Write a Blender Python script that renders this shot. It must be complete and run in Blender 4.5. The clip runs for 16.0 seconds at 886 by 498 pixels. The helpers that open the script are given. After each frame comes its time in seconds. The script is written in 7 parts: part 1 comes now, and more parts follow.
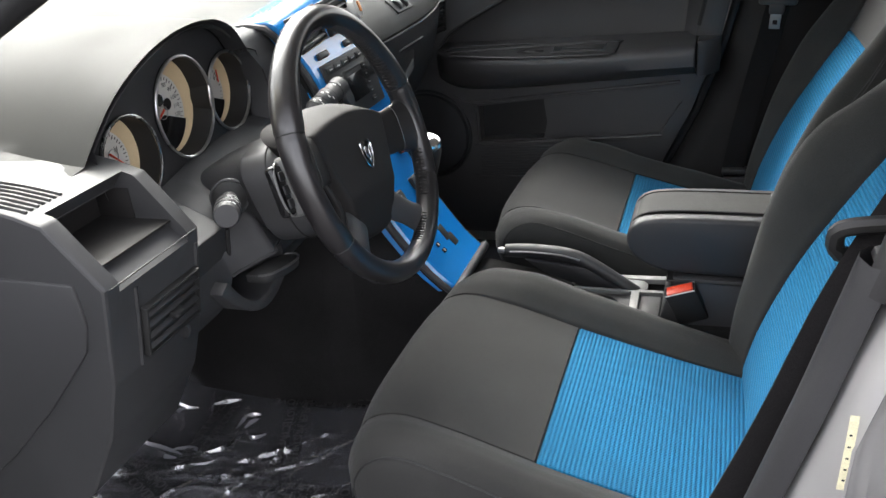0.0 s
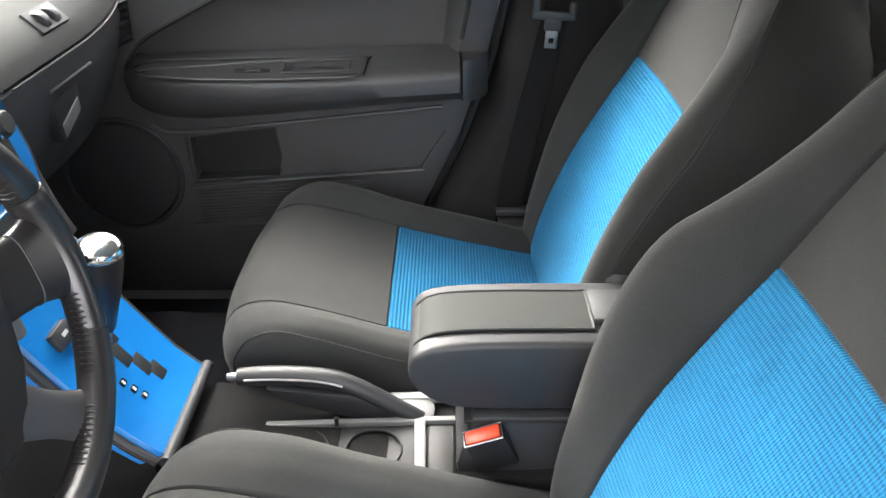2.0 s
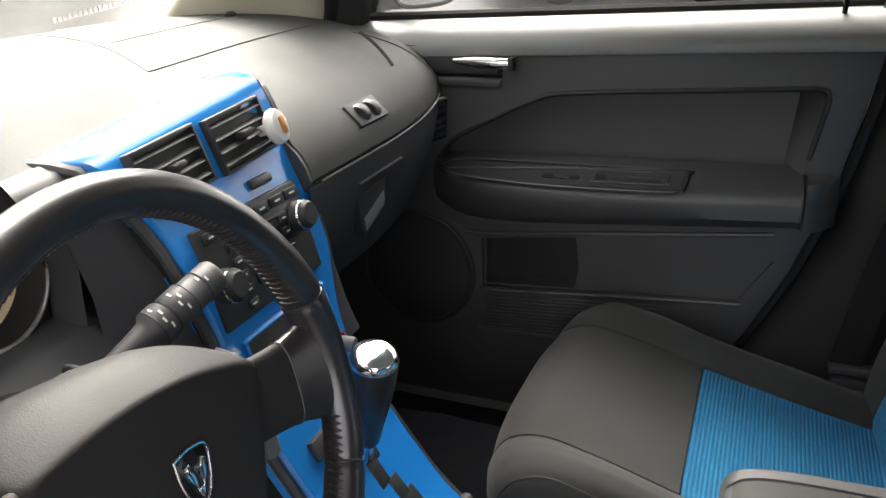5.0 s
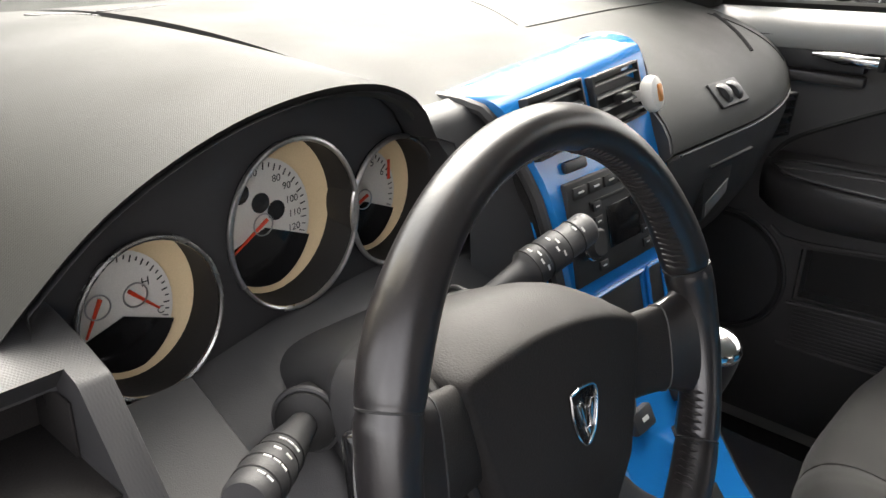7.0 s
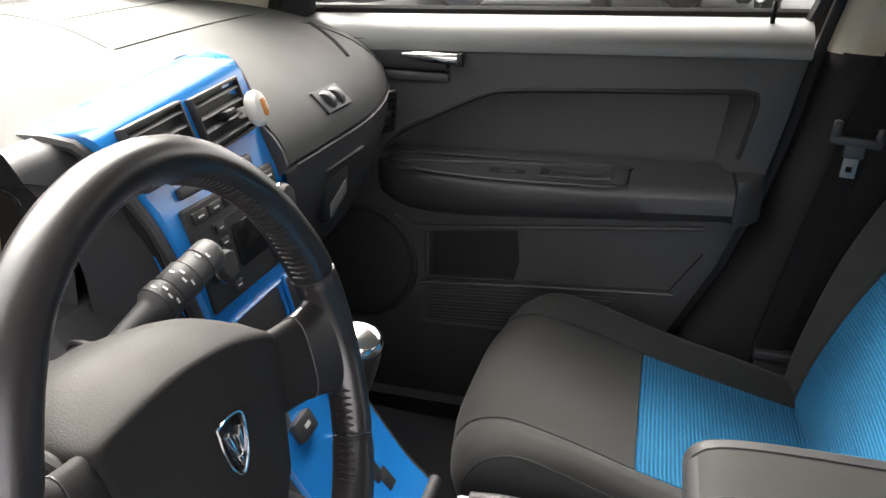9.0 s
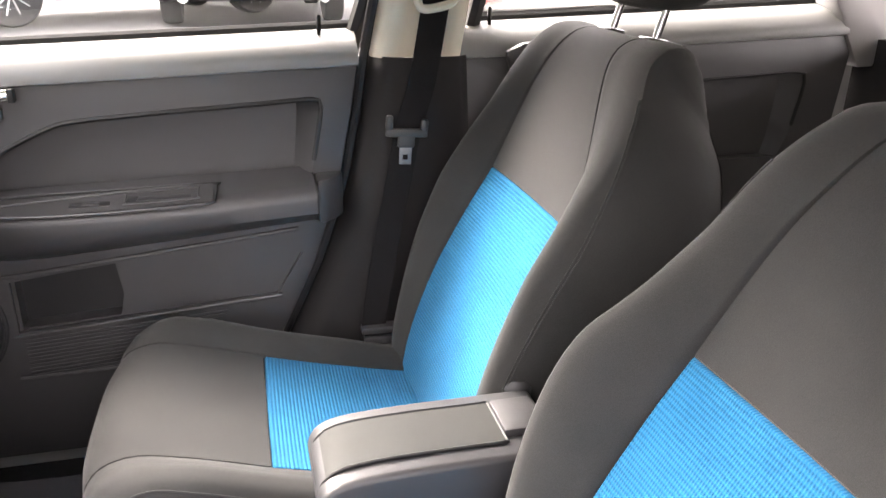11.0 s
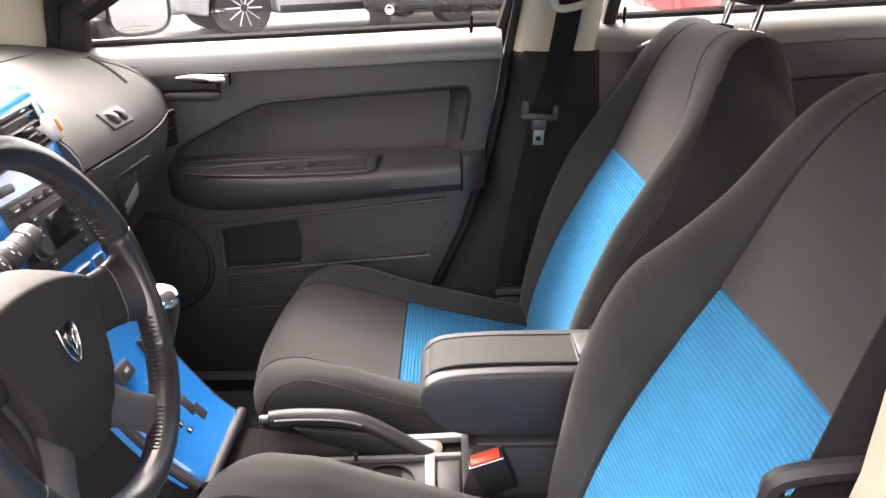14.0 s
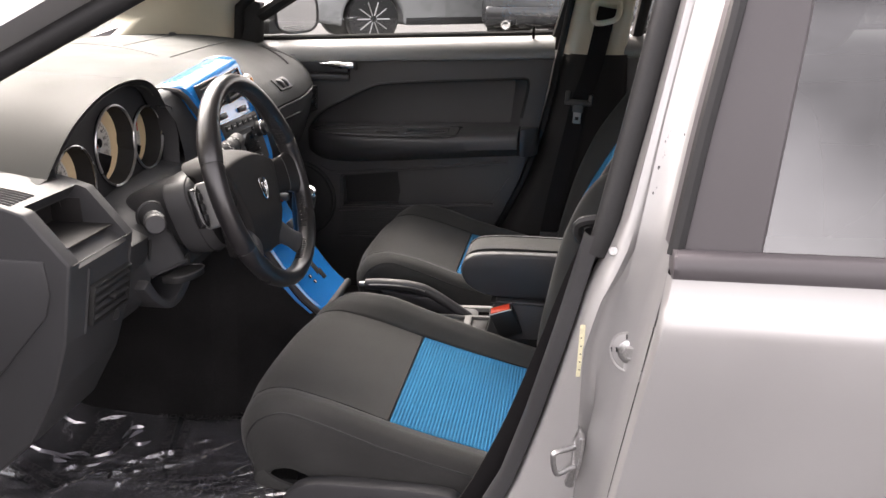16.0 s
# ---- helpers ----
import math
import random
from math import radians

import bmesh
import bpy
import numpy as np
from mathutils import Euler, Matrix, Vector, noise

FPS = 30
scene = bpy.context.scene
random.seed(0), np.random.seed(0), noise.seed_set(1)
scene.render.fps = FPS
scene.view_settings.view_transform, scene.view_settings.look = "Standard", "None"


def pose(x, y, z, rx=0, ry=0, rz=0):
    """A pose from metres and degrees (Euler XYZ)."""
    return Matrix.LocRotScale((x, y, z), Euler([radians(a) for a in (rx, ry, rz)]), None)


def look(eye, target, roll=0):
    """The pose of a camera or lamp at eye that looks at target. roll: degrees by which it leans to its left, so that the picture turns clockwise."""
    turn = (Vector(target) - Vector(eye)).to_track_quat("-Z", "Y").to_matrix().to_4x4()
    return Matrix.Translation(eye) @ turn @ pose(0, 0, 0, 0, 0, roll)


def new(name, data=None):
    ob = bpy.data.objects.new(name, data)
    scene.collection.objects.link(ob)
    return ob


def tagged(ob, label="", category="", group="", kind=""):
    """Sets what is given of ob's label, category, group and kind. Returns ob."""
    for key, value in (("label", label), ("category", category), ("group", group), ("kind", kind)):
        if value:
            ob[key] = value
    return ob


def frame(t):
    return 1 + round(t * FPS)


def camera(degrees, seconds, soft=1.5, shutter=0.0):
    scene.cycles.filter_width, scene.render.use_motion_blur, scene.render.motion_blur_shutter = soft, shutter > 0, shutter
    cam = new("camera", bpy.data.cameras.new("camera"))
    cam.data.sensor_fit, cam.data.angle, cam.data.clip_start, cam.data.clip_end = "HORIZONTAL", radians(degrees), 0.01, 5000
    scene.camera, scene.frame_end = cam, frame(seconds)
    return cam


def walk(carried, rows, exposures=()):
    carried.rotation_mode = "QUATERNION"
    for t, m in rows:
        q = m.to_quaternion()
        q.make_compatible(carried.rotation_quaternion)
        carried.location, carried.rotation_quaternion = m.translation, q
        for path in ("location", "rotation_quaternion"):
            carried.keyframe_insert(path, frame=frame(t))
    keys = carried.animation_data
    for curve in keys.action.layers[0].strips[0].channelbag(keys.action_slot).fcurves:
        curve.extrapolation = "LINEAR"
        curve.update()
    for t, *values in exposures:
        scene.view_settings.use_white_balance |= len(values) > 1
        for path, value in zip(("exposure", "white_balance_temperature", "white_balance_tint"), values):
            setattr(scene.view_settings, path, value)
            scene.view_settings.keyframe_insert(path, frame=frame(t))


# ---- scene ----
cam = camera(58.1, 16.0)
EXPOSURES = [(0, 1.25, 6600, 13), (0.5, 1.62, 6700, 15), (1.5, 1.85, 6700, 14), (2.2, 2.6, 6850, 13), (3.2, 3.38, 6800, 16), (3.8, 2.75, 6800, 15), (4.6, 1.45, 7000, 15), (8.5, 1.22, 7000, 15), (9.0, 1.45, 7000, 16), (9.6, 2.1, 7000, 19), (10.2, 2.5, 7100, 20), (12.0, 3.15, 7300, 25), (13.4, 3.2, 7300, 25), (14.0, 2.3, 7300, 24), (14.5, 1.5, 7200, 23), (15.2, 1.15, 7100, 22), (16, 1.1, 7100, 21)]
PATH = [
    (0, (0.646, -1.314, 1.345), (0.007, 0.371, 0.478), -5.5),
    (0.5, (0.606, -1.223, 1.346), (0.053, 0.477, 0.449), -4.6),
    (1, (0.58, -1.087, 1.345), (0.158, 0.626, 0.403), -3.2),
    (1.5, (0.589, -0.944, 1.355), (0.315, 0.777, 0.373), -2.4),
    (2, (0.556, -0.834, 1.356), (0.542, 0.906, 0.369), -0.3),
    (2.5, (0.512, -0.766, 1.359), (0.776, 0.969, 0.399), 2.5),
    (3, (0.511, -0.723, 1.355), (0.758, 1.046, 0.454), 2.4),
    (3.5, (0.529, -0.707, 1.351), (0.515, 1.108, 0.51), 0.5),
    (4, (0.537, -0.687, 1.351), (0.255, 1.117, 0.534), -1.3),
    (4.5, (0.528, -0.672, 1.332), (0.012, 1.098, 0.556), -1.9),
    (5, (0.506, -0.686, 1.325), (-0.204, 1.026, 0.573), -2.1),
    (5.2, (0.506, -0.695, 1.328), (-0.286, 0.981, 0.576), -2.1),
    (7.3, (0.397, -0.756, 1.293), (-0.818, 0.63, 0.516), 1.6),
    (7.5, (0.397, -0.755, 1.29), (-0.793, 0.648, 0.506), 1.4),
    (8, (0.391, -0.743, 1.289), (-0.645, 0.769, 0.489), 1.1),
    (8.5, (0.391, -0.735, 1.296), (-0.349, 0.95, 0.513), 1.8),
    (9, (0.422, -0.743, 1.312), (-0.038, 1.055, 0.568), 1.3),
    (9.5, (0.462, -0.757, 1.328), (0.288, 1.103, 0.615), 0.8),
    (10, (0.468, -0.767, 1.374), (0.577, 1.086, 0.63), 0.8),
    (10.2, (0.463, -0.773, 1.37), (0.663, 1.078, 0.638), 0.8),
    (12.3, (0.468, -0.802, 1.322), (1.046, 0.963, 0.579), 0.1),
    (12.5, (0.47, -0.803, 1.325), (1.019, 0.968, 0.577), 0.0),
    (13, (0.464, -0.833, 1.326), (0.87, 0.982, 0.592), 0.2),
    (13.5, (0.475, -0.913, 1.342), (0.687, 0.938, 0.614), -0.2),
    (14, (0.553, -1.045, 1.341), (0.535, 0.829, 0.643), -1.1),
    (14.5, (0.599, -1.223, 1.362), (0.469, 0.646, 0.662), -0.4),
    (15, (0.631, -1.433, 1.361), (0.465, 0.438, 0.675), -0.1),
    (15.5, (0.646, -1.576, 1.354), (0.447, 0.299, 0.686), 0.7),
    (16, (0.72, -1.687, 1.365), (0.429, 0.179, 0.705), 0.3),
]
walk(cam, [(t, look(e, g, r)) for t, e, g, r in PATH], EXPOSURES)

# ---- light: a bright hazy day ----
def build_world():
    w = bpy.data.worlds.new("sky")
    scene.world = w
    w.use_nodes = True
    n, l = w.node_tree.nodes, w.node_tree.links
    n.clear()
    sky = n.new("ShaderNodeTexSky")
    sky.sky_type, sky.sun_disc = "NISHITA", False
    sky.sun_elevation, sky.sun_rotation = radians(SUN_UP), radians(SUN_ROT)
    sky.air_density, sky.dust_density, sky.ozone_density = 1.0, 6.0, 1.0
    pale = n.new("ShaderNodeHueSaturation")
    pale.inputs["Saturation"].default_value = 0.2
    clouds = n.new("ShaderNodeTexNoise")
    clouds.inputs["Scale"].default_value = 3.0
    clouds.inputs["Detail"].default_value = 5.0
    ramp = n.new("ShaderNodeMapRange")
    ramp.inputs["From Min"].default_value, ramp.inputs["From Max"].default_value = 0.35, 0.7
    ramp.inputs["To Min"].default_value, ramp.inputs["To Max"].default_value = 0.6, 1.45
    mul = n.new("ShaderNodeVectorMath")
    mul.operation = "MULTIPLY"
    bg, out = n.new("ShaderNodeBackground"), n.new("ShaderNodeOutputWorld")
    bg.inputs["Strength"].default_value = SKY
    l.new(sky.outputs[0], pale.inputs["Color"])
    l.new(clouds.outputs["Fac"], ramp.inputs["Value"])
    l.new(pale.outputs[0], mul.inputs[0])
    l.new(ramp.outputs[0], mul.inputs[1])
    l.new(mul.outputs[0], bg.inputs["Color"])
    l.new(bg.outputs[0], out.inputs[0])
    sun = bpy.data.lights.new("sun", "SUN")
    sun.energy, sun.angle, sun.color = SUN, radians(60), (1.0, 0.955, 0.89)
    ob = new("sun", sun)
    az = radians(SUN_ROT)
    ob.matrix_world = look((0, 0, 0), (-math.sin(az) * math.cos(radians(SUN_UP)), -math.cos(az) * math.cos(radians(SUN_UP)), -math.sin(radians(SUN_UP))))


SUN_UP, SUN_ROT, SKY, SUN = 44, 320, 0.53, 2.3
build_world()


# ---- materials ----
def mat(name, col, rough=0.6, metal=0.0, grain=900.0, bump=0.15, var=0.12, patch=6.0, coat=0.0, spec=0.5, depth=0.0006, smudge=0.08):
    """A surface with fine relief (grain: bumps a metre) and broad uneven wear (patch: patches a metre)."""
    m = bpy.data.materials.new(name)
    m.use_nodes = True
    n, l = m.node_tree.nodes, m.node_tree.links
    b = n["Principled BSDF"]
    tc = n.new("ShaderNodeTexCoord")
    wear = n.new("ShaderNodeTexNoise")
    wear.inputs["Scale"].default_value, wear.inputs["Detail"].default_value = patch, 6
    fine = n.new("ShaderNodeTexNoise")
    fine.inputs["Scale"].default_value, fine.inputs["Detail"].default_value = grain, 2
    l.new(tc.outputs["Object"], wear.inputs["Vector"])
    l.new(tc.outputs["Object"], fine.inputs["Vector"])
    mr = n.new("ShaderNodeMapRange")
    mr.inputs["From Min"].default_value, mr.inputs["From Max"].default_value = 0.3, 0.7
    mr.inputs["To Min"].default_value, mr.inputs["To Max"].default_value = 1 - var, 1 + var
    l.new(wear.outputs["Fac"], mr.inputs["Value"])
    mr2 = n.new("ShaderNodeMapRange")
    mr2.inputs["From Min"].default_value, mr2.inputs["From Max"].default_value = 0.3, 0.7
    mr2.inputs["To Min"].default_value, mr2.inputs["To Max"].default_value = 1 - var, 1 + var
    l.new(fine.outputs["Fac"], mr2.inputs["Value"])
    k = n.new("ShaderNodeMath")
    k.operation = "MULTIPLY"
    l.new(mr.outputs[0], k.inputs[0])
    l.new(mr2.outputs[0], k.inputs[1])
    vm = n.new("ShaderNodeVectorMath")
    vm.operation = "SCALE"
    vm.inputs[0].default_value = col
    l.new(k.outputs[0], vm.inputs["Scale"])
    l.new(vm.outputs[0], b.inputs["Base Color"])
    mr3 = n.new("ShaderNodeMapRange")
    mr3.inputs["From Min"].default_value, mr3.inputs["From Max"].default_value = 0.3, 0.7
    mr3.inputs["To Min"].default_value, mr3.inputs["To Max"].default_value = max(rough - smudge, 0.02), rough + smudge
    l.new(wear.outputs["Fac"], mr3.inputs["Value"])
    l.new(mr3.outputs[0], b.inputs["Roughness"])
    b.inputs["Metallic"].default_value = metal
    b.inputs["Specular IOR Level"].default_value = spec
    b.inputs["Coat Weight"].default_value = coat
    b.inputs["Coat Roughness"].default_value = 0.05
    if bump:
        bp = n.new("ShaderNodeBump")
        bp.inputs["Strength"].default_value, bp.inputs["Distance"].default_value = bump, depth
        l.new(fine.outputs["Fac"], bp.inputs["Height"])
        l.new(bp.outputs[0], b.inputs["Normal"])
    return m


def dotted(name, col, rough, pitch=0.0023):
    """Moulded plastic with a fine regular grain of raised dots."""
    m = mat(name, col, rough, grain=1200, bump=0.2, var=0.06)
    n, l = m.node_tree.nodes, m.node_tree.links
    b = n["Principled BSDF"]
    tc, sep = n.new("ShaderNodeTexCoord"), n.new("ShaderNodeSeparateXYZ")
    l.new(tc.outputs["Object"], sep.inputs[0])

    def op(kind, a, c):
        q = n.new("ShaderNodeMath")
        q.operation = kind
        for i, v in enumerate((a, c)):
            if isinstance(v, float):
                q.inputs[i].default_value = v
            elif v is not None:
                l.new(v, q.inputs[i])
        return q.outputs[0]

    k = 2 * math.pi / pitch
    p = op("SINE", op("MULTIPLY", op("ADD", sep.outputs[0], sep.outputs[2]), k), None)
    q = op("SINE", op("MULTIPLY", sep.outputs[1], k), None)
    h = op("MULTIPLY", p, q)
    bp = n.new("ShaderNodeBump")
    bp.inputs["Strength"].default_value, bp.inputs["Distance"].default_value = 0.12, 0.0004
    l.new(h, bp.inputs["Height"])
    l.new(b.inputs["Normal"].links[0].from_socket, bp.inputs["Normal"])
    l.new(bp.outputs[0], b.inputs["Normal"])
    return m


def ribbed(name, col, pitch, rough=0.85):
    """Knitted mesh cloth: ribs across the seat, pitch metres apart, with a fine open net between them."""
    m = mat(name, col, rough, grain=1500, bump=0.2, var=0.08, patch=14, spec=0.04)
    n, l = m.node_tree.nodes, m.node_tree.links
    b = n["Principled BSDF"]
    uv = n.new("ShaderNodeUVMap")
    sep = n.new("ShaderNodeSeparateXYZ")
    l.new(uv.outputs[0], sep.inputs[0])

    def wave(socket, step, phase=0.0):
        a = n.new("ShaderNodeMath")
        a.operation = "MULTIPLY"
        a.inputs[1].default_value = 2 * math.pi / step
        l.new(socket, a.inputs[0])
        c = n.new("ShaderNodeMath")
        c.operation = "SINE"
        l.new(a.outputs[0], c.inputs[0])
        return c.outputs[0]

    rib, net = wave(sep.outputs[0], pitch), wave(sep.outputs[1], pitch * 0.52)
    mix = n.new("ShaderNodeMath")
    mix.operation = "MULTIPLY_ADD"
    l.new(net, mix.inputs[0])
    mix.inputs[1].default_value = 0.6
    l.new(rib, mix.inputs[2])
    sat = n.new("ShaderNodeMapRange")
    sat.inputs["From Min"].default_value, sat.inputs["From Max"].default_value = -1.2, 0.6
    sat.inputs["To Min"].default_value, sat.inputs["To Max"].default_value = 0.74, 1.08
    l.new(mix.outputs[0], sat.inputs["Value"])
    old = b.inputs["Base Color"].links[0].from_socket
    sc = n.new("ShaderNodeVectorMath")
    sc.operation = "SCALE"
    l.new(old, sc.inputs[0])
    l.new(sat.outputs[0], sc.inputs["Scale"])
    l.new(sc.outputs[0], b.inputs["Base Color"])
    bp = n.new("ShaderNodeBump")
    bp.inputs["Strength"].default_value, bp.inputs["Distance"].default_value = 0.7, 0.0012
    l.new(mix.outputs[0], bp.inputs["Height"])
    l.new(b.inputs["Normal"].links[0].from_socket, bp.inputs["Normal"])
    l.new(bp.outputs[0], b.inputs["Normal"])
    b.inputs["Sheen Weight"].default_value = 0.06
    return m


def pane(name, tint=(0.9, 0.94, 0.93), gloss=1.0, rough=0.01, ior=1.5, milky=0.0):
    """Thin clear sheet: see-through, with a mirror gloss that grows towards the edge-on view."""
    m = bpy.data.materials.new(name)
    m.use_nodes = True
    n, l = m.node_tree.nodes, m.node_tree.links
    n.remove(n["Principled BSDF"])
    t, g, mx, fr = n.new("ShaderNodeBsdfTransparent"), n.new("ShaderNodeBsdfGlossy"), n.new("ShaderNodeMixShader"), n.new("ShaderNodeFresnel")
    t.inputs[0].default_value = (*tint, 1)
    g.inputs["Color"].default_value = (gloss, gloss, gloss, 1)
    g.inputs["Roughness"].default_value = rough
    fr.inputs["IOR"].default_value = ior
    l.new(fr.outputs[0], mx.inputs[0])
    dull, haze = n.new("ShaderNodeBsdfDiffuse"), n.new("ShaderNodeMixShader")
    dull.inputs["Color"].default_value = (0.5, 0.5, 0.55, 1)
    haze.inputs[0].default_value = milky
    l.new(t.outputs[0], haze.inputs[1])
    l.new(dull.outputs[0], haze.inputs[2])
    l.new(haze.outputs[0], mx.inputs[1])
    l.new(g.outputs[0], mx.inputs[2])
    l.new(mx.outputs[0], n["Material Output"].inputs[0])
    return m


CLOTH = mat("black_cloth", (0.032, 0.032, 0.031), 0.9, grain=1100, bump=0.6, var=0.2, patch=9, spec=0.2)
for key, value in (("Sheen Weight", 0.10), ("Sheen Roughness", 0.45)):
    CLOTH.node_tree.nodes["Principled BSDF"].inputs[key].default_value = value
BLUE_CLOTH = ribbed("blue_mesh_cloth", (0.014, 0.160, 0.315), 0.0062)
PLASTIC = mat("grey_black_plastic", (0.036, 0.036, 0.038), 0.5, grain=1100, bump=0.4, var=0.08)
# sill plastic lightened far beyond the door's to paint in its daylight
LIT_SILL = mat("daylit_sill_plastic", (0.20, 0.20, 0.197), 0.40, grain=1100, bump=0.25, var=0.03, smudge=0.01)
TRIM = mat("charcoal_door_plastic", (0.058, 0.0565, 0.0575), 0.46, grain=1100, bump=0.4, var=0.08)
POD = dotted("grained_end_plastic", (0.040, 0.040, 0.042), 0.5)
COVER = mat("grained_wheel_plastic", (0.021, 0.0198, 0.0198), 0.62, grain=700, bump=0.5, var=0.08, spec=0.16)
TRAY = mat("silver_grey_plastic", (0.20, 0.20, 0.195), 0.42, bump=0.1)
TONGUE = mat("mid_grey_plastic", (0.044, 0.044, 0.044), 0.45, bump=0.1)
BLADE = mat("dull_steel", (0.22, 0.22, 0.22), 0.45, 0.8, bump=0.05)
PAD = dotted("grained_dash_plastic", (0.032, 0.033, 0.031), 0.66)
PAD.node_tree.nodes["Principled BSDF"].inputs["Specular IOR Level"].default_value = 0.2
DARK = mat("dark_plastic", (0.027, 0.027, 0.029), 0.5, grain=1000, bump=0.3)
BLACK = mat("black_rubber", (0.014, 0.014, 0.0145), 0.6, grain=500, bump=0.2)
GLOSSY = mat("black_gloss", (0.01, 0.01, 0.011), 0.15, bump=0)
LEATHER = mat("worn_black_leather", (0.014, 0.0125, 0.0135), 0.31, grain=420, bump=0.16, depth=0.0005, var=0.12, patch=14, smudge=0.02, spec=0.8)
BLUE = mat("blue_paint", (0.004, 0.19, 0.55), 0.25, grain=2500, bump=0.03, var=0.05, coat=0.7, smudge=0.03)
CHROME = mat("chrome", (0.80, 0.80, 0.81), 0.12, 1.0, bump=0, var=0.03, smudge=0.04)
SATIN = mat("satin_silver", (0.40, 0.40, 0.395), 0.35, 0.9, grain=1500, bump=0.1)
SILVER = mat("silver_car_paint", (0.43, 0.425, 0.42), 0.38, 0.5, grain=3000, bump=0.04, var=0.04, coat=0.8)
STEEL = mat("zinc_steel", (0.5, 0.5, 0.5), 0.3, 1.0, grain=300, bump=0.15)
# the beige trim again, darkened for the dimmer driver's side
SHADED_BEIGE = mat("shaded_beige", (0.36, 0.31, 0.235), 0.75, grain=900, bump=0.25, var=0.06)
BEIGE = mat("beige_trim", (0.74, 0.68, 0.54), 0.6, grain=900, bump=0.25, var=0.06)
CREAM = mat("cream_dial", (0.72, 0.56, 0.34), 0.55, bump=0, var=0.05)
DIAL = mat("pale_dial", (0.66, 0.64, 0.6), 0.5, bump=0, var=0.05)
INK = mat("black_ink", (0.02, 0.02, 0.02), 0.6, bump=0)
RED = mat("red_plastic", (0.75, 0.06, 0.02), 0.4, bump=0.05)
GREYPRINT = mat("worn_and_lit_grey", (0.15, 0.15, 0.148), 0.45, grain=700, bump=0.1)
PALEMARK = mat("pale_print", (0.6, 0.6, 0.58), 0.6, bump=0)
CARPET = mat("black_carpet", (0.022, 0.0215, 0.022), 0.95, grain=700, bump=1.0, depth=0.002, var=0.3, spec=0.1)
WEB = mat("black_webbing", (0.016, 0.015, 0.0155), 0.9, grain=800, bump=0.6, var=0.2, spec=0.1)
LABEL = mat("yellowed_paper", (0.7, 0.66, 0.45), 0.6, bump=0, var=0.15, patch=60)
GLASS = pane("window_glass")
SCREEN = pane("windscreen_glass", (0.80, 0.84, 0.82), 1.0, 0.01, 1.18)
TINTED = pane("tinted_glass", (0.12, 0.135, 0.13), 1.0, 0.01, 1.95)
FOLD = pane("folded_film", (0.8, 0.8, 0.83), 0.95, 0.04, 2.6, 0.45)
FILM = pane("clear_film", (0.9, 0.9, 0.93), 0.95, 0.07, 2.0, 0.20)
MIRROR = mat("mirror_silver", (0.9, 0.9, 0.9), 0.03, 1.0, bump=0, var=0.01, smudge=0.01)
ASPHALT = mat("asphalt", (0.055, 0.055, 0.056), 0.95, grain=60, bump=0.6, depth=0.006, var=0.25, patch=0.6, spec=0.15)
WHITE_PAINT = mat("silver_white_paint", (0.28, 0.285, 0.285), 0.3, bump=0, var=0.03, coat=0.8)
RED_PAINT = mat("red_car_paint", (0.30, 0.003, 0.004), 0.25, bump=0, var=0.04, coat=0.8)
BLACK_PAINT = mat("black_car_paint", (0.015, 0.016, 0.018), 0.25, bump=0, coat=0.8)
TYRE = mat("tyre_rubber", (0.02, 0.02, 0.02), 0.8, grain=200, bump=0.4)

# ---- mesh helpers ----
LOC = {}


def V(*a):
    return Vector(a)


def finish(name, bm, material, angle=40):
    bmesh.ops.remove_doubles(bm, verts=bm.verts, dist=1e-6)
    bmesh.ops.recalc_face_normals(bm, faces=bm.faces)
    me = bpy.data.meshes.new(name)
    bm.to_mesh(me)
    bm.free()
    me.materials.append(material)
    me.polygons.foreach_set("use_smooth", [True] * len(me.polygons))
    me.set_sharp_from_angle(angle=radians(angle))
    return me


def thing(name, base, label, category, group="", kind=""):
    e = new(name)
    e.empty_display_size = 0.05
    e.location = base
    LOC[e.name] = Vector(base)
    return tagged(e, label, category, group, kind)


def part(name, bm, material, parent, label="", angle=40):
    off = LOC[parent.name]
    me = finish(name, bm, material, angle)
    me.transform(Matrix.Translation(-off))
    ob = new(name, me)
    ob.parent = parent
    LOC[ob.name] = off
    return tagged(ob, label)


def solid(name, bm, material, label, category, kind="", angle=40):
    ob = new(name, finish(name, bm, material, angle))
    LOC[ob.name] = V(0, 0, 0)
    return tagged(ob, label, category, "", kind)


def spline(pts, n):
    """n + 1 points of a smooth curve through pts, evenly by length."""
    p = np.array(pts, float)
    p = np.vstack([2 * p[0] - p[1], p, 2 * p[-1] - p[-2]])
    out = []
    for i in range(1, len(p) - 2):
        for t in np.linspace(0, 1, 16, endpoint=False):
            a, b, c, d = p[i - 1:i + 3]
            out.append(0.5 * (2 * b + (c - a) * t + (2 * a - 5 * b + 4 * c - d) * t * t + (3 * b - a - 3 * c + d) * t ** 3))
    out = np.array(out + [p[-2]])
    s = np.r_[0, np.cumsum(np.linalg.norm(np.diff(out, axis=0), axis=1))]
    q = np.linspace(0, s[-1], n + 1)
    return np.stack([np.interp(q, s, out[:, k]) for k in range(out.shape[1])], 1)


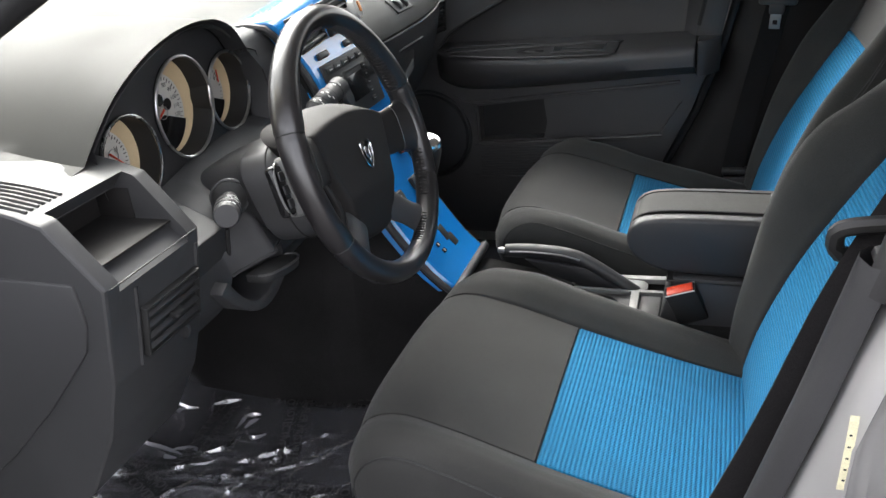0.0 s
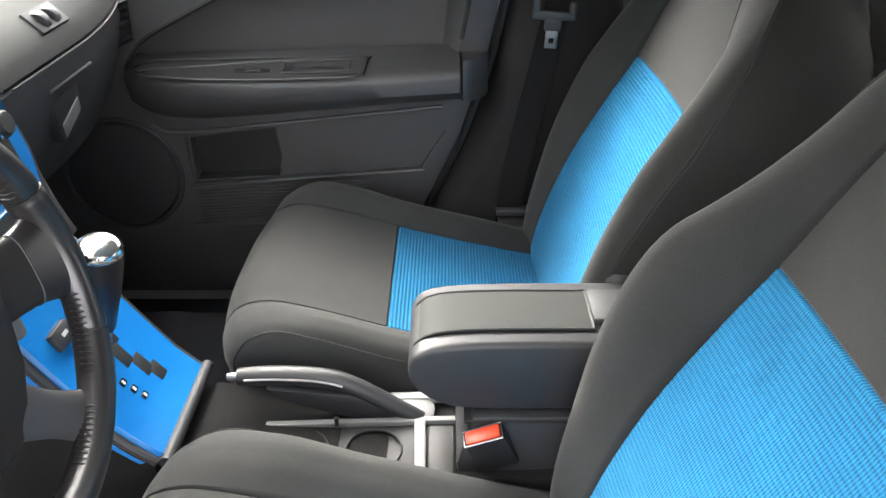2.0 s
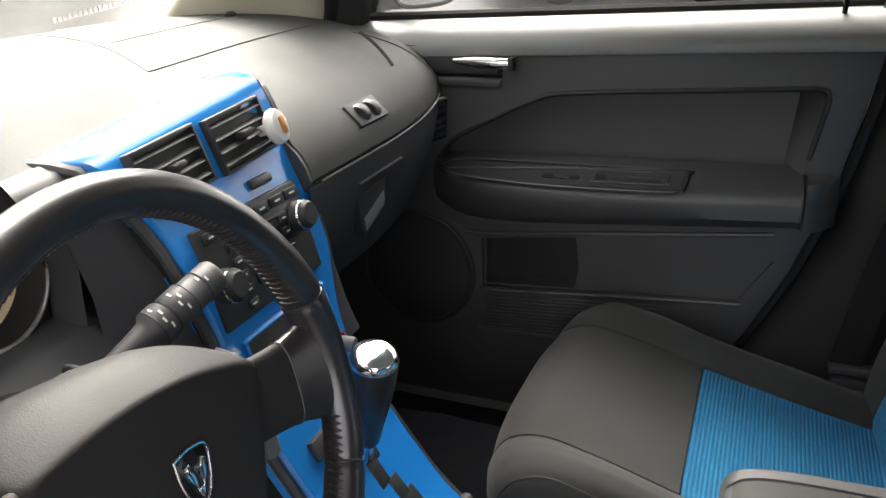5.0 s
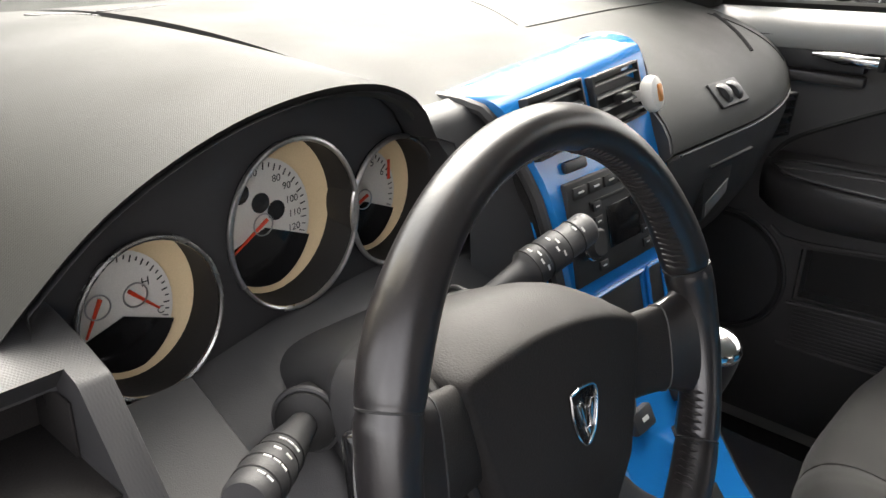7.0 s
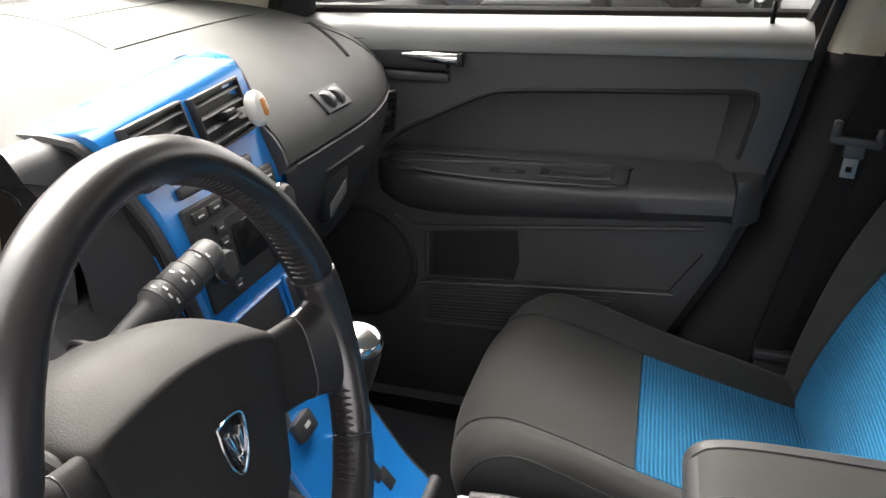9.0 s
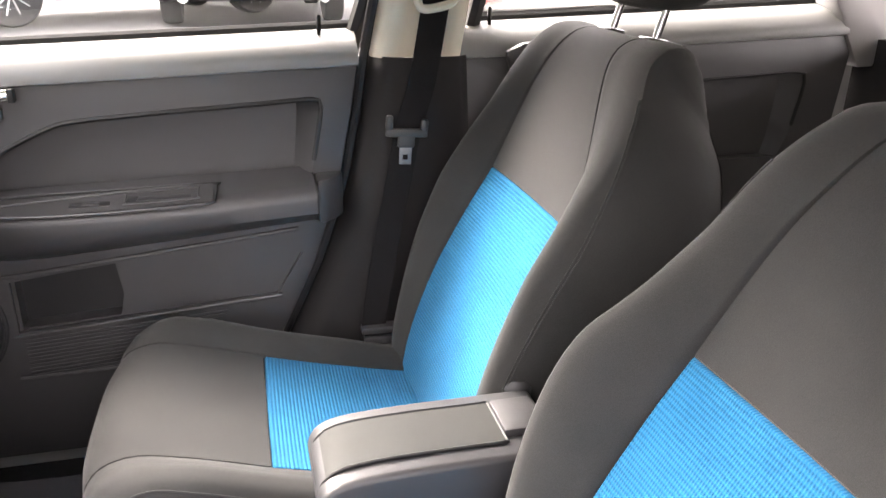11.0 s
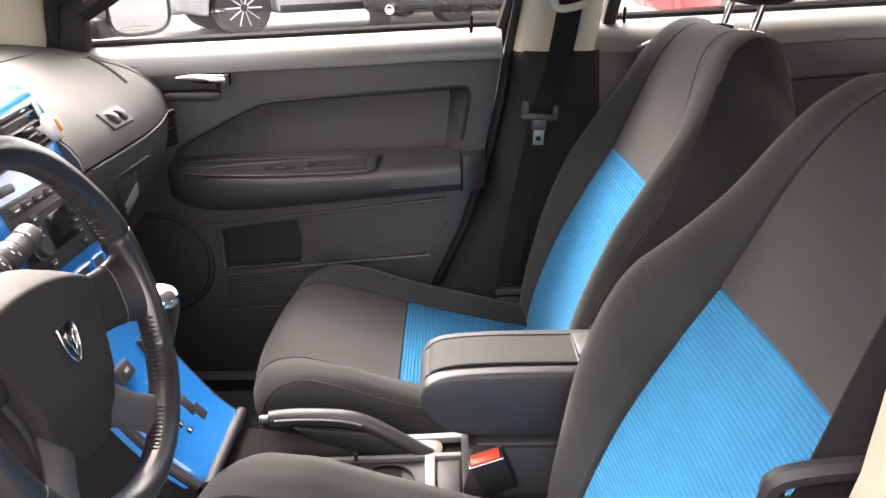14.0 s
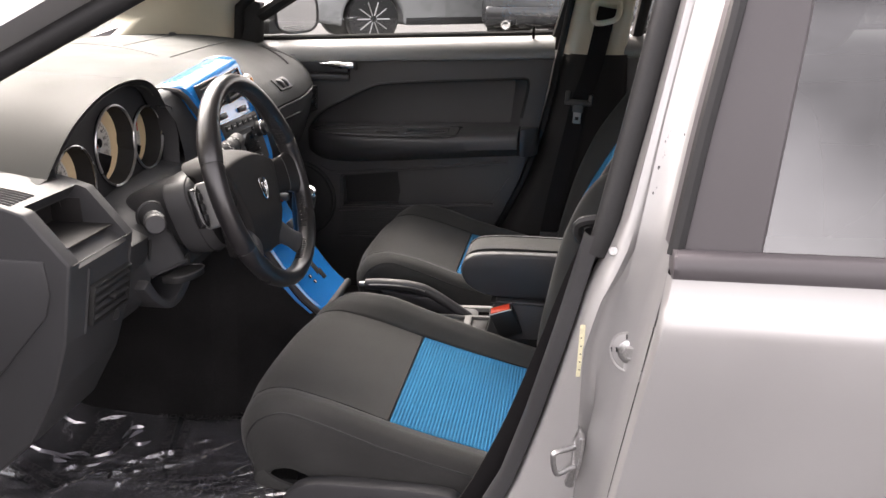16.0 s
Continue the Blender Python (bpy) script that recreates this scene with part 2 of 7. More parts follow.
def grid(rows, bm=None, loop_rows=False, loop_cols=False, uv=False, cap=False):
    bm = bm or bmesh.new()
    vs = [[bm.verts.new(p) for p in r] for r in rows]
    lay = bm.loops.layers.uv.verify() if uv else None
    nr, nc = len(vs), len(vs[0])
    for i in range(nr if loop_rows else nr - 1):
        for j in range(nc if loop_cols else nc - 1):
            q = (vs[i][j], vs[(i + 1) % nr][j], vs[(i + 1) % nr][(j + 1) % nc], vs[i][(j + 1) % nc])
            f = bm.faces.new(q)
            if uv:
                for lp, (a, b) in zip(f.loops, ((i, j), (i + 1, j), (i + 1, j + 1), (i, j + 1))):
                    lp[lay].uv = uv[a][b]
    if cap:
        bm.faces.new(vs[0])
        bm.faces.new(list(reversed(vs[-1])))
    return bm


def tube(path, r, n=8, bm=None, closed=False, flat=1.0):
    """A round bar along path; r: its radius, or one for each point."""
    path = [Vector(p) for p in path]
    m = len(path)
    rr = r if hasattr(r, "__len__") else [r] * m
    rows, side = [], None
    for i, p in enumerate(path):
        if closed:
            d = (path[(i + 1) % m] - path[i - 1]).normalized()
        else:
            d = (path[min(i + 1, m - 1)] - path[max(i - 1, 0)]).normalized()
        if side is None:
            side = d.orthogonal().normalized()
        side = (side - d * side.dot(d)).normalized()
        up = d.cross(side)
        rows.append([p + rr[i] * (math.cos(a) * side + flat * math.sin(a) * up) for a in np.linspace(0, 2 * math.pi, n, endpoint=False)])
    return grid(rows, bm, loop_rows=closed, loop_cols=True, cap=not closed)


def box(lo, hi, bev=0.003, bm=None, seg=2, m=None):
    b2 = bmesh.new()
    bmesh.ops.create_cube(b2, size=1)
    lo, hi = Vector(lo), Vector(hi)
    for v in b2.verts:
        v.co = Vector((lo[k] + (v.co[k] + 0.5) * (hi[k] - lo[k]) for k in range(3)))
    if bev:
        bmesh.ops.bevel(b2, geom=b2.edges, offset=bev, segments=seg, affect="EDGES", profile=0.5)
    if m is not None:
        b2.transform(m)
    return join(bm, b2)


def join(bm, b2):
    if bm is None:
        return b2
    me = bpy.data.meshes.new("tmp")
    b2.to_mesh(me)
    b2.free()
    bm.from_mesh(me)
    bpy.data.meshes.remove(me)
    return bm


def prism(pts, axis, lo, hi, bev=0.003, bm=None, seg=2):
    """The outline pts drawn out along an axis from lo to hi: (y, z) for x, (x, z) for y, (x, y) for z."""
    b2 = bmesh.new()

    def at(p, h):
        return {"x": (h, p[0], p[1]), "y": (p[0], h, p[1]), "z": (p[0], p[1], h)}[axis]

    a = [b2.verts.new(at(p, lo)) for p in pts]
    c = [b2.verts.new(at(p, hi)) for p in pts]
    b2.faces.new(a)
    b2.faces.new(list(reversed(c)))
    for i in range(len(pts)):
        j = (i + 1) % len(pts)
        b2.faces.new((a[i], c[i], c[j], a[j]))
    bmesh.ops.recalc_face_normals(b2, faces=b2.faces)
    if bev:
        bmesh.ops.bevel(b2, geom=b2.edges, offset=bev, segments=seg, affect="EDGES", profile=0.5, clamp_overlap=True)
    return join(bm, b2)


def lathe(prof, centre, axis, n=28, bm=None, sy=1.0):
    """Profile of (radius, height) turned round an axis through centre."""
    axis = Vector(axis).normalized()
    s = axis.cross(V(0, 0, 1) if abs(axis.z) < 0.9 else V(1, 0, 0)).normalized()
    u = s.cross(axis)
    rows = [[Vector(centre) + axis * h + r * (math.cos(a) * s * sy + math.sin(a) * u) for a in np.linspace(0, 2 * math.pi, n, endpoint=False)] for r, h in prof]
    return grid(rows, bm, loop_cols=True, cap=True)


def lettering(words, size, m, material, parent, name="lettering", label="", align="CENTER"):
    cu = bpy.data.curves.new(name, "FONT")
    cu.body, cu.size, cu.align_x, cu.align_y = words, size, align, "CENTER"
    cu.extrude = size * 0.01
    cu.materials.append(material)
    ob = new(name, cu)
    ob.parent = parent
    ob.matrix_basis = Matrix.Translation(-LOC[parent.name]) @ m
    return tagged(ob, label)


def facing(origin, right, up):
    """A pose whose x runs along right and y along up."""
    r = Vector(right).normalized()
    u = (Vector(up) - r * Vector(up).dot(r)).normalized()
    n = r.cross(u)
    return Matrix(((r.x, u.x, n.x, origin[0]), (r.y, u.y, n.y, origin[1]), (r.z, u.z, n.z, origin[2]), (0, 0, 0, 1)))


def lerp(x, xs, ys):
    return float(np.interp(x, xs, ys))


# ---- seats ----
def soft(x, xs, ys, w=0.03):
    """Steps between the values with rounded corners."""
    return sum(k * lerp(x + d * w, xs, ys) for d, k in ((-1.5, 0.1), (-1, 0.15), (-0.5, 0.16), (0, 0.18), (0.5, 0.16), (1, 0.15), (1.5, 0.1)))


def patch(S, us, vs, inset=0.005, sink=0.005):
    """Upholstery panel over the surface S(u, v) -> (point, normal), its edges drawn down into the seams."""
    rows, uv = [], []
    us, vs = list(us), list(vs)
    for i, u in enumerate(us):
        row, ur = [], []
        for j, v in enumerate(vs):
            p, nrm = S(u, v)
            if i in (0, len(us) - 1) or j in (0, len(vs) - 1):
                p = p - nrm * sink
            row.append(p)
            ur.append((u, v))
        rows.append(row)
        uv.append(ur)
    return grid(rows, uv=uv)


def seamed(a, b, n, edge=0.006):
    """Steps from a to b with a short step at each end, for a seam's roll."""
    s = 1 if b > a else -1
    return [a, a + s * edge * 0.5, a + s * edge * 1.2] + list(np.linspace(a, b, n + 2)[1:-1]) + [b - s * edge * 1.2, b - s * edge * 0.5, b]


CUSHION = spline([(0.32, 0.540), (0.27, 0.546), (0.228, 0.561), (0.203, 0.588), (0.1935, 0.615), (0.197, 0.643), (0.222, 0.672), (0.27, 0.682), (0.34, 0.668), (0.40, 0.651), (0.46, 0.633), (0.55, 0.609), (0.65, 0.586), (0.745, 0.566), (0.80, 0.556)], 200)
BACK = spline([(0.702, 0.50), (0.717, 0.56), (0.735, 0.64), (0.762, 0.72), (0.797, 0.80), (0.848, 0.895), (0.886, 0.962), (0.918, 1.05), (0.942, 1.125), (0.966, 1.18), (0.995, 1.207), (1.03, 1.210), (1.06, 1.195), (1.075, 1.16)], 200)


def along(curve):
    s = np.r_[0, np.cumsum(np.linalg.norm(np.diff(curve, axis=0), axis=1))]

    def at(u):
        p = [np.interp(u, s, curve[:, k]) for k in (0, 1)]
        q = [np.interp(min(u + 0.004, s[-1]), s, curve[:, k]) - np.interp(max(u - 0.004, 0), s, curve[:, k]) for k in (0, 1)]
        h = math.hypot(*q)
        return p[0], p[1], q[0] / h, q[1] / h
    return at, s[-1], s


def seat(cy, name, label, inner, dx=0.0, proud=1.0):
    """A front seat about the line y = cy. inner: +1 or -1, the side on which the middle of the car lies."""
    t = thing(name, (0.5, cy, 0.36), label, "car seat", "front seats")
    at, length, s = along(CUSHION)
    u_blue = float(np.interp(0.46, CUSHION[80:, 0], s[80:]))

    def S(u, v):
        x, z, tx, tz = at(u)
        nx, nz = -tz, tx
        a = abs(v)
        rise = lerp(a, [0, 0.15, 0.168, 0.195, 0.222, 0.245, 0.258, 0.263], [0.0, 0.002, 0.004, 0.020, 0.028, 0.022, 0.006, -0.016])
        rise *= lerp(x, [0.2, 0.27, 0.36, 0.6, 0.78], [0.35, 0.7, 1.0, 1.0, 0.6])
        if proud != 1.0 and v * inner > 0:
            rise *= lerp(x, [0.25, 0.36, 0.5, 0.62], [1, 1.4, 1.35, 1])
        front = lerp(x, [0.2, 0.24, 0.34, 0.46], [1, 0.95, 0.35, 0])
        back = 0.054 * (a / 0.263) ** 3 * front
        puff = 0.0012 * math.sin(14 * x + 9 * v + cy) * (1 - a / 0.27)
        return V(x + nx * (rise + puff) + back, cy + v, z + nz * (rise + puff)), V(nx, 0, nz)

    part("seat_panel", patch(S, seamed(0.0, u_blue, 26), seamed(-0.168, 0.168, 14)), CLOTH, t)
    part("seat_insert", patch(S, seamed(u_blue, length, 16), seamed(-0.168, 0.168, 12)), BLUE_CLOTH, t, "bright blue ribbed mesh insert")
    for sg in (-1, 1):
        b = part("seat_bolster", patch(S, seamed(0.0, length, 40), [sg * v for v in seamed(0.168, 0.263, 12, 0.004)]), CLOTH, t)
        line = [S(u, sg * 0.2555)[0] + S(u, 0)[1] * 0.0006 for u in np.linspace(0.14, length - 0.05, 40)]
        part("stitching", tube(line, 0.0016, 5), BLACK, b)
        skirt = []
        for u in np.linspace(0.0, length, 40):
            p = S(u, sg * 0.263)[0]
            low = min(p.z - 0.012, max(p.z - 0.085, 0.545))
            skirt.append([p, p + V(0.002, sg * 0.005, (low - p.z) * 0.35), V(p.x, cy + sg * 0.268, p.z + (low - p.z) * 0.75), V(p.x + 0.004, cy + sg * 0.258, low), V(p.x + 0.01, cy + sg * 0.225, low - 0.004)])
        part("seat_side", grid(skirt), CLOTH, t)
    part("seat_pan", box((0.30, cy - 0.225, 0.41), (0.80, cy + 0.225, 0.545), 0.02), DARK, t)
    for sg in (-1, 1):
        part("slide_rail", box((0.24, cy + sg * 0.2 - 0.02, 0.345), (0.86, cy + sg * 0.2 + 0.02, 0.385), 0.004), BLACK, t, "black steel rail bolted to the floor")
        part("riser", prism([(0.3, 0.385), (0.84, 0.385), (0.8, 0.42), (0.33, 0.42)], "y", cy + sg * 0.2 - 0.012, cy + sg * 0.2 + 0.012, 0.003), BLACK, t)
    part("front_wire", tube(spline([(0.33, cy + inner * 0.255, 0.47), (0.25, cy + inner * 0.262, 0.52), (0.222, cy + inner * 0.25, 0.57), (0.235, cy + inner * 0.225, 0.50), (0.27, cy + inner * 0.15, 0.44)], 24), 0.004, 8), GLOSSY, t, "bent black wire loop")

    bat, blen, bs = along(BACK)
    u_top = float(np.interp(0.963, BACK[:130, 1], bs[:130]))

    def half(z, side):
        wide = soft(z, [0.5, 0.6, 0.75, 0.9, 0.98, 1.05, 1.12, 1.17, 1.195, 1.22], [0.24, 0.258, 0.270, 0.274, 0.273, 0.267, 0.252, 0.228, 0.202, 0.168])
        return wide * (soft(z, [0.9, 1.0, 1.12, 1.22], [1.0, 0.935, 0.84, 0.81]) if proud != 1.0 and side * inner > 0 else 1.0)

    def inner_v(z):
        return soft(z, [0.5, 0.62, 0.8, 0.963, 1.08, 1.16, 1.2, 1.22], [0.18, 0.190, 0.190, 0.182, 0.148, 0.110, 0.085, 0.075])

    def B(u, q):
        """q from -2 to 2: the middle panel within 1, the bolster and its side beyond."""
        x, z, tx, tz = bat(u)
        nx, nz = -tz, tx
        zz = z if x < 0.99 else 1.2 + (x - 0.99) * 0.2
        tuck = lerp(x, [0.985, 1.01, 1.04, 1.062, 1.075], [1.0, 0.985, 0.93, 0.85, 0.75])
        a, sg = abs(q), 1 if q >= 0 else -1
        w, vi = half(zz, sg) * tuck, inner_v(zz) * tuck
        k = soft(zz, [0.5, 0.6, 0.72, 0.93, 1.03, 1.12, 1.2], [0.3, 0.75, 1.0, 1.0, 0.62, 0.3, 0.12])
        if a <= 1:
            v, f = a * vi, -0.012 * k * (1 - a * a) + 0.004
        else:
            r = a - 1
            v = vi + (w - vi) * lerp(r, [0, 0.15, 0.3, 0.45, 0.58, 0.68, 0.8, 1.0], [0, 0.22, 0.45, 0.68, 0.88, 1.0, 1.02, 1.0])
            A = proud * soft(zz, [0.5, 0.62, 0.72, 0.8, 0.9, 0.95, 1.0, 1.05, 1.12, 1.2], [0.01, 0.022, 0.032, 0.047, 0.061, 0.062, 0.052, 0.034, 0.016, 0.006])
            A *= 1 - (1 - 1 / proud) * soft(zz, [0.5, 0.90, 1.04, 1.2], [0, 0, 1, 1], 0.05)
            f = soft(r, [0, 0.15, 0.3, 0.45, 0.58, 0.68], [0.004, 0.46 * A, 0.83 * A, A, 0.8 * A, 0.25 * A], 0.04)
            if r > 0.68:
                g = (r - 0.68) / 0.32
                xr = soft(z, [0.5, 0.62, 0.85, 1.0, 1.10, 1.15, 1.18, 1.21], [0.90, 0.955, 1.045, 1.085, 1.090, 1.085, 1.078, 1.070])
                edge = V(x + nx * f, 0, z + nz * f)
                zr = lerp(u, [u_top, blen], [0.955, 1.160])
                rear = V(max(lerp(zr, [0.5, 0.62, 0.85, 1.0, 1.10, 1.15, 1.18], [0.90, 0.955, 1.045, 1.085, 1.092, 1.088, 1.08]) if u > u_top else xr, x + 0.004), 0, zr if u > u_top else z - 0.008)
                q3 = edge.lerp(rear, g)
                bulge = 1 + 0.035 * math.sin(math.pi * min(g * 1.2, 1)) - 0.12 * g ** 3
                return V(q3.x, cy + sg * w * bulge, q3.z), V(0.2 * nx, sg * 0.98, 0)
        return V(x + nx * f, cy + sg * v, z + nz * f), V(nx, 0, nz)

    def sheet(us, qs):
        rows, uv = [], []
        for i, u in enumerate(us):
            rows.append([])
            uv.append([])
            for j, q in enumerate(qs):
                p, nrm = B(u, q)
                if i in (0, len(us) - 1) or j in (0, len(qs) - 1):
                    p = p - nrm * 0.005
                rows[-1].append(p)
                uv[-1].append((u, q * 0.168))
        return grid(rows, uv=uv)

    mid = [-1, -0.98, -0.94] + list(np.linspace(-0.85, 0.85, 13)) + [0.94, 0.98, 1]
    ui, up = list(seamed(0.03, u_top, 26)), list(seamed(u_top, blen, 30))
    part("back_insert", sheet(ui, mid), BLUE_CLOTH, t, "bright blue ribbed mesh insert")
    part("back_panel", sheet(up, mid), CLOTH, t)
    for sg in (-1, 1):
        bol = part("back_bolster", sheet([0.0, 0.015] + ui + up[1:], [sg * q for q in [1, 1.02, 1.05, 1.12, 1.2, 1.28, 1.36, 1.44, 1.5, 1.56, 1.60, 1.64, 1.68, 1.72, 1.78, 1.84, 1.9, 1.95, 2.0]]), CLOTH, t, "", 60)
    shell = [[B(u, -2)[0] * (1 - f) + B(u, 2)[0] * f + V(0.024 * math.sin(math.pi * f), 0, 0) for f in np.linspace(0, 1, 11)] for u in np.linspace(0.0, blen, 24)]
    part("back_shell", grid(shell), CLOTH, t, "black cloth seat back", 60)
    for sg in (-1, 1):
        for q, lift in ((1.652, 0.0008), (1.672, 0.0008)):
            line = [B(u, sg * q)[0] + B(u, 0)[1] * lift for u in np.linspace(0.08, blen * 0.80, 60)]
            part("stitching", tube(line, 0.0010, 5), BLACK, t)
    for sg in (-1, 1):
        p0, p1 = V(1.04, cy + sg * 0.072, 1.19), V(1.078, cy + sg * 0.072, 1.32)
        part("headrest_post", tube([p0, p0.lerp(p1, 0.5), p1], 0.0062, 12), CHROME, t, "thin chrome headrest post")
        part("post_guide", box((-0.017, -0.02, -0.006), (0.017, 0.02, 0.008), 0.004, m=Matrix.Translation((1.043, cy + sg * 0.072, 1.206)) @ pose(0, 0, 0, 0, 8, 0)), GLOSSY, t, "black plastic headrest guide")
    hr = bmesh.new()
    bmesh.ops.create_uvsphere(hr, u_segments=32, v_segments=20, radius=1)
    for v in hr.verts:
        c = v.co
        e = 0.55
        g = lambda q: math.copysign(abs(q) ** e, q)
        w = 0.128 * (1 - 0.12 * g(c.z))
        v.co = V(1.098 + 0.048 * g(c.x) + 0.03 * g(c.z), cy + w * g(c.y), 1.335 + 0.085 * g(c.z))
    part("headrest", hr, CLOTH, t, "black cloth headrest")
    # outer side trim with the lever
    o = -inner
    part("side_trim", prism(list(map(tuple, spline([(0.285, 0.47), (0.30, 0.535), (0.345, 0.583), (0.45, 0.592), (0.58, 0.590), (0.615, 0.572), (0.78, 0.578), (0.82, 0.55), (0.81, 0.47)], 30))), "y", *sorted((cy + o * 0.266, cy + o * 0.294)), 0.007), DARK, t, "black plastic side trim")
    part("height_lever", prism([(0.435, 0.545), (0.44, 0.574), (0.56, 0.578), (0.60, 0.560), (0.57, 0.540)], "y", *sorted((cy + o * 0.294, cy + o * 0.310)), 0.006), PLASTIC, t)
    t.location.x += dx
    return t


seat(-0.357, "driver_seat", "black cloth car seat with blue mesh inserts, beside the open door", 1, -0.014, 1.6)
seat(0.357, "passenger_seat", "black cloth car seat with blue mesh inserts and headrest", -1)


# ---- steering wheel and column ----
TILT, SWING = radians(17.3), radians(2.0)
WC, WR = V(0.180, -0.349, 1.003), 0.1815
WN = V(math.cos(TILT) * math.cos(SWING), math.cos(TILT) * math.sin(SWING), math.sin(TILT))
WS = V(-math.sin(SWING), math.cos(SWING), 0)
WU = WN.cross(WS)
TURN = radians(9)  # the wheel stands turned a little clockwise
TS = WS * math.cos(TURN) - WU * math.sin(TURN)
TU = WU * math.cos(TURN) + WS * math.sin(TURN)


def on_wheel(s, u, n=0.0):
    """A point of the wheel: s across, u up its plane, n towards the driver."""
    return WC + TS * s + TU * u + WN * n


def rim_point(a, across, out):
    """Round the rim at the angle a (degrees, 0 towards the passenger, 90 up)."""
    c, s = math.cos(radians(a)), math.sin(radians(a))
    return on_wheel((WR + across) * c, (WR + across) * s, out)


def rim_size(a):
    """The rim's thickness round the wheel: fuller at the thumb grips, drawn in at the seams."""
    a = a % 360
    near = lambda k, w: math.exp(-(((a - k + 180) % 360 - 180) / w) ** 2)
    swell = 1 + 0.16 * near(24, 17) + 0.16 * near(156, 17) + 0.05 * near(325, 16) + 0.05 * near(215, 16)
    return swell * (1 - 0.11 * max(near(k, 0.8) for k in RIM_SEAMS))


RIM_SEAMS = (21, 166, 214, 334)


def cover_front(s, u):
    """Depth of the airbag cover's face: a flat shield whose top falls away from the driver."""
    top = max(u - 0.050 + 1.5 * s * s, 0.0)
    roll = top * top / (top + 0.002)
    return -0.006 - 2.0 * roll - 0.45 * s * s - 0.25 * max(-u - 0.06, 0)


def steering_wheel():
    t = thing("steering_wheel", WC, "black leather-wrapped four-spoke steering wheel with worn shine", "steering wheel")
    rows = []
    for a in np.linspace(0, 360, 241)[:-1]:
        k = rim_size(a)
        rows.append([rim_point(a, 0.0158 * k * math.cos(b), 0.0172 * k * math.sin(b)) for b in np.linspace(0, 2 * math.pi, 22, endpoint=False)])
    rim = part("rim", grid(rows, loop_rows=True, loop_cols=True), LEATHER, t, "", 60)
    # laced inner seam: slanted stitches that pull the leather into little pillows
    for a0, a1 in ((23, 84), (96, 164), (-40, -12), (192, 222), (-72, -50)):
        steps = int((a1 - a0) / 1.9)
        lace = None
        for i in range(steps):
            a = a0 + (a1 - a0) * (i + 0.5) / steps
            k = rim_size(a)
            p = rim_point(a - 0.6, -0.0140 * k, 0.0088 * k)
            q = rim_point(a, -0.0161 * k, 0.0006)
            w = rim_point(a + 0.6, -0.0146 * k, -0.0068 * k)
            lace = tube([p, p.lerp(q, 0.55) , q, q.lerp(w, 0.55), w], [0.0005, 0.0019, 0.0006, 0.0019, 0.0005], 6, lace)
        part("lacing", lace, LEATHER, rim, "black laced stitching")
    for a in RIM_SEAMS:
        ring = [rim_point(a, 0.0150 * rim_size(a + 3) * math.cos(b), 0.0163 * rim_size(a + 3) * math.sin(b)) for b in np.linspace(0, 2 * math.pi, 24, endpoint=False)]
        part("seam", tube(ring, 0.0010, 5, closed=True), BLACK, rim)
    # airbag cover: a broad shield with a sloping top face
    side = [(0.0, 0.073), (0.03, 0.0725), (0.06, 0.069), (0.085, 0.060), (0.103, 0.047), (0.1085, 0.034), (0.102, 0.010), (0.092, -0.020), (0.081, -0.050), (0.070, -0.080), (0.060, -0.105), (0.050, -0.118), (0.030, -0.125), (0.0, -0.127)]
    right = spline(side, 70)
    outline = [(p[0], p[1]) for p in right] + [(-p[0], p[1]) for p in right[-2:0:-1]]
    rows = []
    for k, d in ((0.97, -0.060), (1.0, -0.030), (1.0, -0.0125), (0.994, -0.0075), (0.98, -0.0035), (0.955, -0.001)):
        rows.append([on_wheel(p[0] * k, (p[1] + 0.02) * k - 0.02, cover_front(p[0] * k, p[1] * k) + d) for p in outline])
    for k in (0.93, 0.905, 0.88, 0.855, 0.83, 0.805, 0.78, 0.755, 0.73, 0.64, 0.54, 0.44, 0.33, 0.22, 0.1):
        rows.append([on_wheel(p[0] * k, (p[1] + 0.02) * k - 0.02, cover_front(p[0] * k, (p[1] + 0.02) * k - 0.02)) for p in outline])
    cover = part("airbag_cover", grid(rows, loop_cols=True, cap=True), COVER, t, "grained dark grey airbag cover", 50)
    for sg in (-1, 1):
        groove = [on_wheel(sg * p[0] * 1.022, p[1] * 1.015, cover_front(p[0], p[1]) - 0.019) for p in right if p[1] < 0.046 and p[0] > 0.03]
        part("cover_gap", tube(groove, 0.0042, 8), BLACK, cover)
    # badge: a plain shield of chrome on black
    shield = [(-0.0155, 0.017), (0.0, 0.020), (0.0155, 0.017), (0.0145, 0.0), (0.009, -0.013), (0.0, -0.020), (-0.009, -0.013), (-0.0145, 0.0)]
    m = facing(on_wheel(0.006, -0.013, -0.0058), TS, TU)
    b = prism(shield, "z", 0, 0.002, 0.0006)
    b.transform(m)
    badge = part("badge", b, GLOSSY, cover, "small black and chrome shield badge")
    ringb = tube([m @ V(p[0], p[1], 0.002) for p in spline(shield + shield[:1], 40)[:-1]], 0.0011, 6, closed=True)
    part("badge_rim", ringb, CHROME, badge)
